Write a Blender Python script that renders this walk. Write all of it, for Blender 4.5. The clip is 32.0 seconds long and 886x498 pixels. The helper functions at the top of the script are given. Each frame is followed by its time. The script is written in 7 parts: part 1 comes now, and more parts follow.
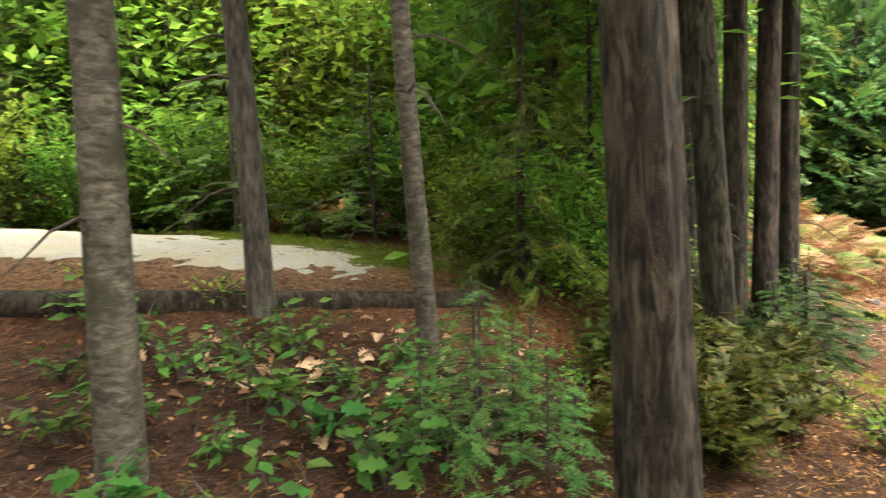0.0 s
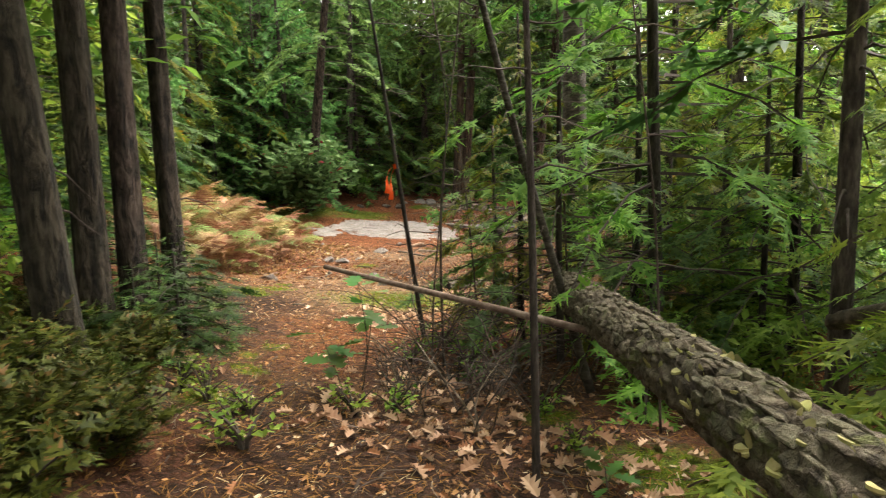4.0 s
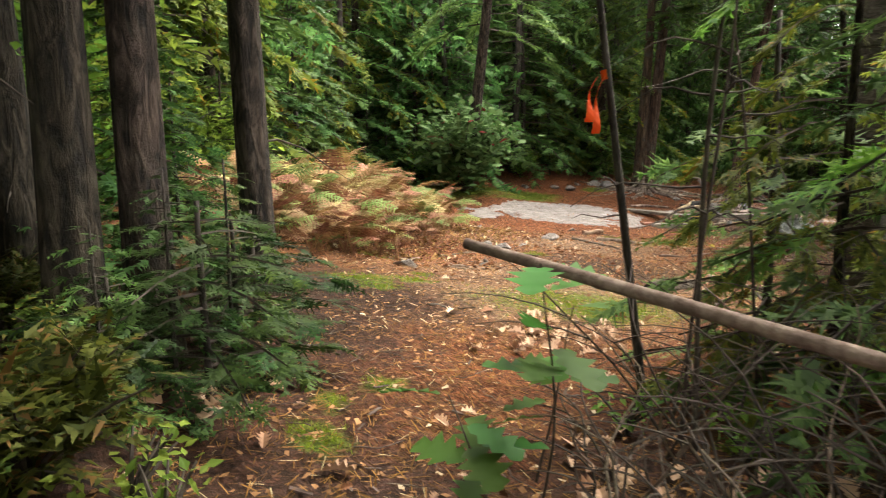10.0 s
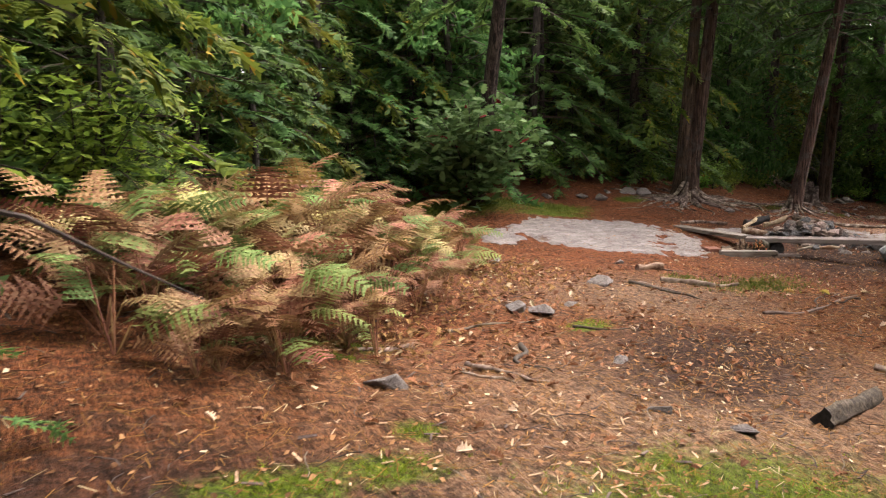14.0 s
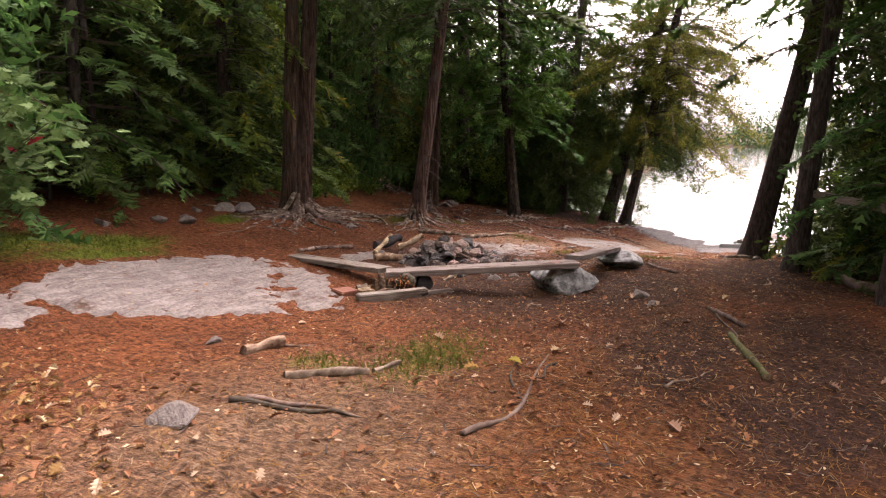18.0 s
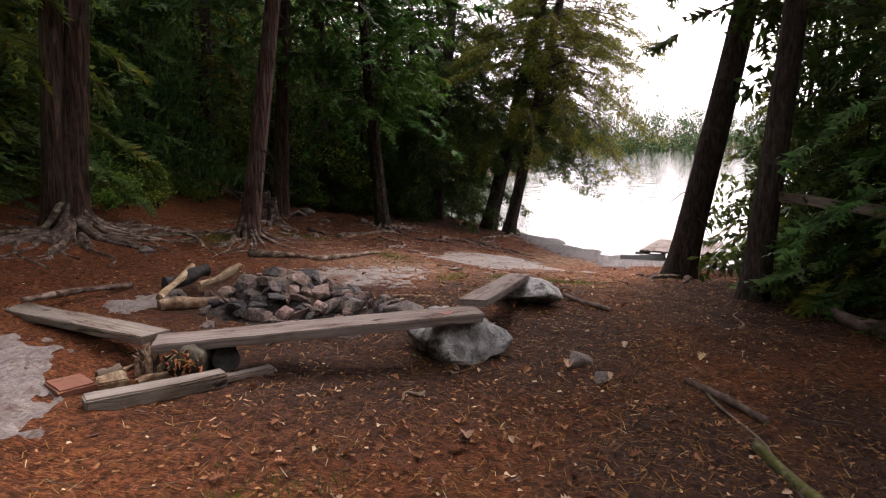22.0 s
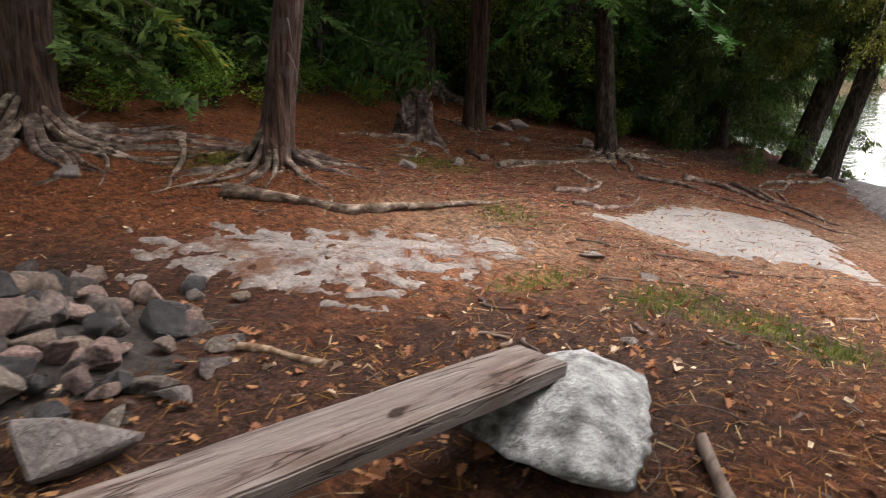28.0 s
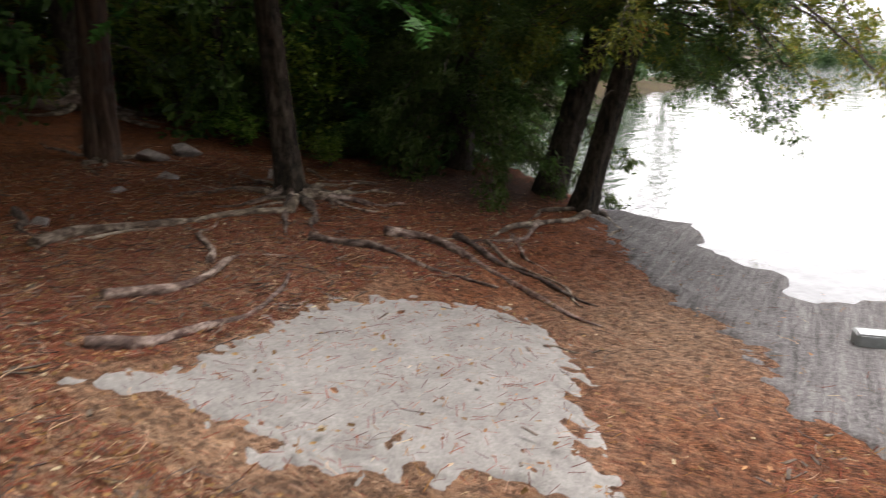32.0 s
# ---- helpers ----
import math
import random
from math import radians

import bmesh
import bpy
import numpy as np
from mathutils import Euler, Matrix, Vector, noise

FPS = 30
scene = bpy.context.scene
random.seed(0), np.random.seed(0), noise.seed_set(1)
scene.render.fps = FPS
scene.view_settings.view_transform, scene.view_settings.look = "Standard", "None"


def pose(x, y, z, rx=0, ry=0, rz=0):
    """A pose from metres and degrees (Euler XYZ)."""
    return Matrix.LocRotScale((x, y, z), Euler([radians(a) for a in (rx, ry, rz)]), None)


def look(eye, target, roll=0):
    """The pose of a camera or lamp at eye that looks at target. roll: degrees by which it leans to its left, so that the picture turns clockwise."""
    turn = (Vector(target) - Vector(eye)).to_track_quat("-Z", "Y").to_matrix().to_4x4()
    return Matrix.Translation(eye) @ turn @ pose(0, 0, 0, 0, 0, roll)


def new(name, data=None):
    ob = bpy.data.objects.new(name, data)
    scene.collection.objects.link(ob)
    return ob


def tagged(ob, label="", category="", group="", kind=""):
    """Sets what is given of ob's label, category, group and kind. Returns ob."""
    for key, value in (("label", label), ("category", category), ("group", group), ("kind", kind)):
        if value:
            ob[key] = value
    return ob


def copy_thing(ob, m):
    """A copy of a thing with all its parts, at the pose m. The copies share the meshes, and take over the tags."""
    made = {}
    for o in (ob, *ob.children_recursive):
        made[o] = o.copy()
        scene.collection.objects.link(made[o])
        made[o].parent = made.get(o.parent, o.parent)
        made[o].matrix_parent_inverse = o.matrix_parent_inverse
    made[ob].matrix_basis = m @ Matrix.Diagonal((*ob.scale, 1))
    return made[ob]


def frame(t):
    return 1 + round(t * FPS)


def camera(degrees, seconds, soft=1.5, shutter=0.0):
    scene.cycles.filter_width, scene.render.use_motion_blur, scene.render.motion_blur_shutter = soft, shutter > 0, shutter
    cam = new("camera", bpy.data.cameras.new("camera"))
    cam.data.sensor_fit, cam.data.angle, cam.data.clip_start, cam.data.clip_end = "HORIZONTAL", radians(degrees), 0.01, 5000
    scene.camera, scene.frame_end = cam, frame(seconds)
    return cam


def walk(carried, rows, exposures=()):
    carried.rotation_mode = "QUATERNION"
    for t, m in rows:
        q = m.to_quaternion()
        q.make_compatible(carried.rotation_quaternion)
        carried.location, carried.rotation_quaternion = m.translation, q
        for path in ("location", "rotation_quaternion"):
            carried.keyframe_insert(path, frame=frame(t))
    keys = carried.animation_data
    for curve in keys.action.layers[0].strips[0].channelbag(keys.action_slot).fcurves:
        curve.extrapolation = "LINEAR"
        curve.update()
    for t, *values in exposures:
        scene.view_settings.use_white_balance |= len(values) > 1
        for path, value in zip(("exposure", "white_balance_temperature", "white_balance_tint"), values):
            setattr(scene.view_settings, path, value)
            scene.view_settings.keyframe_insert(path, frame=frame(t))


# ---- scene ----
cam = camera(65.8, 32.0, soft=1.1, shutter=0.28)
PATH = [
    (0, (0.000, 0.000, 1.560), (-0.007, 1.991, 1.368), -2.01),
    (0.5, (0.217, 0.086, 1.578), (0.496, 2.057, 1.384), -1.88),
    (1, (0.416, 0.213, 1.559), (0.942, 2.133, 1.368), -1.91),
    (1.5, (0.667, 0.307, 1.520), (1.300, 2.194, 1.326), -1.83),
    (2, (0.764, 0.371, 1.534), (1.559, 2.189, 1.287), -1.80),
    (2.5, (0.807, 0.440, 1.571), (1.787, 2.162, 1.302), -1.83),
    (3, (0.805, 0.507, 1.585), (1.895, 2.162, 1.316), -1.56),
    (3.5, (0.894, 0.624, 1.529), (2.098, 2.199, 1.260), -1.65),
    (4, (0.997, 0.721, 1.338), (2.377, 2.144, 1.071), -1.64),
    (4.5, (1.103, 0.857, 1.337), (2.583, 2.176, 1.071), -1.43),
    (6.5, (1.464, 1.376, 1.230), (2.980, 2.653, 0.968), -1.14),
    (7, (1.599, 1.616, 1.173), (3.114, 2.896, 0.909), -1.08),
    (7.5, (1.824, 1.772, 1.132), (3.336, 3.055, 0.864), -1.05),
    (8, (2.068, 1.905, 1.030), (3.575, 3.190, 0.758), -1.13),
    (8.5, (2.231, 2.024, 0.994), (3.730, 3.319, 0.721), -1.10),
    (9, (2.340, 2.345, 0.926), (3.792, 3.693, 0.651), -1.02),
    (9.5, (2.502, 2.645, 0.868), (3.743, 4.189, 0.591), -0.85),
    (10, (2.591, 2.975, 0.875), (3.603, 4.677, 0.592), -1.15),
    (10.5, (2.691, 3.349, 0.840), (3.619, 5.097, 0.555), -1.31),
    (11, (2.820, 3.818, 0.879), (3.694, 5.593, 0.592), -1.40),
    (11.5, (2.949, 4.286, 0.940), (3.787, 6.079, 0.652), -1.35),
    (12, (3.186, 4.661, 0.997), (4.016, 6.457, 0.706), -1.31),
    (12.5, (3.454, 5.042, 1.014), (4.287, 6.837, 0.721), -1.25),
    (13, (3.660, 5.376, 1.032), (4.531, 7.152, 0.737), -1.12),
    (13.5, (3.983, 5.702, 1.044), (4.920, 7.444, 0.749), -1.17),
    (15.5, (5.508, 7.110, 1.127), (6.806, 8.594, 0.792), -0.97),
    (16, (5.958, 7.463, 1.116), (7.369, 8.841, 0.784), -0.93),
    (16.5, (6.326, 7.812, 1.169), (7.837, 9.080, 0.841), -0.88),
    (17, (6.641, 8.206, 1.152), (8.270, 9.318, 0.825), -0.96),
    (17.5, (7.030, 8.491, 1.119), (8.740, 9.477, 0.797), -0.97),
    (18, (7.348, 8.771, 1.062), (9.108, 9.664, 0.741), -0.79),
    (18.5, (7.654, 8.942, 1.035), (9.468, 9.721, 0.716), -0.86),
    (19, (8.071, 9.080, 0.986), (9.932, 9.742, 0.672), -0.85),
    (19.5, (8.452, 9.268, 0.944), (10.340, 9.849, 0.632), -0.81),
    (20, (8.887, 9.351, 0.892), (10.788, 9.888, 0.581), -0.68),
    (20.5, (9.289, 9.455, 0.853), (11.191, 9.988, 0.542), -0.72),
    (21, (9.710, 9.575, 0.829), (11.611, 10.112, 0.517), -0.71),
    (21.5, (10.174, 9.706, 0.790), (12.073, 10.248, 0.477), -0.66),
    (22, (10.627, 9.947, 0.811), (12.525, 10.494, 0.498), -0.58),
    (22.5, (11.015, 10.094, 0.812), (12.912, 10.646, 0.498), -0.57),
    (23, (11.401, 10.162, 0.763), (13.268, 10.807, 0.449), -0.44),
    (23.5, (11.778, 10.170, 0.678), (13.575, 10.992, 0.367), -0.45),
    (24, (12.211, 10.101, 0.571), (13.925, 11.083, 0.258), -0.26),
    (24.5, (12.677, 10.023, 0.497), (14.289, 11.164, 0.185), -0.46),
    (26.5, (14.625, 10.012, 0.371), (16.097, 11.296, -0.055), -0.46),
    (27, (15.185, 9.925, 0.361), (16.595, 11.252, -0.140), -0.40),
    (27.5, (15.743, 9.907, 0.386), (17.114, 11.258, -0.158), -0.48),
    (28, (16.335, 9.844, 0.385), (17.698, 11.198, -0.170), -0.44),
    (28.5, (16.882, 9.798, 0.418), (18.245, 11.152, -0.138), -0.42),
    (29, (17.375, 9.823, 0.400), (18.739, 11.176, -0.155), -0.40),
    (29.5, (17.899, 9.837, 0.328), (19.271, 11.182, -0.227), -0.39),
    (30, (18.414, 9.911, 0.317), (19.794, 11.247, -0.238), -0.37),
    (30.5, (18.979, 10.083, 0.285), (20.386, 11.390, -0.272), -0.45),
    (31, (19.614, 10.242, 0.268), (21.062, 11.505, -0.288), -0.32),
    (31.5, (20.110, 10.486, 0.252), (21.605, 11.693, -0.302), -0.30),
    (32, (20.572, 10.685, 0.265), (22.252, 11.620, -0.285), -0.16),
]
EXPOSURES = [(0.0, 3.65, 7200, 5), (1.0, 4.1, 7200, 5), (2.0, 3.4, 7200, 6), (3.0, 2.9, 7200, 7), (4.0, 2.95, 7200, 7), (8.0, 3.2, 7200, 7), (9.0, 3.15, 7100, 8), (11.0, 2.8, 6950, 11), (12.0, 2.75, 6900, 15), (13.0, 2.55, 6800, 17), (16.0, 2.6, 7200, 27), (19.0, 2.45, 7300, 33), (23.0, 1.85, 6800, 25), (24.5, 2.2, 6800, 22), (27.0, 2.5, 6700, 18), (28.0, 2.55, 6750, 18), (30.0, 2.3, 6900, 20), (31.0, 2.25, 7000, 21), (32.0, 2.2, 6600, 16)]
walk(cam, [(t, look(eye, target, roll)) for t, eye, target, roll in PATH], EXPOSURES)

# ---- overcast sky and a weak, wide sun ----
world = bpy.data.worlds.new("overcast_sky")
scene.world = world
world.use_nodes = True
wt = world.node_tree
sky = wt.nodes.new("ShaderNodeTexSky")
sky.sky_type, sky.sun_disc = "NISHITA", False
sky.sun_elevation, sky.sun_rotation = radians(58), radians(100)
sky.dust_density, sky.air_density, sky.ozone_density = 4.0, 1.0, 1.0
grey = wt.nodes.new("ShaderNodeHueSaturation")
grey.inputs["Saturation"].default_value = 0.05
wt.links.new(sky.outputs[0], grey.inputs["Color"])
wt.links.new(grey.outputs[0], wt.nodes["Background"].inputs["Color"])
wt.nodes["Background"].inputs["Strength"].default_value = 0.15
sun = new("sun", bpy.data.lights.new("sun", "SUN"))
sun.data.energy, sun.data.angle, sun.data.color = 0.75, radians(25), (1.0, 0.96, 0.9)
sun.matrix_world = look((0, 0, 30), (-math.sin(radians(100)) * 10, -math.cos(radians(100)) * 10, 14.0))

# ---- mesh helpers ----


def mesh_data(name, V, F, mat, smooth=False):
    me = bpy.data.meshes.new(name)
    V = np.asarray(V, float)
    me.from_pydata(V.tolist(), [], [list(f) for f in F] if not isinstance(F, np.ndarray) else F.tolist())
    me.materials.append(mat)
    if smooth:
        me.polygons.foreach_set("use_smooth", [True] * len(me.polygons))
    me.update()
    return me


def part(name, VF, mat, parent=None, label="", smooth=False):
    """One mesh object from vertices and faces, under a thing or a part."""
    ob = new(name, mesh_data(name, VF[0], VF[1], mat, smooth))
    if parent:
        ob.parent = parent
    return tagged(ob, label)


def thing(name, label, category, group="", kind="", at=None):
    ob = new(name)
    ob.empty_display_size = 0.1
    if at is not None:
        ob.matrix_basis = at
    return tagged(ob, label, category, group, kind)


def solid(name, VF, mat, label, category, group="", at=None, smooth=False, kind=""):
    """A thing that is one mesh."""
    ob = new(name, mesh_data(name, VF[0], VF[1], mat, smooth))
    if at is not None:
        ob.matrix_basis = at
    return tagged(ob, label, category, group, kind)


def join(*pieces):
    V, F, n = [], [], 0
    for v, f in pieces:
        v = np.asarray(v, float)
        V.append(v)
        F += [[i + n for i in q] for q in f]
        n += len(v)
    return np.concatenate(V), F


def unit(v):
    v = np.asarray(v, float)
    return v / np.maximum(np.linalg.norm(v, axis=-1, keepdims=True), 1e-9)


def tube(P, R, segs=8, cap=True, ridge=0.0, ridges=7, seed=0.0, squash=1.0):
    """A tapered tube along points P with radii R; ridge: depth of lengthwise furrows."""
    P, R = np.asarray(P, float), np.asarray(R, float)
    d = unit(np.gradient(P, axis=0))
    ref = np.array([1.0, 0, 0]) if abs(d[:, 0]).mean() < 0.8 else np.array([0, 1.0, 0])
    a = unit(np.cross(d, ref))
    b = np.cross(d, a)
    th = np.linspace(0, 2 * np.pi, segs, endpoint=False)
    rad = np.repeat(R[:, None], segs, 1)
    if ridge:
        s = np.arange(len(P))[:, None]
        w = np.sin(ridges * th[None] + seed + 0.35 * np.sin(s * 0.5 + seed)) * 0.5 + np.sin((ridges * 2 + 1) * th[None] + 2.1 * seed + 0.5 * np.sin(s * 0.31)) * 0.35
        w += 0.5 * np.sin(3 * th[None] + seed * 3 + s * 0.13)
        rad = rad * (1 + ridge * w)
    V = P[:, None] + rad[..., None] * (np.cos(th)[None, :, None] * a[:, None] + squash * np.sin(th)[None, :, None] * b[:, None])
    n = len(P)
    i, j = np.meshgrid(np.arange(n - 1), np.arange(segs), indexing="ij")
    k = (j + 1) % segs
    F = np.stack([i * segs + j, i * segs + k, (i + 1) * segs + k, (i + 1) * segs + j], -1).reshape(-1, 4).tolist()
    V = V.reshape(-1, 3)
    if cap:
        F.append(list(range(segs))[::-1])
        F.append(list(range((n - 1) * segs, n * segs)))
    return V, F


def spread(template, O, X, Y, Z, S):
    """Copies of a small template (vertices, faces) at origins O with axes X, Y, Z and sizes S, as one mesh."""
    tv, tf = np.asarray(template[0], float), template[1]
    O, X, Y, Z = (np.asarray(q, float) for q in (O, X, Y, Z))
    S = np.broadcast_to(np.asarray(S, float), (len(O),))
    V = O[:, None] + S[:, None, None] * (tv[None, :, :1] * X[:, None] + tv[None, :, 1:2] * Y[:, None] + tv[None, :, 2:] * Z[:, None])
    m = len(tv)
    if len({len(f) for f in tf}) == 1:
        F = (np.asarray(tf)[None] + m * np.arange(len(O))[:, None, None]).reshape(-1, len(tf[0]))
    else:
        F = [[i + m * q for i in f] for q in range(len(O)) for f in tf]
    return V.reshape(-1, 3), F


def blade(base, tip, width, up=(0, 0, 1), belly=0.4, lift=0.0):
    """One narrow leaf: a rhombus from base to tip."""
    base, tip = np.asarray(base, float), np.asarray(tip, float)
    side = unit(np.cross(tip - base, up)) * width / 2
    mid = base + (tip - base) * belly + np.asarray(up, float) * lift
    return np.array([base, mid + side, tip, mid - side]), [[0, 1, 2, 3]]


def shoot(base, tip, width, up=(0, 0, 1)):
    """One twig of needles: a long triangle."""
    base, tip = np.asarray(base, float), np.asarray(tip, float)
    side = unit(np.cross(tip - base, up)) * width / 2
    return np.array([base + side, tip, base - side]), [[0, 1, 2]]


def box(x, y, z, bevel=0.01, bump=0.0, cuts=1, seed=0):
    """A box of that size on z = 0 with bevelled, slightly worn edges."""
    bm = bmesh.new()
    bmesh.ops.create_cube(bm, size=1)
    for v in bm.verts:
        v.co = Vector((v.co.x * x, v.co.y * y, (v.co.z + 0.5) * z))
    if cuts > 1:
        long = [e for e in bm.edges if abs((e.verts[0].co - e.verts[1].co).x) > 0.9 * x]
        bmesh.ops.subdivide_edges(bm, edges=long, cuts=cuts, use_grid_fill=True)
    bmesh.ops.bevel(bm, geom=[e for e in bm.edges if e.is_manifold and e.calc_face_angle(0) > 0.5], offset=bevel, segments=2, affect="EDGES")
    if bump:
        for v in bm.verts:
            v.co += noise.noise_vector(v.co * 3.1 + Vector((seed * 7.3, 0, 0))) * bump + noise.noise_vector(v.co * 14 + Vector((seed, 0, 0))) * bump * 0.35
    V = np.array([v.co[:] for v in bm.verts])
    bm.verts.index_update()
    F = [[v.index for v in f.verts] for f in bm.faces]
    bm.free()
    return V, F


def broken_stone(seed, size=(1, 1, 1), points=16, bevel=0.05):
    """An angular broken stone: the hull of random points, edges bevelled, about 1 across, resting on z = 0."""
    r = np.random.default_rng(seed)
    bm = bmesh.new()
    for p in unit(r.normal(size=(points, 3))) * r.uniform(0.42, 0.55, (points, 1)) * np.asarray(size):
        bm.verts.new(p)
    bmesh.ops.convex_hull(bm, input=bm.verts)
    for v in [v for v in bm.verts if not v.link_faces]:
        bm.verts.remove(v)
    bmesh.ops.dissolve_limit(bm, angle_limit=radians(16), verts=bm.verts, edges=bm.edges)
    bmesh.ops.bevel(bm, geom=list(bm.edges), offset=bevel, segments=1, affect="EDGES")
    bmesh.ops.triangulate(bm, faces=bm.faces)
    V = np.array([v.co[:] for v in bm.verts])
    bm.verts.index_update()
    F = [[v.index for v in f.verts] for f in bm.faces]
    bm.free()
    V[:, 2] -= V[:, 2].min()
    return V, F


def boulder(seed, size, rough=0.12, level=4, flat=0.0):
    """A rounded, lumpy boulder of that size, its foot at z = 0."""
    bm = bmesh.new()
    bmesh.ops.create_icosphere(bm, subdivisions=level, radius=0.5)
    off = Vector((seed * 3.7, seed * 1.3, 0))
    for v in bm.verts:
        p = v.co.normalized()
        k = 1 + rough * 2.2 * noise.noise(p * 1.3 + off) + rough * noise.noise(p * 3.4 + off) + rough * 0.35 * noise.noise(p * 9 + off)
        q = p * 0.5 * k
        for n in range(11):
            cut = Vector((math.sin(seed * 2 + n * 1.9), math.cos(seed * 1.3 + n * 2.3), 0.9 * math.sin(n * 2.7 + seed))).normalized()
            over = q.dot(cut) - (0.33 + 0.05 * math.sin(n * 3.3 + seed))
            if over > 0:
                q -= cut * over * 0.8
        q += p * (0.03 * noise.noise(p * 7 + off) + 0.02 * noise.noise(p * 15 + off))
        v.co = Vector((q.x * size[0], q.y * size[1], q.z * size[2]))
    V = np.array([v.co[:] for v in bm.verts])
    F = [[v.index for v in f.verts] for f in bm.faces]
    bm.free()
    V[:, 2] -= V[:, 2].min()
    if flat:
        V[:, 2] = np.maximum(V[:, 2] - flat * size[2], -0.02)
    return V, F

# ---- materials ----
def nodes_of(name):
    m = bpy.data.materials.new(name)
    m.use_nodes = True
    t = m.node_tree
    return m, t, t.nodes["Principled BSDF"], t.nodes["Material Output"]


def add(t, kind, **inputs):
    n = t.nodes.new("ShaderNode" + kind)
    for k, v in inputs.items():
        if k in n.inputs:
            n.inputs[k].default_value = v
    return n


def ramp(t, fac, stops):
    n = t.nodes.new("ShaderNodeValToRGB")
    e = n.color_ramp.elements
    while len(e) < len(stops):
        e.new(0.5)
    for q, (p, c) in zip(e, stops):
        q.position, q.color = p, (*c, 1)
    t.links.new(fac, n.inputs[0])
    return n.outputs[0]


def mix(t, fac, a, b, how="MIX"):
    n = t.nodes.new("ShaderNodeMix")
    n.data_type, n.blend_type = "RGBA", how
    for sock, val in ((n.inputs[0], fac), (n.inputs[6], a), (n.inputs[7], b)):
        if isinstance(val, (int, float)):
            sock.default_value = val
        elif isinstance(val, tuple):
            sock.default_value = (*val, 1)
        else:
            t.links.new(val, sock)
    return n.outputs[2]


def maths(t, how, a, b=0.5):
    n = t.nodes.new("ShaderNodeMath")
    n.operation = how
    for sock, val in ((n.inputs[0], a), (n.inputs[1], b)):
        if isinstance(val, (int, float)):
            sock.default_value = val
        else:
            t.links.new(val, sock)
    return n.outputs[0]


def grain(t, scale, detail=6, rough=0.6, stretch=(1, 1, 1), turn=0.0, coord="Object", warp=0.0):
    c = t.nodes.new("ShaderNodeTexCoord")
    m = t.nodes.new("ShaderNodeMapping")
    m.inputs["Scale"].default_value = stretch
    m.inputs["Rotation"].default_value = (0, 0, turn)
    t.links.new(c.outputs[coord], m.inputs[0])
    n = add(t, "TexNoise", Scale=scale, Detail=detail, Roughness=rough, Distortion=warp)
    t.links.new(m.outputs[0], n.inputs["Vector"])
    return n.outputs[0]


def relief(t, bsdf, height, strength, distance):
    b = add(t, "Bump", Strength=strength, Distance=distance)
    t.links.new(height, b.inputs["Height"])
    t.links.new(b.outputs[0], bsdf.inputs["Normal"])


def varied(t, col, amount, island=False, hue=0.02):
    """Brightness and hue that differ from piece to piece."""
    r = t.nodes.new("ShaderNodeNewGeometry").outputs["Random Per Island"] if island else t.nodes.new("ShaderNodeObjectInfo").outputs["Random"]
    h = t.nodes.new("ShaderNodeHueSaturation")
    t.links.new(col, h.inputs["Color"])
    v = t.nodes.new("ShaderNodeMapRange")
    v.inputs["To Min"].default_value, v.inputs["To Max"].default_value = 1 - amount, 1 + amount
    t.links.new(r, v.inputs["Value"])
    t.links.new(v.outputs[0], h.inputs["Value"])
    w = t.nodes.new("ShaderNodeMapRange")
    w.inputs["To Min"].default_value, w.inputs["To Max"].default_value = 0.5 - hue, 0.5 + hue
    t.links.new(maths(t, "FRACT", maths(t, "MULTIPLY", r, 7.31)), w.inputs["Value"])
    t.links.new(w.outputs[0], h.inputs["Hue"])
    return h.outputs[0]


def surface(name, stops, scale, stretch=(1, 1, 1), detail=8, rough=0.85, bump=0.5, depth=0.01, spots=None, spot_scale=3.0, spot_at=(0.55, 0.65), vary=0.15, spec=0.3, island=False, fine=0.0, warp=0.0):
    """A general rough surface: a ramp of fine grain, larger stains over it, and relief from the same grain."""
    m, t, b, out = nodes_of(name)
    g = grain(t, scale, detail, 0.65, stretch, warp=warp)
    col = ramp(t, g, stops)
    big = grain(t, spot_scale, 5, 0.6)
    if spots:
        col = mix(t, ramp(t, big, [(spot_at[0], (0, 0, 0)), (spot_at[1], (1, 1, 1))]), col, spots)
    col = mix(t, 0.35, col, ramp(t, grain(t, spot_scale * 0.6, 4), [(0.3, (0.35, 0.35, 0.35)), (0.7, (1, 1, 1))]), "MULTIPLY")
    if vary:
        col = varied(t, col, vary, island)
    t.links.new(col, b.inputs["Base Color"])
    b.inputs["Roughness"].default_value = rough
    b.inputs["Specular IOR Level"].default_value = spec
    h = g
    if fine:
        h = maths(t, "ADD", g, maths(t, "MULTIPLY", grain(t, scale * 6, 4), fine))
    relief(t, b, h, bump, depth)
    return m


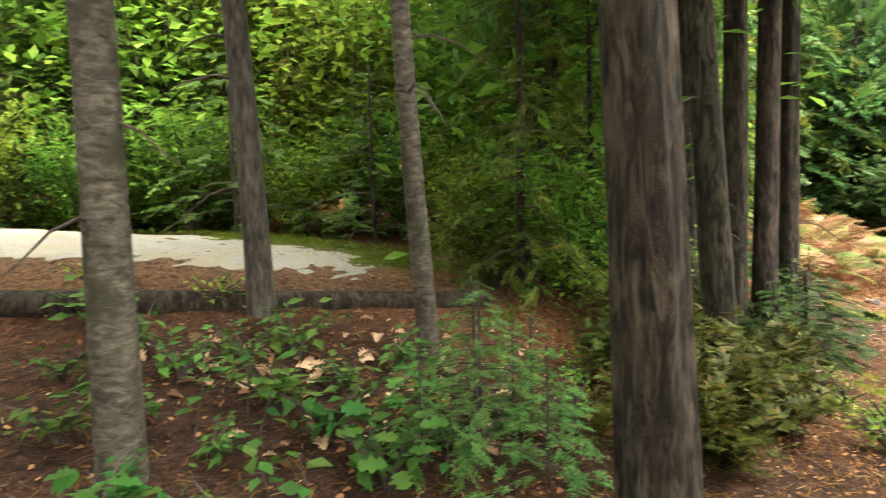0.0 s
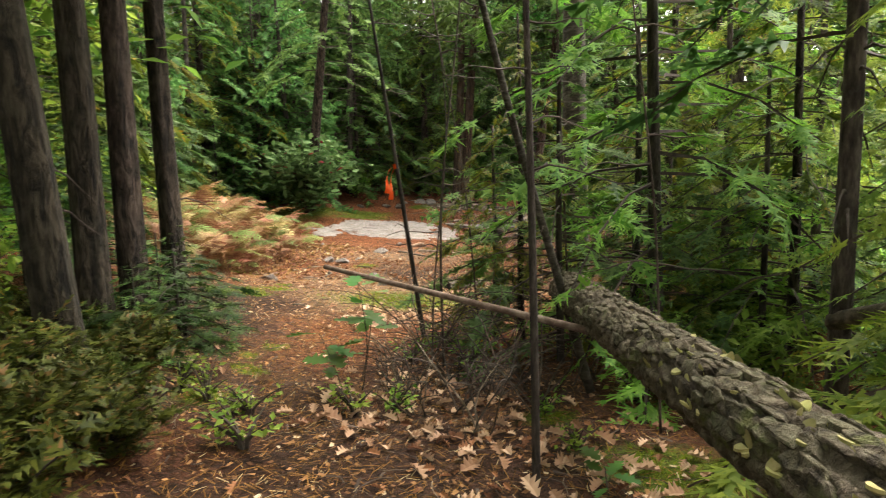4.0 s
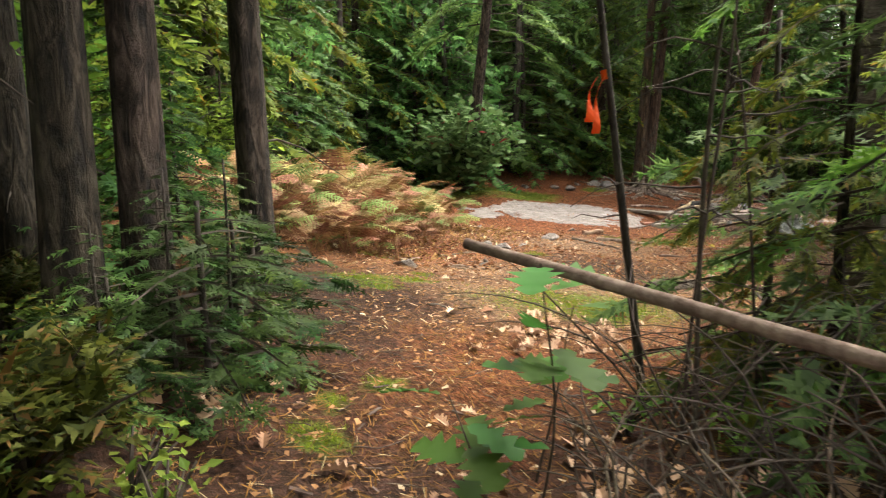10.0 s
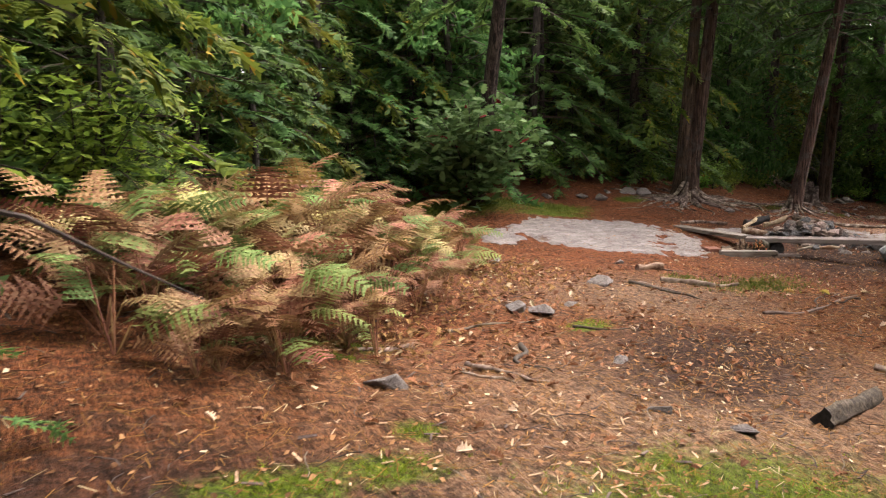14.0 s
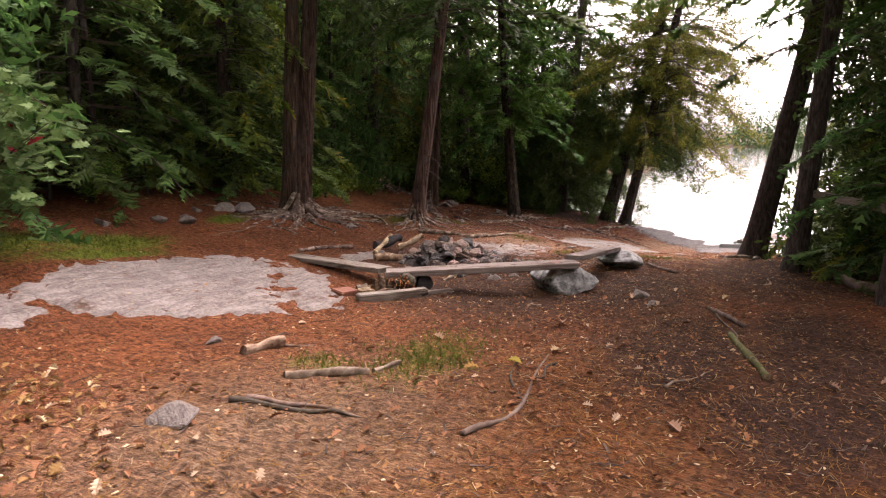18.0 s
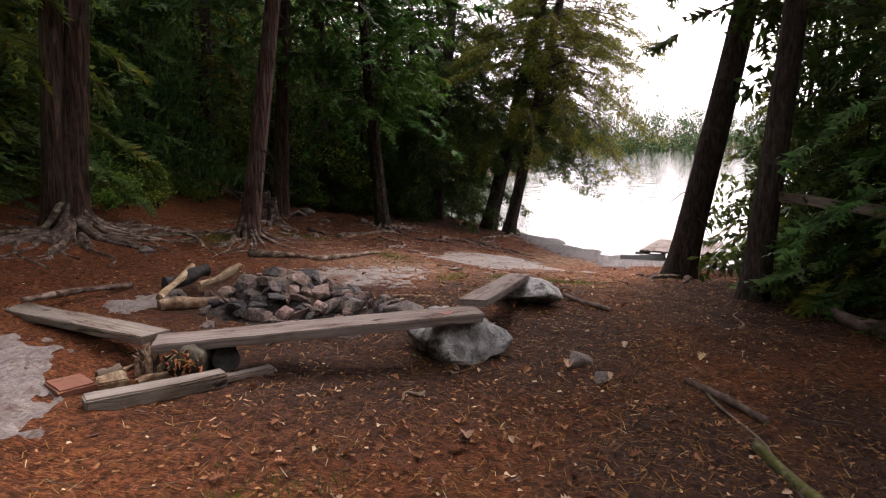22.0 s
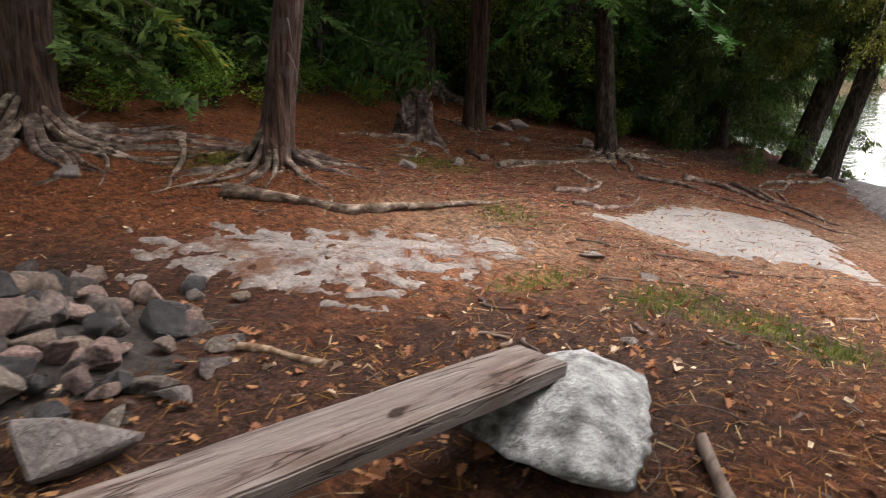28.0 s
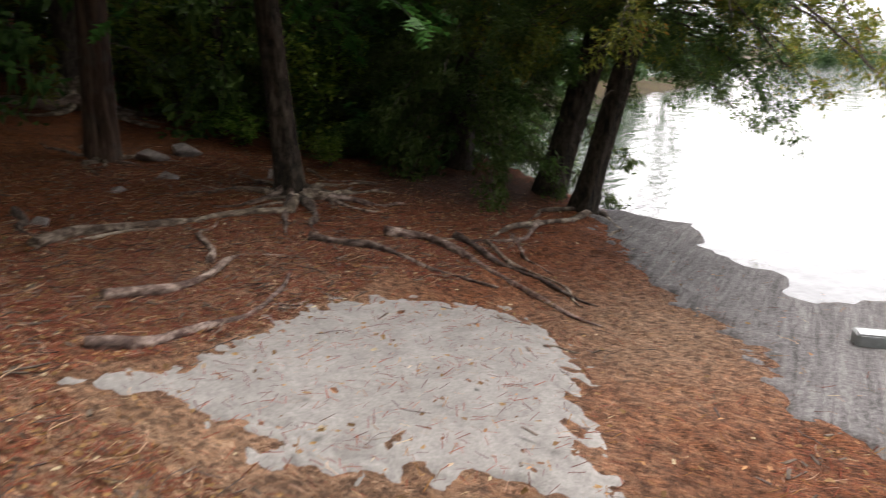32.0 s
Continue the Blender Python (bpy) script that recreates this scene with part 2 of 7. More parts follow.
def foliage(name, dark, light, trans=0.35, vary=0.3, hue=0.03, rough=0.55, tips=None, glow=(1.0, 1.0, 1.0)):
    """Leaves: each differs a little, and part of the light comes through them."""
    m, t, b, out = nodes_of(name)
    r = t.nodes.new("ShaderNodeNewGeometry").outputs["Random Per Island"]
    col = mix(t, r, dark, light)
    if tips:
        col = mix(t, maths(t, "GREATER_THAN", maths(t, "FRACT", maths(t, "MULTIPLY", r, 13.7)), tips[0]), col, tips[1])
    col = varied(t, col, vary, False, hue)
    col = mix(t, 0.5, col, ramp(t, grain(t, 1.3, 3), [(0.35, (0.45, 0.45, 0.45)), (0.65, (1, 1, 1))]), "MULTIPLY")
    t.links.new(col, b.inputs["Base Color"])
    b.inputs["Roughness"].default_value = rough
    b.inputs["Specular IOR Level"].default_value = 0.14
    tr = t.nodes.new("ShaderNodeBsdfTranslucent")
    t.links.new(mix(t, 0.8, col, glow, "MULTIPLY"), tr.inputs[0])
    ms = t.nodes.new("ShaderNodeMixShader")
    ms.inputs[0].default_value = trans
    t.links.new(b.outputs[0], ms.inputs[1])
    t.links.new(tr.outputs[0], ms.inputs[2])
    t.links.new(ms.outputs[0], out.inputs[0])
    return m


def ground_material():
    """Needle litter over soil, with moss, grass, bare dark soil, shade painted in the soil colour and dry orange
    needles where the zone weights say so.
    """
    m, t, b, out = nodes_of("forest_floor")
    needles = None
    for k, turn in enumerate((0.2, 1.25, 2.3)):
        g = grain(t, 1.0, 3, 0.6, (170, 13, 30), turn, warp=0.6)
        needles = g if needles is None else maths(t, "MAXIMUM", needles, g)
    crumbs = grain(t, 45, 6, 0.7)
    litter = ramp(t, needles, [(0.45, (0.022, 0.007, 0.004)), (0.55, (0.13, 0.040, 0.015)), (0.66, (0.29, 0.105, 0.038)), (0.78, (0.44, 0.24, 0.12))])
    orange = ramp(t, needles, [(0.46, (0.03, 0.010, 0.004)), (0.58, (0.16, 0.052, 0.015)), (0.72, (0.34, 0.14, 0.045))])
    soil = ramp(t, crumbs, [(0.3, (0.018, 0.009, 0.0065)), (0.55, (0.062, 0.030, 0.020)), (0.75, (0.15, 0.082, 0.054))])
    moss = ramp(t, grain(t, 90, 6, 0.7), [(0.3, (0.03, 0.036, 0.006)), (0.55, (0.11, 0.175, 0.012)), (0.75, (0.24, 0.34, 0.03))])
    dry = ramp(t, needles, [(0.44, (0.05, 0.027, 0.016)), (0.55, (0.19, 0.108, 0.062)), (0.66, (0.34, 0.225, 0.145)), (0.78, (0.52, 0.41, 0.30))])
    zone = t.nodes.new("ShaderNodeAttribute")
    zone.attribute_name = "zone"
    sep = t.nodes.new("ShaderNodeSeparateColor")
    t.links.new(zone.outputs["Color"], sep.inputs[0])
    ragged = grain(t, 6.5, 9, 0.85)

    def weight(sock, soft=0.5):
        return ramp(t, maths(t, "ADD", sock, maths(t, "MULTIPLY", maths(t, "SUBTRACT", ragged, 0.5), 1.6)), [(0.5 - soft / 4, (0, 0, 0)), (0.5 + soft / 4, (1, 1, 1))])

    col = mix(t, weight(sep.outputs[2], 1.2), litter, orange)
    col = mix(t, weight(zone.outputs["Alpha"], 1.6), col, dry)
    col = mix(t, weight(sep.outputs[1], 1.2), col, soil)
    col = mix(t, maths(t, "MULTIPLY", weight(sep.outputs[0], 0.9), 0.9), col, moss)
    col = mix(t, 0.7, col, ramp(t, grain(t, 0.9, 7), [(0.3, (0.42, 0.40, 0.40)), (0.7, (1, 1, 1))]), "MULTIPLY")
    col = mix(t, 0.75, col, ramp(t, grain(t, 16, 5, 0.75), [(0.40, (0.16, 0.15, 0.15)), (0.56, (1, 1, 1)), (0.72, (1.35, 1.28, 1.2))]), "MULTIPLY")
    t.links.new(col, b.inputs["Base Color"])
    b.inputs["Roughness"].default_value = 0.95
    b.inputs["Specular IOR Level"].default_value = 0.15
    relief(t, b, maths(t, "ADD", needles, crumbs), 0.9, 0.02)
    return m


M_GROUND = ground_material()
def rock_material(name, stops, stain, amount, cracks=0.6, layers=(0.5, 2.2, 1), deep=0.8):
    """Bare bedrock: grain, thin layers and cracks, and brown litter lodged in the hollows."""
    m, t, b, out = nodes_of(name)
    g, layer = grain(t, 26, 10, 0.7), grain(t, 3.2, 8, 0.7, layers, 0.6, warp=1.0)
    col = ramp(t, maths(t, "ADD", maths(t, "MULTIPLY", g, 0.5), maths(t, "MULTIPLY", layer, 0.5)), stops)
    v = add(t, "TexVoronoi", Scale=2.1)
    v.feature = "DISTANCE_TO_EDGE"
    c = t.nodes.new("ShaderNodeTexCoord")
    w = add(t, "TexNoise", Scale=3.0, Detail=6.0)
    t.links.new(c.outputs["Object"], w.inputs["Vector"])
    t.links.new(mix(t, 0.18, c.outputs["Object"], w.outputs["Color"], "ADD"), v.inputs["Vector"])
    crack = ramp(t, v.outputs["Distance"], [(0.0, (0, 0, 0)), (0.022, (1, 1, 1))])
    hollow = ramp(t, grain(t, 2.6, 9, 0.78), [(amount, (0, 0, 0)), (amount + 0.1, (1, 1, 1))])
    col = mix(t, hollow, col, stain)
    col = mix(t, cracks, col, crack, "MULTIPLY")
    col = mix(t, 0.4, col, ramp(t, grain(t, 60, 4), [(0.35, (0.5, 0.47, 0.45)), (0.6, (1, 1, 1))]), "MULTIPLY")
    t.links.new(col, b.inputs["Base Color"])
    b.inputs["Roughness"].default_value = 0.9
    b.inputs["Specular IOR Level"].default_value = 0.25
    relief(t, b, maths(t, "ADD", maths(t, "ADD", g, layer), maths(t, "MULTIPLY", v.outputs["Distance"], 1.5 * cracks)), deep, 0.03)
    return m


M_ROCK = rock_material("grey_bedrock", [(0.36, (0.085, 0.07, 0.064)), (0.5, (0.17, 0.15, 0.14)), (0.64, (0.29, 0.265, 0.25))], (0.085, 0.05, 0.034), 0.55, 0.3)
M_ROCK_PALE = rock_material("pale_bedrock", [(0.34, (0.11, 0.104, 0.096)), (0.5, (0.165, 0.157, 0.146)), (0.66, (0.22, 0.21, 0.195))], (0.16, 0.115, 0.078), 0.62, 0.0, (0.8, 1.3, 1), 0.12)
M_FLAKY = rock_material("flaky_bedrock", [(0.36, (0.12, 0.105, 0.096)), (0.5, (0.20, 0.182, 0.17)), (0.64, (0.31, 0.29, 0.275))], (0.10, 0.05, 0.03), 0.475, 0.35, (0.6, 1.8, 1), 0.8)
M_SHORE = rock_material("striped_shore_rock", [(0.4, (0.05, 0.046, 0.045)), (0.5, (0.105, 0.099, 0.097)), (0.6, (0.175, 0.167, 0.162))], (0.09, 0.07, 0.05), 0.66, 0.15, (0.25, 5.0, 1), 0.8)
M_SAND = surface("pale_sand", [(0.3, (0.20, 0.18, 0.155)), (0.7, (0.36, 0.335, 0.30))], 30, bump=0.3, depth=0.01, spots=(0.3, 0.24, 0.17), spot_scale=1.5, spot_at=(0.5, 0.7))
M_STONE = surface("fire_stone", [(0.3, (0.032, 0.024, 0.02)), (0.5, (0.13, 0.10, 0.085)), (0.72, (0.32, 0.27, 0.23))], 8, detail=12, bump=1.0, depth=0.04, spots=(0.018, 0.015, 0.014), spot_scale=2.6, spot_at=(0.52, 0.62), vary=0.5, spec=0.5, rough=0.6, fine=0.6)
M_SOOT = surface("sooty_stone", [(0.3, (0.012, 0.012, 0.013)), (0.5, (0.04, 0.039, 0.04)), (0.74, (0.13, 0.125, 0.125))], 9, detail=12, bump=1.0, depth=0.04, spots=(0.008, 0.008, 0.008), spot_scale=2.2, spot_at=(0.5, 0.62), vary=0.4, spec=0.5, rough=0.5, fine=0.6)
M_TANSTONE = surface("pink_stone", [(0.3, (0.09, 0.058, 0.046)), (0.5, (0.23, 0.16, 0.13)), (0.72, (0.42, 0.33, 0.27))], 9, detail=12, bump=1.0, depth=0.03, spots=(0.05, 0.035, 0.03), spot_scale=3.0, spot_at=(0.55, 0.66), vary=0.4, spec=0.4, rough=0.75, fine=0.6)
M_ASH = surface("ash_and_soil", [(0.3, (0.012, 0.010, 0.009)), (0.6, (0.05, 0.042, 0.037)), (0.8, (0.16, 0.14, 0.125))], 30, detail=10, bump=1.0, depth=0.03, vary=0.0, fine=0.5)
M_BOULDER = surface("lichen_boulder", [(0.30, (0.06, 0.058, 0.055)), (0.42, (0.21, 0.217, 0.213)), (0.58, (0.52, 0.54, 0.53))], 7, detail=12, bump=1.0, depth=0.05, spots=(0.05, 0.047, 0.036), spot_scale=3.2, spot_at=(0.55, 0.66), vary=0.15, fine=0.6)
M_CEDAR = surface("cedar_bark", [(0.38, (0.004, 0.0025, 0.002)), (0.5, (0.024, 0.016, 0.011)), (0.64, (0.088, 0.066, 0.050))], 19, (1, 1, 0.2), rough=0.95, bump=1.0, depth=0.05, spots=(0.072, 0.058, 0.042), spot_scale=7, spot_at=(0.50, 0.80), vary=0.2, warp=1.0, fine=0.2)
M_RED = surface("red_bark", [(0.36, (0.008, 0.004, 0.003)), (0.5, (0.052, 0.028, 0.019)), (0.66, (0.13, 0.083, 0.060))], 15, (1, 1, 0.10), rough=0.95, bump=1.0, depth=0.05, spots=(0.06, 0.05, 0.042), spot_scale=4.0, spot_at=(0.52, 0.66), vary=0.2, warp=1.2)
M_DARKBARK = surface("dark_bark", [(0.34, (0.012, 0.009, 0.008)), (0.5, (0.045, 0.035, 0.029)), (0.7, (0.11, 0.092, 0.078))], 26, (1, 1, 0.25), rough=0.95, bump=0.9, depth=0.02, spots=(0.09, 0.09, 0.078), spot_scale=3, spot_at=(0.58, 0.7), vary=0.3)
M_GREYBARK = surface("grey_bark", [(0.36, (0.02, 0.015, 0.011)), (0.5, (0.058, 0.047, 0.037)), (0.68, (0.12, 0.102, 0.084))], 12, (1, 1, 2.4), rough=0.9, bump=0.8, depth=0.015, spots=(0.03, 0.026, 0.016), spot_scale=6, spot_at=(0.5, 0.62), vary=0.2, warp=0.5)
M_ROOT = surface("weathered_root", [(0.34, (0.032, 0.021, 0.015)), (0.5, (0.125, 0.092, 0.070)), (0.68, (0.35, 0.29, 0.235))], 26, (0.25, 0.25, 0.6), rough=0.9, bump=1.0, depth=0.025, spots=(0.045, 0.027, 0.019), spot_scale=9, spot_at=(0.5, 0.62), vary=0.45, fine=0.6)
def plank_material():
    """Grey weathered boards: long grain, drying checks along it, knots and brown worn patches."""
    m, t, b, out = nodes_of("grey_plank")
    g = grain(t, 52, 10, 0.65, (0.03, 1, 1), warp=0.7)
    col = ramp(t, g, [(0.30, (0.085, 0.069, 0.057)), (0.44, (0.15, 0.128, 0.11)), (0.58, (0.205, 0.18, 0.158)), (0.74, (0.29, 0.262, 0.235))])
    worn = ramp(t, grain(t, 3.2, 6, 0.6, (0.5, 1.6, 1)), [(0.50, (1, 1, 1)), (0.66, (0.52, 0.40, 0.30))])
    col = mix(t, 0.8, col, worn, "MULTIPLY")
    check = ramp(t, grain(t, 8, 4, 0.55, (0.11, 1, 1), warp=1.2), [(0.478, (1, 1, 1)), (0.496, (0.22, 0.18, 0.15)), (0.502, (0.22, 0.18, 0.15)), (0.52, (1, 1, 1))])
    where = ramp(t, grain(t, 1.7, 3), [(0.46, (0, 0, 0)), (0.56, (1, 1, 1))])
    col = mix(t, where, col, mix(t, 1.0, col, check, "MULTIPLY"))
    knot = ramp(t, grain(t, 7, 2, 0.4, (0.5, 1, 1)), [(0.69, (1, 1, 1)), (0.73, (0.16, 0.10, 0.07))])
    col = mix(t, 1.0, varied(t, col, 0.1), knot, "MULTIPLY")
    t.links.new(col, b.inputs["Base Color"])
    b.inputs["Roughness"].default_value = 0.85
    b.inputs["Specular IOR Level"].default_value = 0.25
    relief(t, b, maths(t, "ADD", g, maths(t, "MULTIPLY", check, 0.6)), 0.8, 0.010)
    return m


M_PLANK = plank_material()
M_WOOD = surface("split_wood", [(0.32, (0.10, 0.056, 0.034)), (0.5, (0.29, 0.205, 0.135)), (0.7, (0.50, 0.40, 0.29))], 24, (0.08, 1, 1), rough=0.85, bump=0.9, depth=0.01, spots=(0.13, 0.065, 0.035), spot_scale=6, spot_at=(0.48, 0.6), vary=0.25, fine=0.3)
M_ROTWOOD = surface("rotten_orange_wood", [(0.32, (0.10, 0.028, 0.012)), (0.5, (0.30, 0.105, 0.04)), (0.7, (0.52, 0.28, 0.12))], 30, rough=0.9, bump=0.9, depth=0.01, vary=0.5, fine=0.3)
M_MOSSYSTICK = surface("mossy_stick_bark", [(0.32, (0.03, 0.026, 0.012)), (0.5, (0.10, 0.092, 0.045)), (0.7, (0.24, 0.215, 0.14))], 22, rough=0.95, bump=0.9, depth=0.01, spots=(0.075, 0.085, 0.02), spot_scale=8, spot_at=(0.45, 0.58), vary=0.2, fine=0.4)
M_DEADWOOD = surface("dead_wood", [(0.32, (0.05, 0.033, 0.024)), (0.5, (0.14, 0.102, 0.078)), (0.7, (0.28, 0.225, 0.18))], 22, (0.2, 0.6, 0.6), rough=0.9, bump=0.8, depth=0.01, vary=0.45, fine=0.3)
M_TWIG = surface("bare_twig", [(0.3, (0.025, 0.018, 0.014)), (0.7, (0.09, 0.07, 0.056))], 20, rough=0.9, bump=0.3, depth=0.004, vary=0.3)
M_FIR = foliage("fir_needles", (0.030, 0.070, 0.019), (0.10, 0.185, 0.044), trans=0.42)
# Darker copy of the fir needles, with the shade put into the colour.
M_FIR_SHADE = foliage("shade_tinted_fir_needles", (0.009, 0.026, 0.006), (0.032, 0.07, 0.015), trans=0.3)
M_HEMLOCK = foliage("hemlock_needles", (0.05, 0.115, 0.034), (0.16, 0.28, 0.075), trans=0.5)
M_CEDARLEAF = foliage("cedar_sprays", (0.055, 0.088, 0.014), (0.21, 0.25, 0.04), trans=0.46, tips=(0.94, (0.30, 0.20, 0.03)))
M_PINE = foliage("pine_needles", (0.035, 0.11, 0.02), (0.11, 0.27, 0.05), trans=0.45)
M_OAKLEAF = foliage("shrub_leaves", (0.05, 0.13, 0.04), (0.14, 0.27, 0.10), rough=0.55, tips=(0.985, (0.25, 0.05, 0.02)))
M_BROAD = foliage("understory_leaves", (0.09, 0.18, 0.026), (0.26, 0.38, 0.06), trans=0.52)
M_SAPLING = foliage("sapling_leaves", (0.03, 0.09, 0.017), (0.08, 0.18, 0.035), rough=0.5)
M_YEW = foliage("low_evergreen", (0.022, 0.04, 0.008), (0.10, 0.125, 0.02), trans=0.35, tips=(0.9, (0.18, 0.12, 0.03)))
M_FERN_TAN = foliage("dying_fern", (0.34, 0.25, 0.10), (0.60, 0.50, 0.26), trans=0.3)
M_FERN_BROWN = foliage("dead_fern", (0.16, 0.065, 0.03), (0.44, 0.26, 0.14), trans=0.2)
M_FERN_GREEN = foliage("green_fern", (0.13, 0.20, 0.05), (0.30, 0.38, 0.13), trans=0.38)
M_GRASS = foliage("grass_blades", (0.05, 0.085, 0.012), (0.16, 0.21, 0.035))
M_DEADLEAF = foliage("dead_oak_leaf", (0.20, 0.115, 0.06), (0.46, 0.34, 0.22), trans=0.1, rough=0.75)
M_REDLEAF = foliage("brown_leaf", (0.085, 0.034, 0.017), (0.33, 0.16, 0.08), trans=0.15, rough=0.8, tips=(0.93, (0.48, 0.36, 0.25)))
M_CHIP = surface("wood_chip", [(0.3, (0.24, 0.14, 0.08)), (0.7, (0.55, 0.38, 0.24))], 15, (0.2, 1, 1), bump=0.3, depth=0.004, vary=0.0, island=True)
M_FUNGUS = surface("bracket_fungus", [(0.3, (0.26, 0.23, 0.08)), (0.6, (0.50, 0.47, 0.20)), (0.8, (0.64, 0.60, 0.36))], 12, bump=0.3, depth=0.004, vary=0.3)
M_LOGBARK = surface("plated_log_bark", [(0.34, (0.025, 0.019, 0.012)), (0.48, (0.10, 0.082, 0.055)), (0.66, (0.21, 0.185, 0.128)), (0.8, (0.34, 0.315, 0.23))], 22, (1, 1, 1), rough=0.95, bump=1.0, depth=0.02, spots=(0.12, 0.135, 0.045), spot_scale=5, spot_at=(0.58, 0.68), vary=0.25, warp=0.4, fine=0.4)
M_LOGDARK = surface("rotten_log_side", [(0.34, (0.016, 0.012, 0.008)), (0.5, (0.062, 0.05, 0.033)), (0.7, (0.14, 0.115, 0.08))], 16, bump=0.9, depth=0.03, vary=0.1)
M_CHAR = surface("charred_wood", [(0.3, (0.008, 0.008, 0.008)), (0.7, (0.05, 0.045, 0.045))], 20, bump=0.7, depth=0.01)
M_MOSSGREEN = foliage("moss_tufts", (0.05, 0.10, 0.007), (0.18, 0.28, 0.022), trans=0.2, rough=0.9)
M_NEEDLELITTER = foliage("fallen_needles", (0.05, 0.015, 0.007), (0.29, 0.105, 0.04), trans=0.0, rough=0.9, tips=(0.94, (0.42, 0.29, 0.19)))
# The haze over the lake is mixed into this needle colour.
M_FARWOODS = foliage("haze_tinted_far_needles", (0.05, 0.09, 0.04), (0.11, 0.165, 0.065), trans=0.3)


def plain(name, colour, rough=0.6, bump=0.2):
    return surface(name, [(0.3, tuple(c * 0.7 for c in colour)), (0.7, colour)], 18, bump=bump, depth=0.004, rough=rough, vary=0.05)


def water_material():
    m, t, b, out = nodes_of("lake_water")
    b.inputs["Base Color"].default_value = (0.01, 0.014, 0.012, 1)
    b.inputs["Roughness"].default_value = 0.03
    b.inputs["IOR"].default_value = 1.333
    w = maths(t, "ADD", grain(t, 1.7, 3, 0.5, (1, 1.8, 1), 0.5), maths(t, "MULTIPLY", grain(t, 0.5, 2, 0.5, (1, 2, 1), 0.2), 1.5))
    relief(t, b, w, 0.45, 0.045)
    return m


M_WATER = water_material()
M_YELLOWLEAF = foliage("yellow_leaf", (0.45, 0.28, 0.05), (0.6, 0.42, 0.12), trans=0.2)
M_MUSHROOM = surface("pale_mushroom", [(0.3, (0.35, 0.34, 0.2)), (0.7, (0.66, 0.64, 0.5))], 14, bump=0.2, depth=0.003)
M_TAPE = foliage("orange_tape", (0.85, 0.10, 0.012), (0.9, 0.13, 0.02), trans=0.4, vary=0.05, hue=0.0)
M_BOX = plain("grey_box", (0.40, 0.42, 0.42))
M_REDPAINT = surface("faded_red_paint", [(0.35, (0.17, 0.12, 0.10)), (0.6, (0.30, 0.125, 0.11))], 24, bump=0.3, depth=0.004)
M_RUST = plain("rusty_iron", (0.22, 0.09, 0.06))

# ---- the lie of the land ----
SLOPE = (0.214, -0.507, 0.575)
KNOLLS = [0.643, -0.87, 0.962, -0.506, -0.231, 0.043, -0.04, 0.344, -0.504, 0.411, -0.343, 0.362, 0.058, -0.131, 0.298, 0.042, -0.804, 0.403, -0.661, -0.691, -0.172, -0.18, 0.655, -0.792, -0.28, -0.542, -0.006, 0.444, 0.085, -0.556, 0.073, -0.148, -0.277, 0.032, 0.356, -0.296, -1.107, 0.517, -0.963, -0.18, -0.393, 0.728, -0.04, -0.101, -0.221, -0.855, 0.515, -1.337, 0.805, 0.001, 0.025, -0.087, -0.748, -0.447, -0.074, 0.712]  # heights of broad swells on a 6 by 5 m lattice
LATTICE = np.array([(i, j) for i in range(-6, 37, 6) for j in range(-4, 29, 5)], float)
LAKE = np.array([(31.5, 14.6), (30.15, 13.3), (30.0, 12.3), (29.6, 11.25), (28.9, 10.45), (27.9, 9.75), (26.4, 9.1), (24.2, 8.3), (23.2, 6), (21.8, 3), (21, -2), (21, -10), (24, -60), (60, -160),
                 (200, -220), (230, -60), (185, -20), (175, 25), (150, 60), (110, 48), (82, 24), (77, 19.4), (66, 19.8), (58, 21.5), (48, 24), (40, 22.5), (35.5, 18.6)], float)
WATER_Z = -2.0


def shore_distance(x, y):
    """Metres to the lake's edge, positive on land."""
    x, y = np.asarray(x, float), np.asarray(y, float)
    best, inside = np.full(x.shape, 1e9), np.zeros(x.shape, bool)
    for (ax, ay), (bx, by) in zip(LAKE, np.roll(LAKE, -1, 0)):
        ex, ey = bx - ax, by - ay
        u = np.clip(((x - ax) * ex + (y - ay) * ey) / (ex * ex + ey * ey), 0, 1)
        best = np.minimum(best, np.hypot(x - ax - u * ex, y - ay - u * ey))
        cross = ((ay > y) != (by > y)) & (x < (bx - ax) * (y - ay) / (by - ay + 1e-12) + ax)
        inside ^= cross
    return np.where(inside, -best, best)


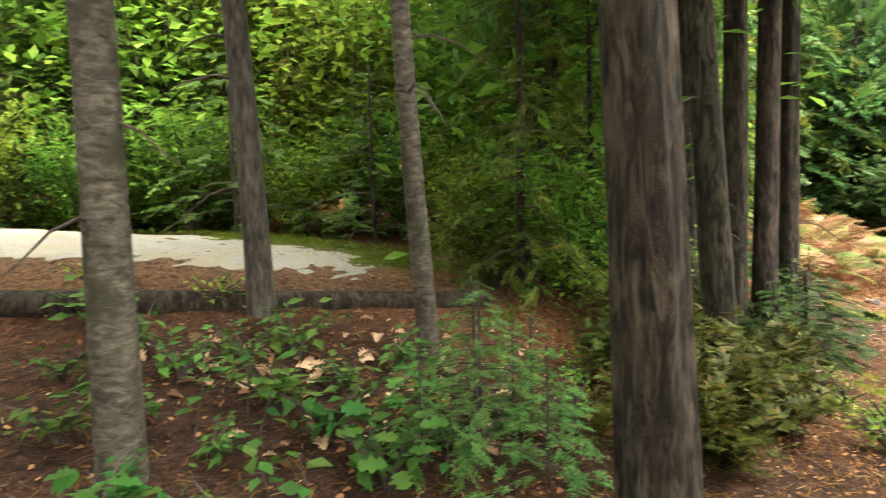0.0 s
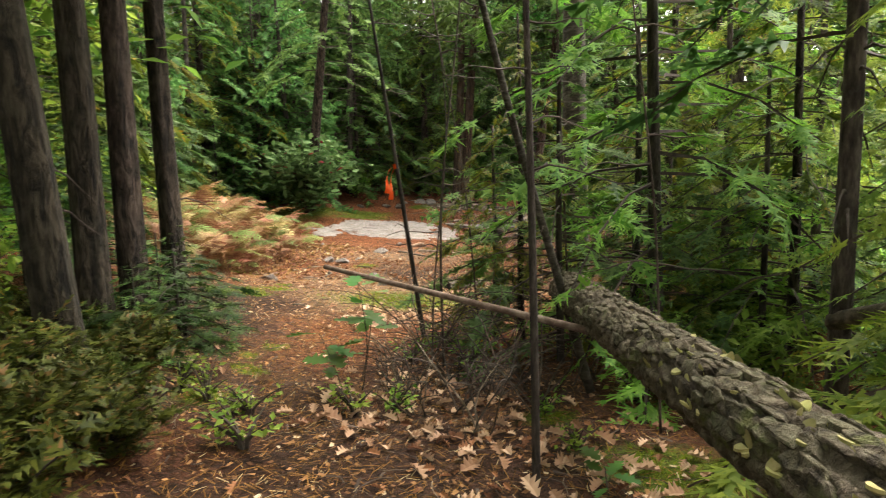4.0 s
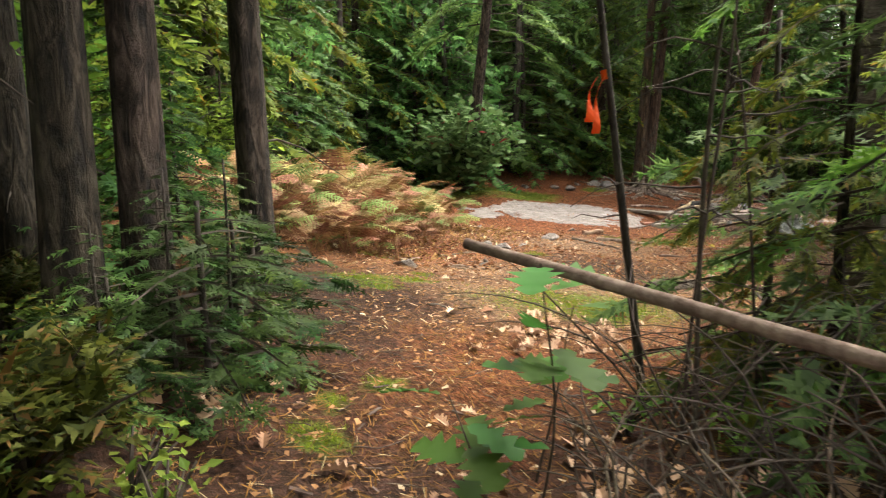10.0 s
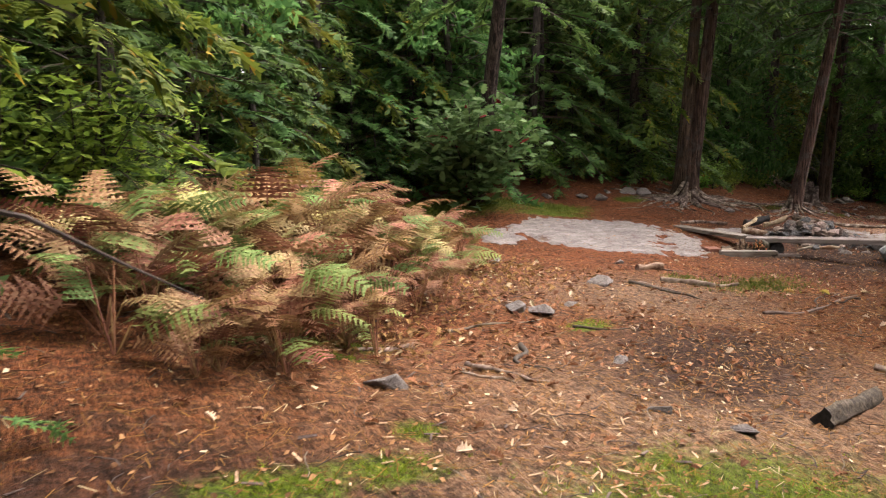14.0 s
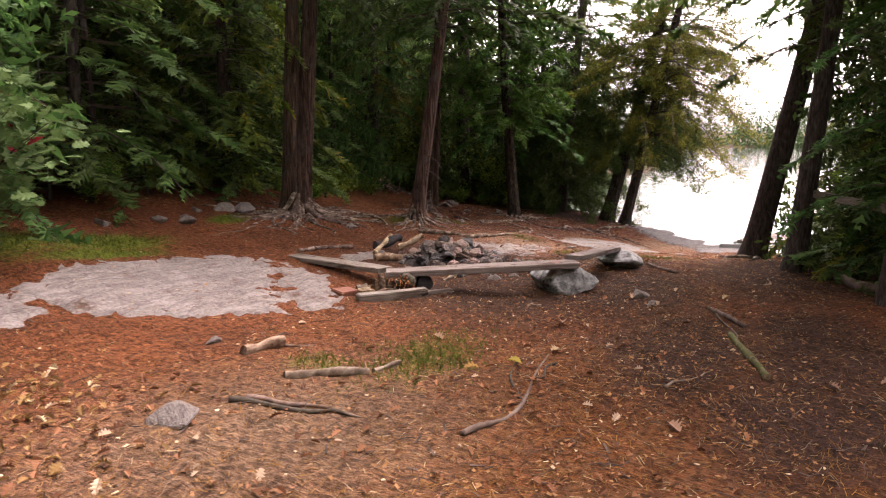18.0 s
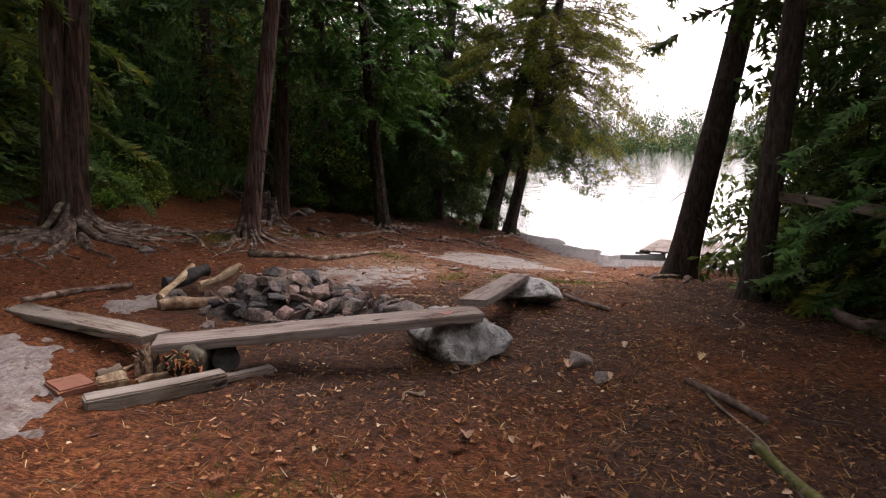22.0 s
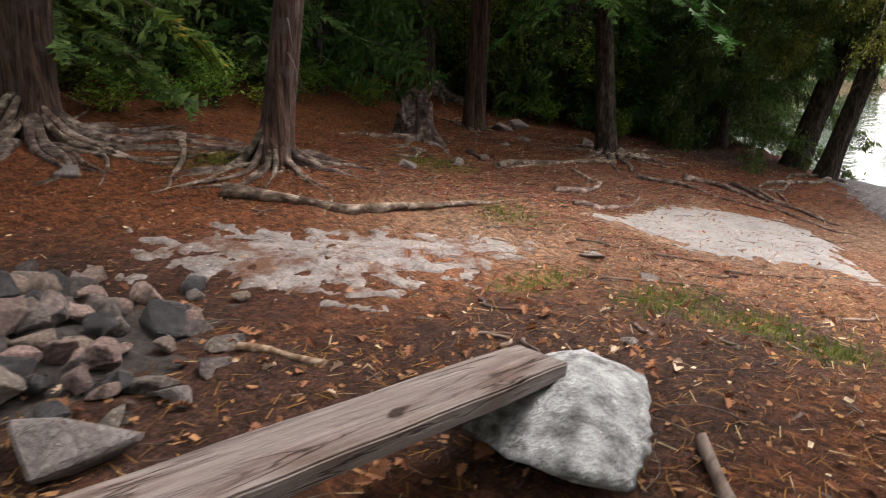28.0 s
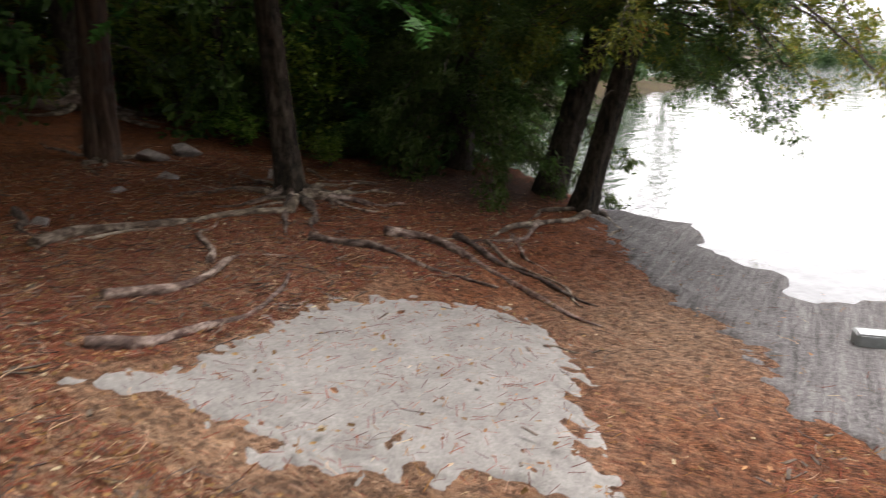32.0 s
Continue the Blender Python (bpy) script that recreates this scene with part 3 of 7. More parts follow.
def height(x, y, rough=True):
    x, y = np.asarray(x, float), np.asarray(y, float)
    cx, cy = np.clip(x, -12, 40), np.clip(y, -9, 32)
    z = SLOPE[0] + SLOPE[1] * cx / 10 + SLOPE[2] * cy / 10
    for (a, b), k in zip(LATTICE, KNOLLS):
        z = z + k * np.exp(-((cx - a) ** 2 + (cy - b) ** 2) / (2 * 4.2**2))
    away = np.hypot(x - cx, y - cy)
    z = z + 1.2 * (1 - np.exp(-away / 40)) * (z > -1) + 0.5 * np.clip((y - 34) / 30, 0, 6)
    d = shore_distance(x, y)
    far = np.clip((x - 45) / 20, 0, 1)
    z = z * (1 - far) + far * (np.clip(0.03 * d, -3, 3) - 1.6 * (d > 0))
    z = np.minimum(z, WATER_Z + 0.03 + np.where(d > 0, 0.55 * d, 0.3 * d))
    z = np.maximum(z, -5.0)
    for a, b, k, w in ((20.0, 15.8, 0.2, 0.9), (11.5, 17.2, 0.42, 4.5), (6.6, 10.8, -0.24, 1.8), (21.6, 14.2, 0.13, 1.2), (3.5, 5.6, -0.08, 2.0)):
        z = z + k * np.exp(-((x - a) ** 2 + (y - b) ** 2) / w)
    if rough:
        z = z + 0.02 * np.sin(1.9 * x + 0.7 * np.sin(2.3 * y)) * np.sin(2.1 * y + 1.1) + 0.012 * np.sin(5.3 * x + 1.7 * y) * np.sin(4.7 * y - 2.1 * x)
    return z


def ground_z(x, y):
    return float(height(np.array([x]), np.array([y]))[0])


# centre x, y, radii, of each kind of ground cover
MOSS = [(-2.0, 9.0, 1.8, 0.7), (-0.6, 7.8, 0.8, 0.5), (5.0, 8.46, 0.3, 0.14), (5.55, 8.53, 0.25, 0.13), (5.06, 8.18, 0.2, 0.12), (7.0, 7.75, 1.0, 0.55), (6.98, 8.28, 0.2, 0.1), (5.88, 8.92, 0.14, 0.1), (6.3, 10.65, 0.35, 0.1), (5.98, 10.25, 0.22, 0.1), (8.6, 10.6, 0.25, 0.12), (13.4, 17, 1.0, 0.4), (13, 16.4, 0.86, 0.22), (11.9, 12.4, 0.3, 0.2), (12.6, 11.5, 0.45, 0.36), (19.94, 12.53, 0.5, 0.22), (20.37, 11.78, 0.5, 0.32), (20.42, 11.2, 0.35, 0.35), (20.25, 10.75, 0.28, 0.35), (12.6, 11.6, 0.9, 0.5), (11.9, 12.2, 0.3, 0.2), (3.5, 5.52, 0.10, 0.16), (4.05, 6.04, 0.1, 0.1), (2.8, 4.8, 0.16, 0.16), (3.7, 5.9, 0.08, 0.10), (19.6, 16, 0.6, 0.3), (11.5, 17.2, 1.58, 0.72), (4.1, 2.3, 0.3, 0.4), (4.4, 3.3, 0.2, 0.15), (5.3, 2.9, 0.15, 0.15), (16.4, 17.6, 0.43, 0.22), (1.2, 4, 0.4, 0.4), (22.49, 16.12, 0.6, 0.4), (21.26, 13.88, 0.4, 0.4)]
# Spots round the path's start paint the shade there; the rest are bare soil.
SOIL_AND_SHADE = [(14.57, 7.6, 1.0, 0.5), (13.1, 8.1, 0.9, 0.4), (14.0, 9.6, 0.6, 0.35), (15.4, 8.6, 1.0, 0.5), (20.3, 11.3, 0.8, 1.0), (16.1, 12.2, 1.5, 0.7), (17.6, 12.1, 1.3, 0.7), (1.0, 3.2, 0.8, 0.7), (2.6, 5.2, 0.7, 0.9), (3.9, 7.0, 0.8, 0.8), (18.9, 11.9, 1.2, 0.7), (19.6, 11.2, 1.0, 0.5), (12.9, 8.6, 1.2, 0.7), (14.6, 8.4, 1.6, 0.8), (1.6, 1.0, 2.0, 1.6), (3.0, 6.6, 1.2, 1.4), (4.6, 8.0, 0.9, 0.9), (-1.0, 3.6, 2.4, 1.8), (0.5, 2.0, 1.6, 1.6), (2.0, 2.6, 1.6, 1.6), (3.3, 4.6, 0.9, 1.4), (4.6, 4.2, 1.3, 1.2), (15.5, 12.0, 1.6, 1.4), (8.6, 9.3, 0.9, 0.6), (16.6, 10.6, 1.8, 1.0), (14.2, 9.6, 1.6, .8), (9.2, 9.7, 1.1, .7), (17.0, 13.4, 1.7, 1.5), (18.6, 11.3, 1.2, .9), (3.4, 3.2, 1.6, 1.4), (18.8, 8.9, 2.5, 1.2), (29.0, 15.2, 1.5, 1.2)]
ORANGE = [(23.5, 15.5, 3.5, 2.6), (11.0, 10.2, 2.8, 1.5), (27, 16.5, 2.5, 2), (24.5, 18.5, 4, 1.8), (10, 8.2, 3, 1.5), (21.7, 13.6, 1.2, 1.2), (13, 9, 2, 1.2), (6, 8.8, 2.2, 1.2)]

DRY = [(-3.5, 7.6, 4, 2.2), (0.0, 8.6, 2, 1.2), (22.2, 12.6, 2.2, 1.6), (21.2, 13.6, 1.4, 1.4), (25.6, 11.6, 1.4, 1.0), (8.2, 8.8, 2.2, 1.3), (6.2, 7.9, 1.2, 0.9), (10.5, 11.6, 1.6, 1.0), (24.0, 14.4, 1.6, 1.2)]


def cover(x, y, spots):
    w = np.zeros(np.shape(x))
    for cx, cy, rx, ry in spots:
        w = np.maximum(w, np.exp(-0.7 * (((x - cx) / rx) ** 2 + ((y - cy) / ry) ** 2)))
    return w


def build_ground():
    def axis(lo, hi, step, ends):
        core = np.arange(lo, hi + step / 2, step)
        left, right = [], []
        s, p = step, lo
        while p > ends[0]:
            s *= 1.16
            p -= s
            left.append(p)
        s, p = step, hi
        while p < ends[1]:
            s *= 1.16
            p += s
            right.append(p)
        return np.array(left[::-1] + core.tolist() + right)

    xs, ys = axis(-5, 33, 0.11, (-420, 700)), axis(-1, 22, 0.11, (-420, 500))
    X, Y = np.meshgrid(xs, ys, indexing="ij")
    Z = height(X, Y)
    near = (X > -5) & (X < 33) & (Y > -1) & (Y < 22)
    Z = Z + near * 0.018 * np.random.default_rng(3).normal(size=X.shape) * 0.5
    nx, ny = X.shape
    i, j = np.meshgrid(np.arange(nx - 1), np.arange(ny - 1), indexing="ij")
    F = np.stack([i * ny + j, (i + 1) * ny + j, (i + 1) * ny + j + 1, i * ny + j + 1], -1).reshape(-1, 4)
    V = np.stack([X, Y, Z], -1).reshape(-1, 3)
    ob = solid("ground", (V, F), M_GROUND, "forest floor of red-brown needles, dark soil, moss and painted shade", "ground", kind="structure", smooth=True)
    zone = ob.data.color_attributes.new("zone", "FLOAT_COLOR", "POINT")
    w = np.stack([np.maximum(cover(X, Y, MOSS) * np.where((X > 10) & (X < 22) & (Y < 16.2), 0.5, 1.0), 0.35 * np.clip((X - 44) / 10, 0, 1)), np.maximum(cover(X, Y, SOIL_AND_SHADE), np.clip((X - 44) / 10, 0, 1)), cover(X, Y, ORANGE), cover(X, Y, DRY)], -1).reshape(-1)
    zone.data.foreach_set("color", w.astype(np.float32))
    return ob


ground = build_ground()
water = solid("water", (np.array([(-40, -320, WATER_Z), (600, -320, WATER_Z), (600, 300, WATER_Z), (-40, 300, WATER_Z)]), [[0, 1, 2, 3]]), M_WATER, "calm lake reflecting the pale overcast sky", "lake", kind="structure")


def inside_distance(x, y, poly):
    poly = np.asarray(poly, float)
    best, inside = np.full(np.shape(x), 1e9), np.zeros(np.shape(x), bool)
    for (ax, ay), (bx, by) in zip(poly, np.roll(poly, -1, 0)):
        ex, ey = bx - ax, by - ay
        u = np.clip(((x - ax) * ex + (y - ay) * ey) / (ex * ex + ey * ey), 0, 1)
        best = np.minimum(best, np.hypot(x - ax - u * ex, y - ay - u * ey))
        inside ^= ((ay > y) != (by > y)) & (x < (bx - ax) * (y - ay) / (by - ay + 1e-12) + ax)
    return np.where(inside, best, -best)


def bedrock(name, outline, mat, label, ragged=0.18, rise=0.05, step=0.05, seed=0.0, coarse=1.2, lumps=1.0, cracks=()):
    """A bare patch of bedrock whose ragged edge dips under the litter."""
    o = np.asarray(outline, float)
    xs, ys = np.arange(o[:, 0].min() - 0.5, o[:, 0].max() + 0.5, step), np.arange(o[:, 1].min() - 0.5, o[:, 1].max() + 0.5, step)
    X, Y = np.meshgrid(xs, ys, indexing="ij")
    D = inside_distance(X, Y, o)
    n1 = np.array([noise.fractal(Vector((x * coarse * 1.5, y * coarse * 1.5, seed)), 0.9, 2.0, 5) for x, y in zip(X.ravel(), Y.ravel())]).reshape(X.shape)
    n2 = np.array([noise.fractal(Vector((x * 7, y * 7, seed + 5)), 0.8, 2.0, 3) for x, y in zip(X.ravel(), Y.ravel())]).reshape(X.shape)
    D = D + ragged * n1 * 1.1 + 0.10 * n2
    for (ax, ay), (bx, by), w in cracks:
        u = np.clip(((X - ax) * (bx - ax) + (Y - ay) * (by - ay)) / ((bx - ax) ** 2 + (by - ay) ** 2), 0, 1)
        D = np.minimum(D, np.hypot(X - ax - u * (bx - ax), Y - ay - u * (by - ay)) * 0.8 - w + 0.14 * n1 + 0.05 * n2)
    Z = height(X, Y) + np.where(D > 0, rise * (1 - np.exp(-D / 0.15)), D * 0.35) - 0.012 + lumps * (0.012 * n1 + 0.006 * n2)
    keep = D > -0.25
    nx, ny = X.shape
    i, j = np.meshgrid(np.arange(nx - 1), np.arange(ny - 1), indexing="ij")
    F = np.stack([i * ny + j, (i + 1) * ny + j, (i + 1) * ny + j + 1, i * ny + j + 1], -1).reshape(-1, 4)
    F = F[keep.ravel()[F].all(1)]
    used, inv = np.unique(F, return_inverse=True)
    V = np.stack([X, Y, Z], -1).reshape(-1, 3)[used]
    return solid(name, (V, inv.reshape(F.shape)), mat, label, "bedrock", kind="structure", smooth=True)


bedrock("bedrock_1", [(11.1, 15.6), (11.65, 14.6), (13.0, 13.45), (13.65, 13.2), (14.3, 13.9), (14.85, 14.3), (14.9, 15.2), (14.5, 15.9), (13.9, 16.1), (12.4, 16.1)], M_ROCK, "broad flat patch of rough grey bedrock beside the benches", ragged=0.12, rise=0.05, coarse=2.2, cracks=[((14.73, 15.14), (13.75, 14.3), -0.005), ((13.75, 14.3), (13.04, 13.48), 0.01)])
bedrock("bedrock_2", [(10.4, 15.0), (11.3, 14.8), (11.5, 15.5), (10.8, 15.8)], M_ROCK, "small flat bare patch of grey bedrock", rise=0.05, seed=2)
bedrock("bedrock_3", [(22.2, 13.75), (22.9, 13.65), (24.1, 14.0), (24.9, 13.6), (25.42, 12.75), (24.98, 12.0), (23.5, 11.4), (22.9, 11.0), (22.4, 10.5), (22.15, 10.7), (22.75, 11.35), (23.0, 11.7), (22.4, 12.62), (22.62, 12.9), (22.5, 13.3)], M_ROCK_PALE, "smooth pale grey slab of bedrock edged with litter", ragged=0.1, rise=0.03, seed=4, coarse=6.0, step=0.03, lumps=0.25)
bedrock("bedrock_4", [(18.2, 14.6), (18.6, 14.45), (19.3, 14.2), (20.35, 13.75), (20.9, 13.3), (20.6, 13.12), (19.8, 12.95), (19.1, 12.82), (18.6, 12.85), (18.25, 13.3), (17.9, 13.9)], M_FLAKY, "broken pale bedrock showing through needle litter", ragged=0.44, coarse=3.4, step=0.03, rise=0.03, seed=6, lumps=0.9)
bedrock("bedrock_5", [(28.9, 13.1), (27.04, 12.0), (25.94, 11.06), (24.77, 10.7), (24.3, 10.15), (24.9, 9.2), (26.0, 8.6), (28.2, 9.2), (29.6, 10.4), (30.6, 12.0), (30.8, 13.4), (29.6, 13.4)], M_SHORE, "grey bedrock shelf sloping into the lake", ragged=0.16, rise=0.05, seed=8, coarse=2.5, lumps=0.5)
bedrock("bedrock_6", [(15.6, 14.7), (16.4, 13.9), (16.6, 14.5), (16.0, 15.0)], M_ROCK, "bare bedrock beside the fire pit", ragged=0.3, rise=0.04, seed=9)
bedrock("bedrock_7", [(-6, 5.9), (-3.0, 6.2), (-1.3, 6.5), (-0.6, 6.9), (-0.9, 7.8), (-2.2, 8.6), (-3.6, 9.3), (-6.5, 9.9)], M_SAND, "pale sandy clearing beyond the mossy log", ragged=0.3, rise=0.03, seed=11, step=0.1)

# ---- leaf templates ----
def spray_template(pairs, width, angle, taper=0.75, length=0.55, droop=0.12, seed=1, fine=0):
    """A flat evergreen spray along +y, 1 long: a stem and uneven pairs of side twigs; fine: pairs of shoots on each twig."""
    r = np.random.default_rng(seed)
    out = [shoot((0, 0, 0), (0.04 * r.normal(), 1, -droop), width * 1.2)]
    for k in range(pairs):
        for s in (-1, 1):
            y = 0.05 + 0.85 * (k + r.uniform(0, 0.8)) / pairs
            L = length * (1 - taper * y) * r.uniform(0.55, 1.05)
            a = angle + r.normal() * 0.18
            d = np.array((s * math.sin(a), math.cos(a), -0.12 - 0.15 * r.uniform()))
            b = np.array((0.0, y, -droop * y * y))
            out.append(shoot(b, b + d * L, width * r.uniform(0.8, 1.2) * (0.6 if fine else 1)))
            for q in range(fine):
                c = b + d * L * (0.2 + 0.7 * q / fine)
                m = L * 0.42 * (1 - 0.5 * q / fine)
                for t in (-1, 1):
                    aa = a * s + t * 0.8 + r.normal() * 0.15
                    out.append(shoot(c, c + np.array((math.sin(aa), math.cos(aa), -0.2)) * m, width * 0.7))
    return join(*out)


def frond_template(pairs=11):
    """A bracken frond along +y: a stalk and pairs of narrow toothed leaflets."""
    out = [shoot((0, 0, 0), (0, 1, -0.1), 0.02)]
    for k in range(pairs):
        y = 0.14 + 0.82 * k / pairs
        L = 0.36 * (1 - 0.85 * k / pairs) + 0.03
        for s in (-1, 1):
            d = np.array((s * 0.88, 0.42, -0.14 + 0.1 * math.sin(k * 2.1)))
            b = np.array((0, y, -0.1 * y))
            out.append(shoot(b, b + d * L, 0.05))
            for q in range(4):
                c = b + d * L * (0.12 + 0.2 * q)
                w = 0.05 * (1 - 0.2 * q) * (L / 0.36 + 0.25)
                out.append(shoot(c, c + np.array((s * 0.45, 1, 0.02)) * w, 0.046))
                out.append(shoot(c, c + np.array((s * 0.8, -0.75, -0.02)) * w, 0.046))
    return join(*out)


def leaf_template(lobes=0, width=0.55, fold=0.08):
    """A leaf along +y, folded at the midrib; lobes: pairs of rounded lobes as on an oak or maple."""
    n = 2 * lobes + 3 if lobes else 5
    left, right, mid = [], [], []
    for k in range(n):
        u = k / (n - 1)
        w = width / 2 * math.sin(math.pi * min(1, u * 0.92 + 0.05)) ** 0.8
        if lobes and 0 < k < n - 1:
            w *= 1.25 if k % 2 else 0.55
        mid.append((0, u, 0.06 * math.sin(3 * u)))
        left.append((-w, u + (0.05 if lobes and k % 2 else 0), fold * w / width * 2))
        right.append((w, u + (0.05 if lobes and k % 2 else 0), fold * w / width * 2))
    V = np.array(mid + left + right)
    F = []
    for k in range(n - 1):
        F += [[k, k + 1, n + k + 1, n + k], [k, 2 * n + k, 2 * n + k + 1, k + 1]]
    return V, F


FIR = spray_template(5, 0.15, 0.95, length=0.55, seed=3)
FIR_FINE = spray_template(4, 0.11, 0.95, length=0.6, seed=4, fine=1)
CEDAR = spray_template(5, 0.18, 0.7, taper=0.5, length=0.5, droop=0.5, seed=6)
CEDAR_FINE = spray_template(4, 0.13, 0.75, taper=0.5, length=0.6, droop=0.45, seed=7, fine=1)
LEAFLET = (np.array([(0, 0, 0), (-0.28, 0.45, 0.08), (0, 1, 0), (0.28, 0.45, 0.08)]), [[0, 2, 1], [0, 3, 2]])
LEAF = (np.array([(0, 0, 0), (-0.26, 0.4, 0.06), (0, 1, 0), (0.26, 0.4, 0.06), (0, 0.45, 0)]), [[0, 4, 1], [1, 4, 2], [0, 3, 4], [3, 2, 4]])
OAK = leaf_template(3, 0.62)
MAPLE = leaf_template(2, 1.0, 0.1)
FROND = frond_template()
TUFT = join(*[shoot((0, 0, 0), (0.75 * math.cos(a), 0.75 * math.sin(a), 0.5 + 0.3 * (k % 3)), 0.05, up=(0.1, 0.2, 1)) for k, a in enumerate(np.linspace(0, 6.28, 13, endpoint=False))])


def clump_template(n=20, seed=9, wide=0.075):
    """A loose drooping tuft of small scale-leaf sprays."""
    r = np.random.default_rng(seed)
    out = []
    for k in range(n):
        b = r.normal(size=3) * np.array((0.24, 0.24, 0.14)) + (0, 0.3, 0)
        d = unit(r.normal(size=3) + np.array((0, 0.3, -0.7)))
        out.append(blade(b, b + d * r.uniform(0.2, 0.36) * (1 + 2 * (wide - 0.075)), wide, up=(r.normal(), r.normal(), 0.6)))
    return join(*out)


CLUMPED = clump_template()
CLUMP_BIG = clump_template(10, 10, 0.10)


def axes_for(Y, up, roll, r):
    """Right-handed axes with Y along the spray and its flat side near up."""
    Y = unit(Y)
    X = unit(np.cross(Y, up))
    Z = np.cross(X, Y)
    a = r.normal(size=(len(Y), 1)) * roll
    return X * np.cos(a) + Z * np.sin(a), Y, Z * np.cos(a) - X * np.sin(a)


def trunk_line(h, lean=(0, 0), bend=0.0, n=16, below=0.35, power=1.0, r=None):
    u = np.linspace(0, 1, n)
    z = -below + u * (h + below)
    k = np.clip(z / h, 0, 1) ** power
    wob = 0.012 * h * np.sin(u * 7 + (r.uniform(0, 6) if r is not None else 0)) * min(1, bend * 10 + 0.3)
    return np.stack([lean[0] * k * h + bend * h * np.sin(np.pi * k) + wob, lean[1] * k * h + wob * 0.6, z], -1)


def conifer_parts(r, h, crown_from, reach, branches, per, size, template, droop=0.35, rise=0.1, lean=(0, 0), ragged=0.3):
    """Limbs and foliage of an evergreen: limbs in loose whorls, shorter to the top, each with flat sprays on both sides."""
    O, Y, S, limbs = [], [], [], []
    for k in range(branches):
        u = (k + r.uniform()) / branches
        z = crown_from + (h * 0.98 - crown_from) * u
        L = reach * (1 - u) ** 0.75 * r.uniform(1 - ragged, 1 + ragged) + 0.15
        az = k * 2.4 + r.normal() * 0.4
        d = np.array([math.cos(az), math.sin(az), 0])
        base = np.array([lean[0] * z, lean[1] * z, z])
        s = np.linspace(0, 1, 4)
        P = base + d * (L * s)[:, None] + np.array([0, 0, 1]) * (rise * L * s - droop * L * s**2)[:, None]
        limbs.append(tube(P, 0.003 + 0.008 * L * (1 - s * 0.85), 3, cap=False))
        n = max(3, int(per * L / reach))
        uu = r.uniform(0.12, 1.0, n) ** 0.8
        Q = np.stack([np.interp(uu, s, P[:, c]) for c in range(3)], -1)
        side = np.where(r.uniform(size=n) > 0.5, 1, -1)[:, None]
        t = np.array([-d[1], d[0], 0])
        out = d * r.uniform(0.5, 1.1, (n, 1)) + side * t * r.uniform(0.3, 1.1, (n, 1)) + np.array([0, 0, 1]) * (rise - 2 * droop * uu[:, None]) * 0.6 + r.normal(size=(n, 3)) * 0.12
        O.append(Q), Y.append(out), S.append(size * r.uniform(0.6, 1.25, n) * (0.55 + 0.45 * L / reach))
    O, Y, S = np.concatenate(O), np.concatenate(Y), np.concatenate(S)
    X, Y, Z = axes_for(Y, np.array([0, 0, 1.0]), 0.5, r)
    return join(*limbs), spread(template, O, X, Y, Z, S)


def evergreen(name, seed, h, r0, crown_from, reach, branches, per, size, template, leaf, bark, label, category="tree", group="", droop=0.35, rise=0.1, lean=(0, 0), stubs=6):
    r = np.random.default_rng(seed)
    ob = thing(name, label, category, group)
    P = trunk_line(h, lean, 0.0, 12, r=r)
    part("trunk", tube(P, r0 * (1 - 0.9 * np.linspace(0, 1, 12)) + 0.01, 9, ridge=0.06, ridges=4, seed=seed), bark, ob, smooth=True)
    limbs, crown = conifer_parts(r, h, crown_from, reach, branches, per, size, template, droop, rise, lean)
    extra = []
    for k in range(stubs):
        z = r.uniform(0.5, max(0.8, crown_from + 0.5))
        a = r.uniform(0, 6.28)
        s = np.linspace(0, 1, 4)
        L = r.uniform(0.3, 1.0)
        extra.append(tube(np.stack([L * s * math.cos(a), L * s * math.sin(a), z + 0.1 * L * s - 0.25 * L * s**2], -1), 0.010 * (1 - 0.8 * s), 3, cap=False))
    tagged(part("branchwork", join(limbs, *extra), M_TWIG, ob), kind="stuff")
    tagged(part("crown", crown, leaf, ob), kind="stuff")
    return ob


def leafy_shrub(name, seed, h, spreadr, stems, leaves, size, template, leaf, label, category="shrub", group="", up=0.5):
    r = np.random.default_rng(seed)
    ob = thing(name, label, category, group)
    tubes, O, Y = [], [], []
    for k in range(stems):
        a, L = r.uniform(0, 6.28), h * r.uniform(0.6, 1.0)
        tip = np.array([math.cos(a), math.sin(a), 0]) * spreadr * r.uniform(0.3, 1.0)
        s = np.linspace(0, 1, 6)
        P = tip * (s**1.3)[:, None] + np.array([0, 0, 1]) * (L * s * (1 - 0.25 * s))[:, None]
        P[0, 2] = -0.1
        tubes.append(tube(P, 0.012 * (1 - 0.8 * s) + 0.002, 4, cap=False))
        n = leaves // stems
        u = r.uniform(0.25, 1, n)
        Q = np.stack([np.interp(u, s, P[:, c]) for c in range(3)], -1) + r.normal(size=(n, 3)) * 0.09 * h
        O.append(Q)
        Y.append(r.normal(size=(n, 3)) * np.array([1, 1, 0.4]) + np.array([0, 0, up - 0.4]) + tip / max(spreadr, 0.1) * 0.5)
    O, Y = np.concatenate(O), np.concatenate(Y)
    X, Y, Z = axes_for(Y, np.array([0, 0, 1.0]), 0.4, r)
    O[:, 2] = np.maximum(O[:, 2], 0.03)
    tagged(part("brushwood", join(*tubes), M_TWIG, ob), kind="stuff")
    tagged(part("foliage", spread(template, O, X, Y, Z, size * r.uniform(0.6, 1.2, len(O))), leaf, ob), kind="stuff")
    return ob


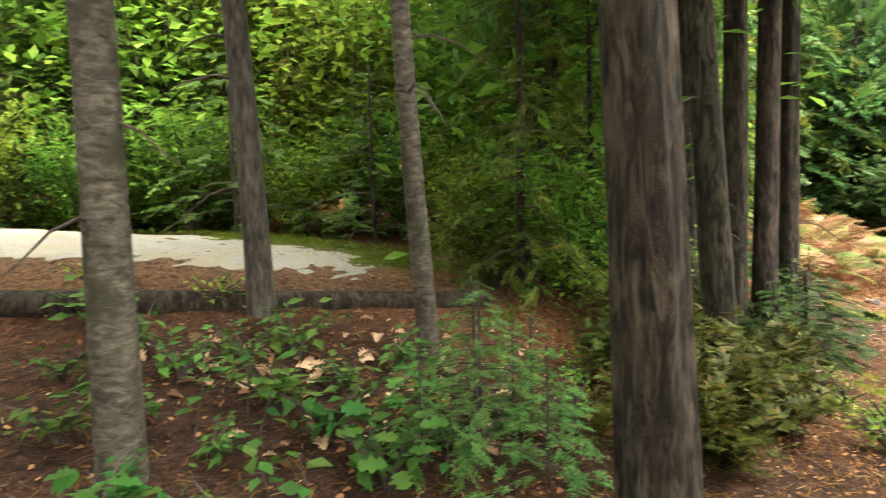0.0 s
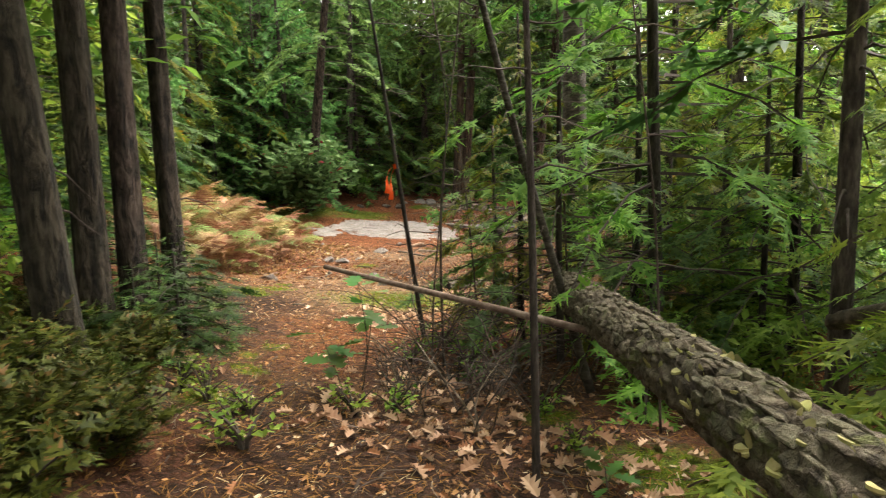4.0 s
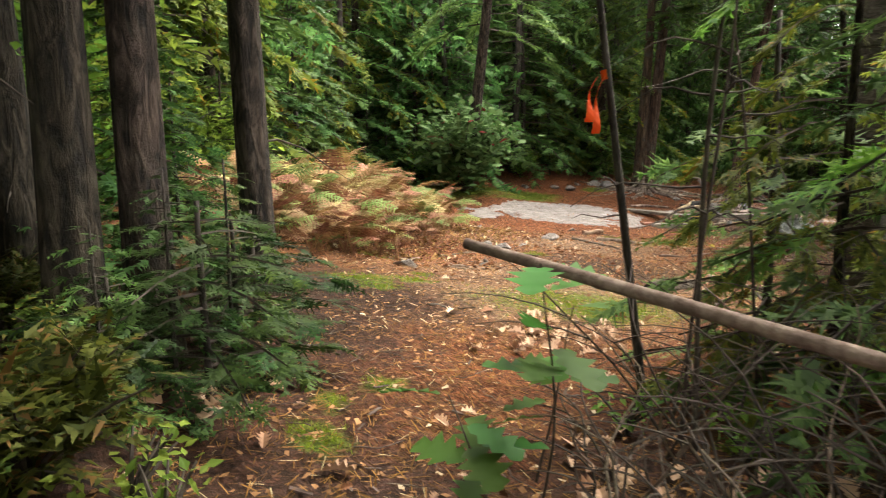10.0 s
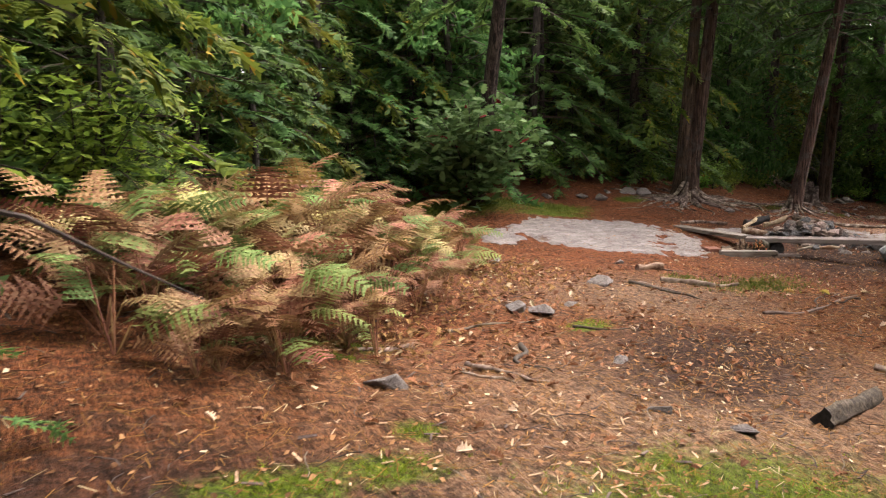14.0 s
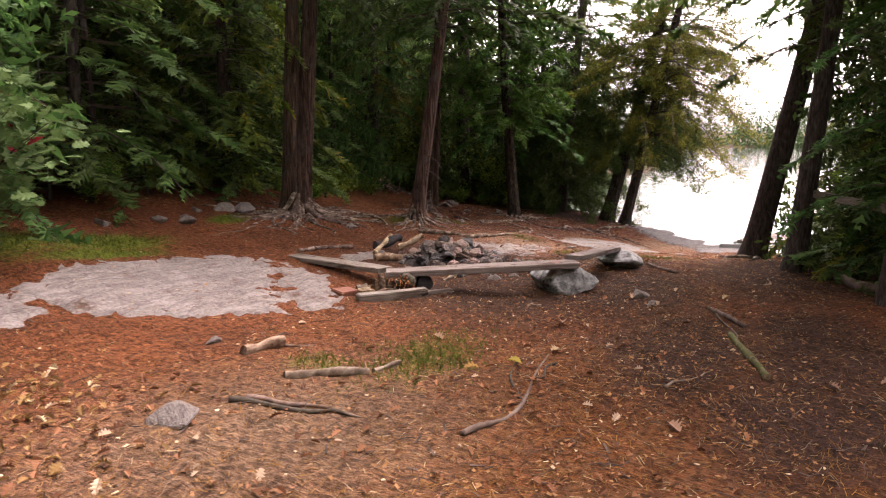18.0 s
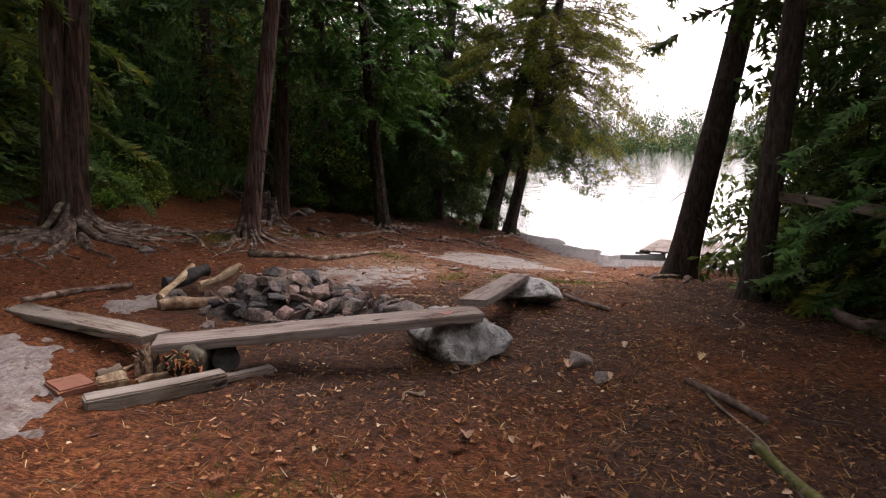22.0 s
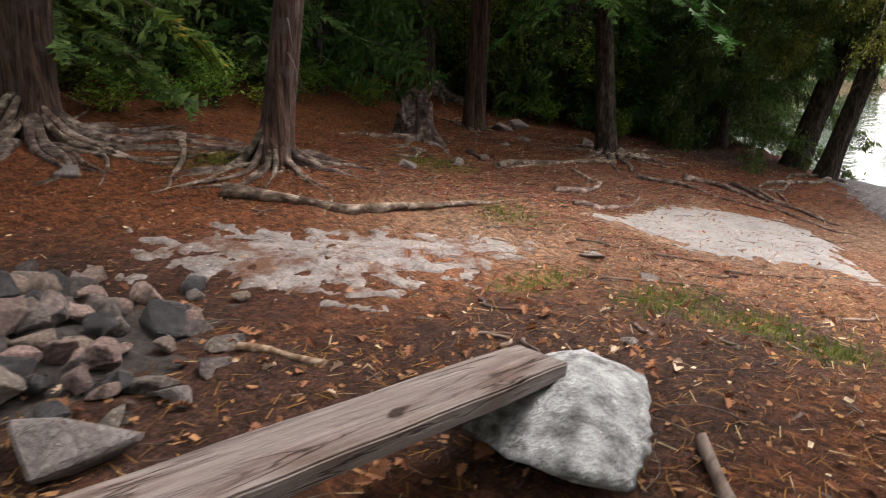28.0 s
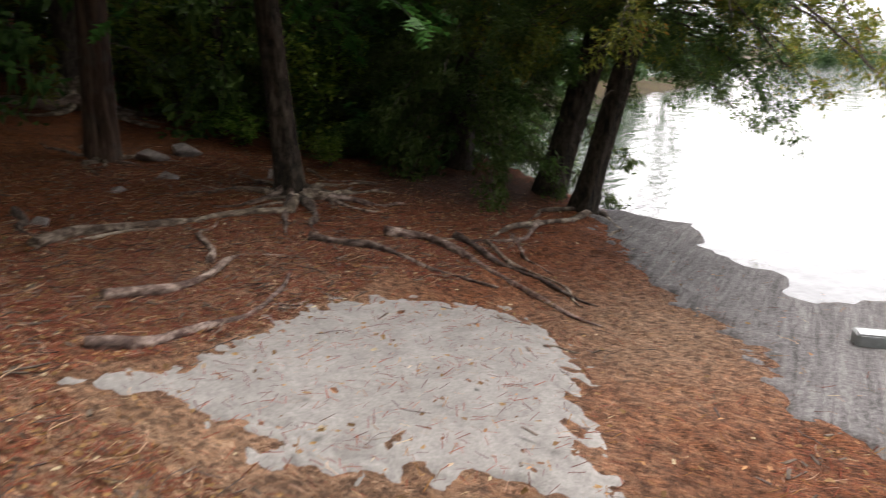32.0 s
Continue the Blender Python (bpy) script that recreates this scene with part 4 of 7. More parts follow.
def place(ob, x, y, turn=0.0, s=1.0, sink=0.0, lx=0.0, ly=0.0):
    return copy_thing(ob, pose(x, y, ground_z(x, y) - sink, lx, ly, turn) @ Matrix.Diagonal((s, s, s, 1)))


def put(ob, x, y, turn=0.0, s=1.0, sink=0.0):
    ob.matrix_basis = pose(x, y, ground_z(x, y) - sink, 0, 0, turn) @ Matrix.Diagonal((s, s, s, 1))
    return ob


# ---- the forest behind and around the clearing ----
CLEARING = [(1.5, -1), (2.2, 1.2), (3.0, 3.2), (4.6, 5.2), (7.5, 6.4), (11, 7.0), (14.5, 7.0), (18.5, 7.6), (21, 8.0), (24.5, 8.6), (28.5, 10.5), (31.2, 13.6), (30.4, 16.6), (28.6, 19.4), (25.5, 21.2), (22, 20.2),
            (18.5, 19.0), (14.5, 19.2), (10, 18.6), (6.5, 15.8), (4.0, 11.5), (3.4, 8.6), (2.0, 6.4), (1.2, 7.5), (0.8, 9.6), (-7, 10.6), (-8, 3.5), (-3, 1.0), (-1.5, -1.5)]
TRAIL = np.array([(-0.6, -1), (0, 0), (.8, .4), (1.3, 1.2), (2.1, 1.9), (2.6, 3), (3.2, 4.7), (4.4, 6), (6, 7.5), (7.4, 8.8), (8.9, 9.35), (10.6, 9.95), (12.2, 10.1), (14.2, 9.9), (16.5, 9.7), (18.6, 9.8), (20.8, 10.6), (22, 11.2)])


def trail_distance(x, y):
    x, y = np.asarray(x, float), np.asarray(y, float)
    best = np.full(np.shape(x), 1e9)
    for (ax, ay), (bx, by) in zip(TRAIL[:-1], TRAIL[1:]):
        ex, ey = bx - ax, by - ay
        u = np.clip(((x - ax) * ex + (y - ay) * ey) / (ex * ex + ey * ey), 0, 1)
        best = np.minimum(best, np.hypot(x - ax - u * ex, y - ay - u * ey))
    return best


kinds = [
    evergreen("fir_tree", 11, 6.2, 0.075, 0.3, 1.5, 70, 22, 0.33, FIR, M_FIR, M_DARKBARK, "young balsam fir with dark drooping branches", "fir", "forest firs"),
    evergreen("fir_tree", 12, 8.5, 0.10, 1.0, 1.8, 78, 22, 0.36, FIR, M_FIR, M_DARKBARK, "tall dark fir with bare lower twigs", "fir", "forest firs"),
    evergreen("hemlock_tree", 13, 6.8, 0.08, 0.4, 1.8, 70, 24, 0.32, FIR, M_HEMLOCK, M_DARKBARK, "hemlock with soft green drooping sprays", "hemlock", "forest hemlocks", droop=0.45),
    evergreen("cedar_tree", 15, 7.5, 0.10, 0.6, 1.5, 80, 26, 0.27, CEDAR, M_CEDARLEAF, M_CEDAR, "white cedar with flat yellow-green sprays", "cedar", "forest cedars", droop=0.5),
    evergreen("hemlock_tree", 14, 9.5, 0.12, 1.8, 2.1, 60, 16, 0.75, CLUMP_BIG, M_HEMLOCK, M_DARKBARK, "tall hemlock with shaded dead lower branches", "hemlock", "forest hemlocks", droop=0.4, stubs=16),
    evergreen("spruce_tree", 16, 13.0, 0.14, 2.4, 2.3, 70, 15, 0.85, CLUMP_BIG, M_FIR, M_DARKBARK, "tall dark spruce with bare trunk below", "spruce", "forest spruces", stubs=24),
    evergreen("fir_tree", 17, 8.0, 0.10, 0.2, 2.0, 64, 15, 0.8, CLUMP_BIG, M_FIR, M_DARKBARK, "bushy dark fir in the deep woods", "fir", "forest firs", stubs=0),
]
near_kinds = [
    # The young hemlock's brighter broad-leaf colour paints light coming through its sprays.
    evergreen("hemlock_tree", 25, 4.6, 0.045, 0.25, 1.35, 54, 15, 0.30, FIR_FINE, M_BROAD, M_DARKBARK, "slim young hemlock with feathery drooping sprays", "hemlock", "young hemlocks", droop=0.45),
    evergreen("cedar_tree", 26, 4.8, 0.05, 0.25, 1.2, 56, 15, 0.28, CEDAR_FINE, M_CEDARLEAF, M_CEDAR, "slim young cedar with yellow-green sprays", "cedar", "young cedars", droop=0.5),
]
canopy = [
    evergreen("pine_tree", 18, 15.0, 0.19, 6.0, 3.4, 46, 14, 1.0, CLUMP_BIG, M_PINE, M_DARKBARK, "mature pine with a high spreading crown", "pine", "forest pines", droop=0.2, stubs=20),
    evergreen("hemlock_tree", 19, 13.0, 0.17, 4.6, 3.0, 50, 14, 0.95, CLUMP_BIG, M_HEMLOCK, M_CEDAR, "mature hemlock with a high dark crown, in places added for shade", "hemlock", "forest hemlocks", droop=0.35, stubs=20),
]
broad = [
    leafy_shrub("leafy_bush", 27, 2.9, 1.3, 18, 3000, 0.125, LEAFLET, M_BROAD, "tall bright-green broad-leaved bush in the woods", "bush", "forest bushes"),
    leafy_shrub("leafy_bush", 28, 2.1, 1.4, 16, 2600, 0.11, LEAFLET, M_BROAD, "dense green broad-leaved bush at the wood's edge", "bush", "forest bushes"),
    leafy_shrub("maple_tree", 29, 8.0, 2.3, 26, 4200, 0.22, LEAFLET, M_BROAD, "slender young maple with light green leaves", "maple", "forest maples"),
    leafy_shrub("maple_tree", 30, 5.5, 1.8, 20, 3400, 0.17, LEAFLET, M_BROAD, "young maple with dense bright leaves", "maple", "forest maples"),
]
shrubs = [
    leafy_shrub("understory_shrub", 21, 1.5, 0.9, 12, 900, 0.13, LEAFLET, M_BROAD, "low bright-leaved understory shrub", group="understory"),
    leafy_shrub("understory_shrub", 22, 0.8, 0.8, 10, 560, 0.11, LEAFLET, M_BROAD, "knee-high leafy green understory plant", group="understory"),
    evergreen("fir_sapling", 23, 1.9, 0.02, 0.1, 0.85, 34, 8, 0.27, FIR_FINE, M_HEMLOCK, M_DARKBARK, "small hemlock sapling with feathery branches", "sapling", "saplings", stubs=0),
    evergreen("fir_sapling", 24, 2.6, 0.025, 0.1, 0.9, 36, 11, 0.30, FIR, M_FIR, M_DARKBARK, "small dark fir sapling in the shade", "sapling", "saplings", stubs=0),
]


def scatter(count, region, keep, spacing, seed, taken):
    r = np.random.default_rng(seed)
    got = []
    for _ in range(count * 40):
        if len(got) == count:
            break
        x, y = r.uniform(region[0], region[2]), r.uniform(region[1], region[3])
        if all((x - a) ** 2 + (y - b) ** 2 > spacing**2 for a, b in taken) and keep(x, y):
            got.append((x, y))
            taken.append((x, y))
    return got, r


def out_of_clearing(x, y, by, off=2.9):
    one = np.array([x]), np.array([y])
    return inside_distance(*one, CLEARING)[0] < -by and trail_distance(*one)[0] > off and shore_distance(*one)[0] > 0.7 and not (-8.5 < x < 0.8 and 5.5 < y < 11.6) and math.hypot(x - 11.4, y - 16.3) > 2.4 and math.hypot(x - 26.9, y - 20.9) > 2.0 and not (7.5 < x < 12.8 and 4.8 < y < 7.6)


def brush_side(x, y):
    """The thin bright woods between the path and the lake."""
    return 4 < x < 20.5 and -4 < y < 6.2


taken, first = [], set()


def plant(spots, r, pool, lo=0.8, hi=1.25):
    for x, y in spots:
        k = pool[r.integers(len(pool))]
        # West of the path a darker fir is chosen, its colour standing for shade.
        if trail_distance(np.array([x]), np.array([y]))[0] < 5.5 and k in kinds[:4]:
            k = near_kinds[r.integers(2)] if x > 4.5 or y < 6 else kinds[0]
        turn, s = r.uniform(0, 360), r.uniform(lo, hi)
        if k.name not in first:
            first.add(k.name)
            put(k, x, y, turn, s)
        else:
            place(k, x, y, turn, s, 0, r.normal() * 2, r.normal() * 2)


# Tall trees added for their high crowns above view, which shade the forest floor.
tall, r_tall = scatter(58, (-12, -6, 40, 30), lambda x, y: y > 9 and (x > 16.5 or y > 25) and out_of_clearing(x, y, 0.8, 3.2) and not out_of_clearing(x, y, 8.0, 3.2), 2.6, 4, taken)
plant(tall, r_tall, canopy, 0.85, 1.15)
edge, r_edge = scatter(48, (17.5, -5, 38, 27), lambda x, y: not brush_side(x, y) and out_of_clearing(x, y, 0.4) and not out_of_clearing(x, y, 3.4), 1.05, 5, taken)
plant(edge, r_edge, kinds[:4] + [broad[1]])
west, r_west = scatter(70, (-12, -2, 17.5, 27), lambda x, y: not brush_side(x, y) and out_of_clearing(x, y, 0.4) and not out_of_clearing(x, y, 4.0), 1.05, 15, taken)
plant([p for p in west if p[0] < 3], r_west, [kinds[2], kinds[3], broad[0], broad[1], broad[3]])
plant([p for p in west if p[0] >= 3], r_west, [kinds[2], kinds[0], kinds[2], kinds[1], kinds[2], kinds[3]])
thin, r_thin = scatter(20, (4, -4, 20, 6), lambda x, y: brush_side(x, y) and not (x > 7 and y < 3.0) and out_of_clearing(x, y, 0.3, 3.0), 1.05, 9, taken)
plant(thin, r_thin, near_kinds * 3 + [broad[1]], 0.7, 1.2)
deep, r_deep = scatter(54, (14, -12, 45, 34), lambda x, y: not brush_side(x, y) and out_of_clearing(x, y, 2.6, 4.0), 1.45, 6, taken)
plant(deep, r_deep, kinds[4:], 0.9, 1.3)
deep_west, r_dw = scatter(58, (-17, -2, 14, 34), lambda x, y: not brush_side(x, y) and out_of_clearing(x, y, 2.6, 4.0), 1.5, 16, taken)
plant([p for p in deep_west if p[0] < 3], r_dw, [kinds[4], broad[2], broad[2], broad[3]], 0.9, 1.4)
plant([p for p in deep_west if p[0] >= 3], r_dw, [kinds[4], kinds[6], kinds[5], kinds[4], canopy[1]], 0.9, 1.4)
low, r_low = scatter(120, (-9, -3, 36, 26), lambda x, y: out_of_clearing(x, y, -0.1, 2.5) and not out_of_clearing(x, y, 3.0, 2.5), 0.5, 8, [])
plant([p for p in low if p[0] < 16], r_low, shrubs[:3] + shrubs[:2], 0.7, 1.2)
plant([p for p in low if p[0] >= 16], r_low, [shrubs[2], shrubs[3], shrubs[1]], 0.6, 1.1)


def far_woods():
    """The woods across the lake and the deepest woods all round, too far to pick apart."""
    r = np.random.default_rng(91)
    spots = []
    for (ax, ay), (bx, by) in zip(LAKE[11:-3], LAKE[12:-2]):
        n = max(2, int(math.hypot(bx - ax, by - ay) / (0.9 if bx > 100 and by > -70 else 2.2)))
        for u in r.uniform(0, 1, n):
            d = unit(np.array([by - ay, ax - bx]))
            o = r.uniform(0.5, 12)
            spots.append((ax + u * (bx - ax) + d[0] * o, ay + u * (by - ay) + d[1] * o))
    for a in np.linspace(0.1, 3.6, 150):
        rad = r.uniform(36, 58)
        spots.append((12 + rad * math.cos(a) * 1.2, 10 + rad * math.sin(a)))
    for x in r.uniform(-30, 18, 60):
        spots.append((x, r.uniform(-30, -14)))
    O, Y, S = [], [], []
    for x, y in spots:
        if shore_distance(np.array([x]), np.array([y]))[0] < 0.3:
            continue
        h, z0 = r.uniform(7, 13), ground_z(x, y)
        m = 16 if x > 100 else 30
        u = r.uniform(0.0, 1, m)
        a = r.uniform(0, 6.28, m)
        d = np.stack([np.cos(a), np.sin(a), -0.25 + 0 * a], -1)
        rad = (2.3 * (1 - u) + 0.1) * r.uniform(0.1, 0.6, m)
        O.append(np.stack([x + rad * d[:, 0], y + rad * d[:, 1], z0 + h * u], -1))
        Y.append(d)
        S.append((1.9 * (1 - u) + 0.5) * r.uniform(0.8, 1.3, m) * (2.0 if x > 100 else 1.3))
    O, Y, S = np.concatenate(O), np.concatenate(Y), np.concatenate(S)
    X, Y, Z = axes_for(Y, np.array([0, 0, 1.0]), 0.5, r)
    solid("far_woods", spread(CLUMP_BIG, O, X, Y, Z, S), M_FARWOODS, "distant mixed conifer woods round the lake", "woods", kind="stuff")


far_woods()


# ---- single trees of the clearing ----
def bole(name, x, y, h, r0, bark, label, category, lean=(0, 0), bend=0.0, flare=0.5, ridge=0.10, seed=1, segs=26, rings=46, group="", power=1.0, crown=None, crown_from=3.0, reach=2.0, branches=60, per=12, size=0.42, template=CEDAR, leaf=None, droop=0.5, stubs=8, upper=0, thick=False):
    r = np.random.default_rng(seed)
    ob = thing(name, label, category, group, at=pose(x, y, ground_z(x, y)))
    P = trunk_line(h, lean, bend, rings, 0.25, power, r)
    z = P[:, 2]
    R = r0 * (1 - 0.65 * np.clip(z / h, 0, 1)) + r0 * flare * np.exp(-np.clip(z + 0.1, 0, 9) / 0.22)
    part("trunk", tube(P, R, segs, ridge=ridge, ridges=6, seed=seed * 1.7), bark, ob, smooth=True)
    for k in range(stubs):
        zz = r.uniform(0.9, min(h, 4.5))
        a, L = r.uniform(0, 6.28), r.uniform(0.15, 0.9)
        s = np.linspace(0, 1, 5)
        b = np.array([np.interp(zz, z, P[:, 0]), np.interp(zz, z, P[:, 1]), zz])
        part("branch", tube(b + np.stack([L * s * math.cos(a), L * s * math.sin(a), -0.3 * L * s**2 + 0.05 * np.sin(5 * s)], -1), 0.012 * (1 - 0.85 * s), 5, cap=False), M_TWIG, ob)
    if leaf:
        limbs, leaves = conifer_parts(r, h, crown_from, reach, branches, per, size, template, droop, 0.1, lean)
        tagged(part("crown", leaves, leaf, ob), kind="stuff")
        tagged(part("branchwork", limbs, M_TWIG, ob), kind="stuff")
    # A crown added above view to keep skylight off the ground below.
    if upper:
        limbs, leaves = conifer_parts(r, h + 4, 4.9 if thick else 5.2, upper, 52 if thick else 44, 22, 1.0 if thick else 0.8, CLUMPED if thick else FIR, 0.2, 0.1, lean)
        tagged(part("upper_branchwork", limbs, M_TWIG, ob), kind="stuff")
        tagged(part("upper_crown", leaves, M_FIR, ob), kind="stuff")
    return ob


def boughs(tree, lo, hi, n, reach, az, wide, per, size, template, leaf, seed, lean=(0, 0), rise=0.35, droop=0.75, hang=0.5):
    """Long arching limbs on one side of a tree, forked into lacy twigs hung with small sprays; az and wide in degrees."""
    r = np.random.default_rng(seed)
    limbs, O, Y, S = [], [], [], []
    for k in range(n):
        z = lo + (hi - lo) * (k + r.uniform()) / n
        a = radians(az + r.uniform(-wide, wide))
        L = reach * r.uniform(0.55, 1.1)
        d, t = np.array([math.cos(a), math.sin(a), 0]), np.array([-math.sin(a), math.cos(a), 0])
        u = np.linspace(0, 1, 7)
        b = np.array([lean[0] * z, lean[1] * z, z])
        P = b + d * (L * u)[:, None] + t * (0.12 * L * np.sin(3 * u + k))[:, None] + np.array([0, 0, 1]) * (rise * L * u - droop * L * u**2)[:, None]
        limbs.append(tube(P, 0.004 + 0.010 * L * (1 - u), 5, cap=False))
        for q in range(int(5 * L)):
            w = r.uniform(0.15, 1.0)
            c = np.array([np.interp(w, u, P[:, j]) for j in range(3)])
            e = unit(d * r.uniform(0.3, 1) + t * r.uniform(-1, 1) + np.array([0, 0, r.uniform(-0.5, 0.35)]))
            l = r.uniform(0.3, 0.75) * (1.15 - 0.5 * w)
            v = np.linspace(0, 1, 4)
            T = c + e * (l * v)[:, None] - np.array([0, 0, 1]) * (hang * l * v**2)[:, None]
            limbs.append(tube(T, 0.005 * (1.1 - v), 3, cap=False))
            m = max(2, int(per * l))
            g = r.uniform(0.15, 1.05, m)
            O.append(np.stack([np.interp(g, v, T[:, j]) for j in range(3)], -1) + r.normal(size=(m, 3)) * 0.05)
            Y.append(e + r.normal(size=(m, 3)) * 0.6 + np.array([0, 0, -0.35]))
            S.append(size * r.uniform(0.6, 1.3, m))
    O, Y, S = np.concatenate(O), np.concatenate(Y), np.concatenate(S)
    X, Y, Z = axes_for(Y, np.array([0, 0, 1.0]), 0.8, r)
    tagged(part("bough_wood", join(*limbs), M_TWIG, tree), kind="stuff")
    tagged(part("bough_sprays", spread(template, O, X, Y, Z, S), leaf, tree), kind="stuff")


def buttress(tree, x, y, spec, r0, h0, rt, seed, mat=None):
    """Roots that leave the trunk as ridges above the ground, sweep outwards and run on over the litter: (azimuth, length) each."""
    r = np.random.default_rng(seed)
    base = tree.matrix_basis.translation
    for k, (az, L) in enumerate(spec):
        a = radians(az) + r.normal() * 0.08
        u = np.linspace(0, 1, 22)
        dist = rt * 0.25 + L * u**1.25
        aa = a + 0.28 * np.sin(2.6 * u * L + k) * u
        px, py = x + dist * np.cos(aa), y + dist * np.sin(aa)
        R = r0 * r.uniform(0.75, 1.2) * (1 - 0.8 * u) * (1 + 0.12 * np.sin(19 * u + k)) * np.clip(0.3 + u * L / 0.3, 0, 1) + 0.006
        pz = height(px, py) + h0 * r.uniform(0.6, 1.15) * np.exp(-(u**1.25 * L / (0.8 * rt)) ** 1.5) + 0.35 * R + 0.02 * np.sin(9 * u * L + k) * (1 - u)
        part("root", tube(np.stack([px - base.x, py - base.y, pz - base.z], -1), R, 9, ridge=0.16, ridges=3, seed=seed + k), mat or M_ROOT, tree, smooth=True)


def root_run(P, r0, seed, parent=None, name="root", lift=0.45):
    """A surface root or stick lying along plan points P, dipping in and out of the litter."""
    r = np.random.default_rng(seed)
    P = np.asarray(P, float)
    u = np.linspace(0, 1, len(P))
    n = max(12, int(14 * len(P) / 2))
    w = np.linspace(0, 1, n)
    x, y = np.interp(w, u, P[:, 0]), np.interp(w, u, P[:, 1])
    for _ in range(2):
        x[1:-1], y[1:-1] = (x[:-2] + 2 * x[1:-1] + x[2:]) / 4, (y[:-2] + 2 * y[1:-1] + y[2:]) / 4
    a, b = r.uniform(0, 6, 2)
    x, y = x + 0.05 * np.sin(9 * w + a) * np.sin(np.pi * w), y + 0.05 * np.sin(8 * w + b) * np.sin(np.pi * w)
    R = r0 * (1 - 0.75 * w) * (1 + 0.15 * np.sin(17 * w + a))
    z = height(x, y) + R * lift + 0.3 * r0 * np.sin(11 * w + b) * np.sin(np.pi * w) - 0.2 * r0 * w
    return tube(np.stack([x, y, z], -1), R, 8, ridge=0.10, ridges=2, seed=seed)


def roots_of(tree, runs, r0, seed, mat=None, lift=0.45):
    inv = tree.matrix_basis.inverted()
    for k, P in enumerate(runs):
        V, F = root_run(P, r0 * (1 - 0.06 * (k % 4)), seed + k, lift=lift)
        V = np.array([(inv @ Vector(v))[:] for v in V])
        part("root", (V, F), mat or M_ROOT, tree, smooth=True)


def star(x, y, n, lo, hi, seed, start=0.12):
    r = np.random.default_rng(seed)
    out = []
    for k in range(n):
        a = 6.283 * (k + r.uniform(-0.3, 0.3)) / n
        L, b = r.uniform(lo, hi), r.normal() * 0.5
        out.append([(x + start * math.cos(a), y + start * math.sin(a)), (x + L * 0.35 * math.cos(a + b * 0.3), y + L * 0.35 * math.sin(a + b * 0.3)), (x + L * 0.7 * math.cos(a + b * 0.6), y + L * 0.7 * math.sin(a + b * 0.6)), (x + L * math.cos(a + b), y + L * math.sin(a + b))])
    return out


# Hemlocks added out of view, whose high crowns shade the start of the path.
for k, (q, x, y, sc) in enumerate([(1, 2.5, 7.1, 0.85), (1, 1.4, 8.8, 0.8), (1, 3.4, 0.1, 0.85), (1, -0.9, -1.6, 0.9)]):
    place(canopy[q], x, y, 77 * k, sc)
for k, (x, y) in enumerate([(30.0, 23.4), (30.4, 20.8), (31.5, 19.6), (26.4, 23.6), (28.4, 24.0), (32.6, 21.2), (24.6, 22.0), (22.8, 21.6), (19.6, 5.7), (21.0, 6.2), (17.8, 5.2)]):
    place(kinds[6], x, y, 61 * k, 0.62)
for k, (x, y, sc) in enumerate([(30.4, 18.2, 0.8), (31.9, 17.9, 0.9), (29.6, 20.2, 0.9), (32.6, 19.4, 1.0), (20.6, 7.3, 0.7), (22.2, 7.3, 0.75), (18.4, 6.8, 0.8), (23.0, 6.9, 0.7), (24.2, 20.9, 0.9), (22.2, 21.0, 0.9), (26.0, 22.6, 1.0), (20.4, 20.8, 0.9)]):
    place(kinds[6 if k % 3 else 0], x, y, 47 * k, sc)

for k, (x, y) in enumerate([(20.7, 6.3)]):
    place(kinds[5], x, y, 83 * k, 0.78)

# the start of the path
bole("maple_tree", -1.45, 2.95, 9, 0.105, M_GREYBARK, "grey ringed-bark trunk beside the path", "tree", lean=(-0.015, 0.0), flare=0.1, ridge=0.03, seed=31, stubs=10, upper=3.4)
bole("spruce_tree", -1.45, 5.15, 9, 0.10, M_DARKBARK, "slim dark trunk behind the fallen log", "tree", lean=(-0.02, 0), flare=0.25, ridge=0.05, seed=32)
bole("maple_tree", -0.14, 4.6, 9, 0.075, M_GREYBARK, "slim grey ringed-bark trunk with dead twigs", "tree", lean=(-0.03, 0), flare=0.1, ridge=0.03, seed=33, stubs=12, upper=3.0)
bole("cedar_tree", 0.86, 2.75, 10, 0.165, M_CEDAR, "thick cedar trunk with fibrous bark beside the path", "cedar", lean=(-0.05, 0.0), flare=0.15, ridge=0.14, seed=34, segs=40, rings=60, stubs=4, upper=3.8, thick=True)
CLUMP = [(2.23, 5.42, .13, -.09, 0.045, M_CEDAR), (2.72, 6.45, .125, -0.005, 0, M_CEDAR), (3.07, 6.5, .118, -.008, 0, M_CEDAR), (3.98, 7.85, .122, -.012, .0, M_CEDAR)]
for k, (x, y, rr, lx, ly, bark) in enumerate(CLUMP):
    bole("cedar_tree", x, y, 10, rr, bark, "cedar trunk in a tight clump above low evergreens", "cedar", group="cedar clump", lean=(lx, ly), power=(1.25 if k == 0 else 1.0), flare=0.35, ridge=0.09, seed=40 + k, stubs=(5, 0, 0, 2)[k], upper=3.4)

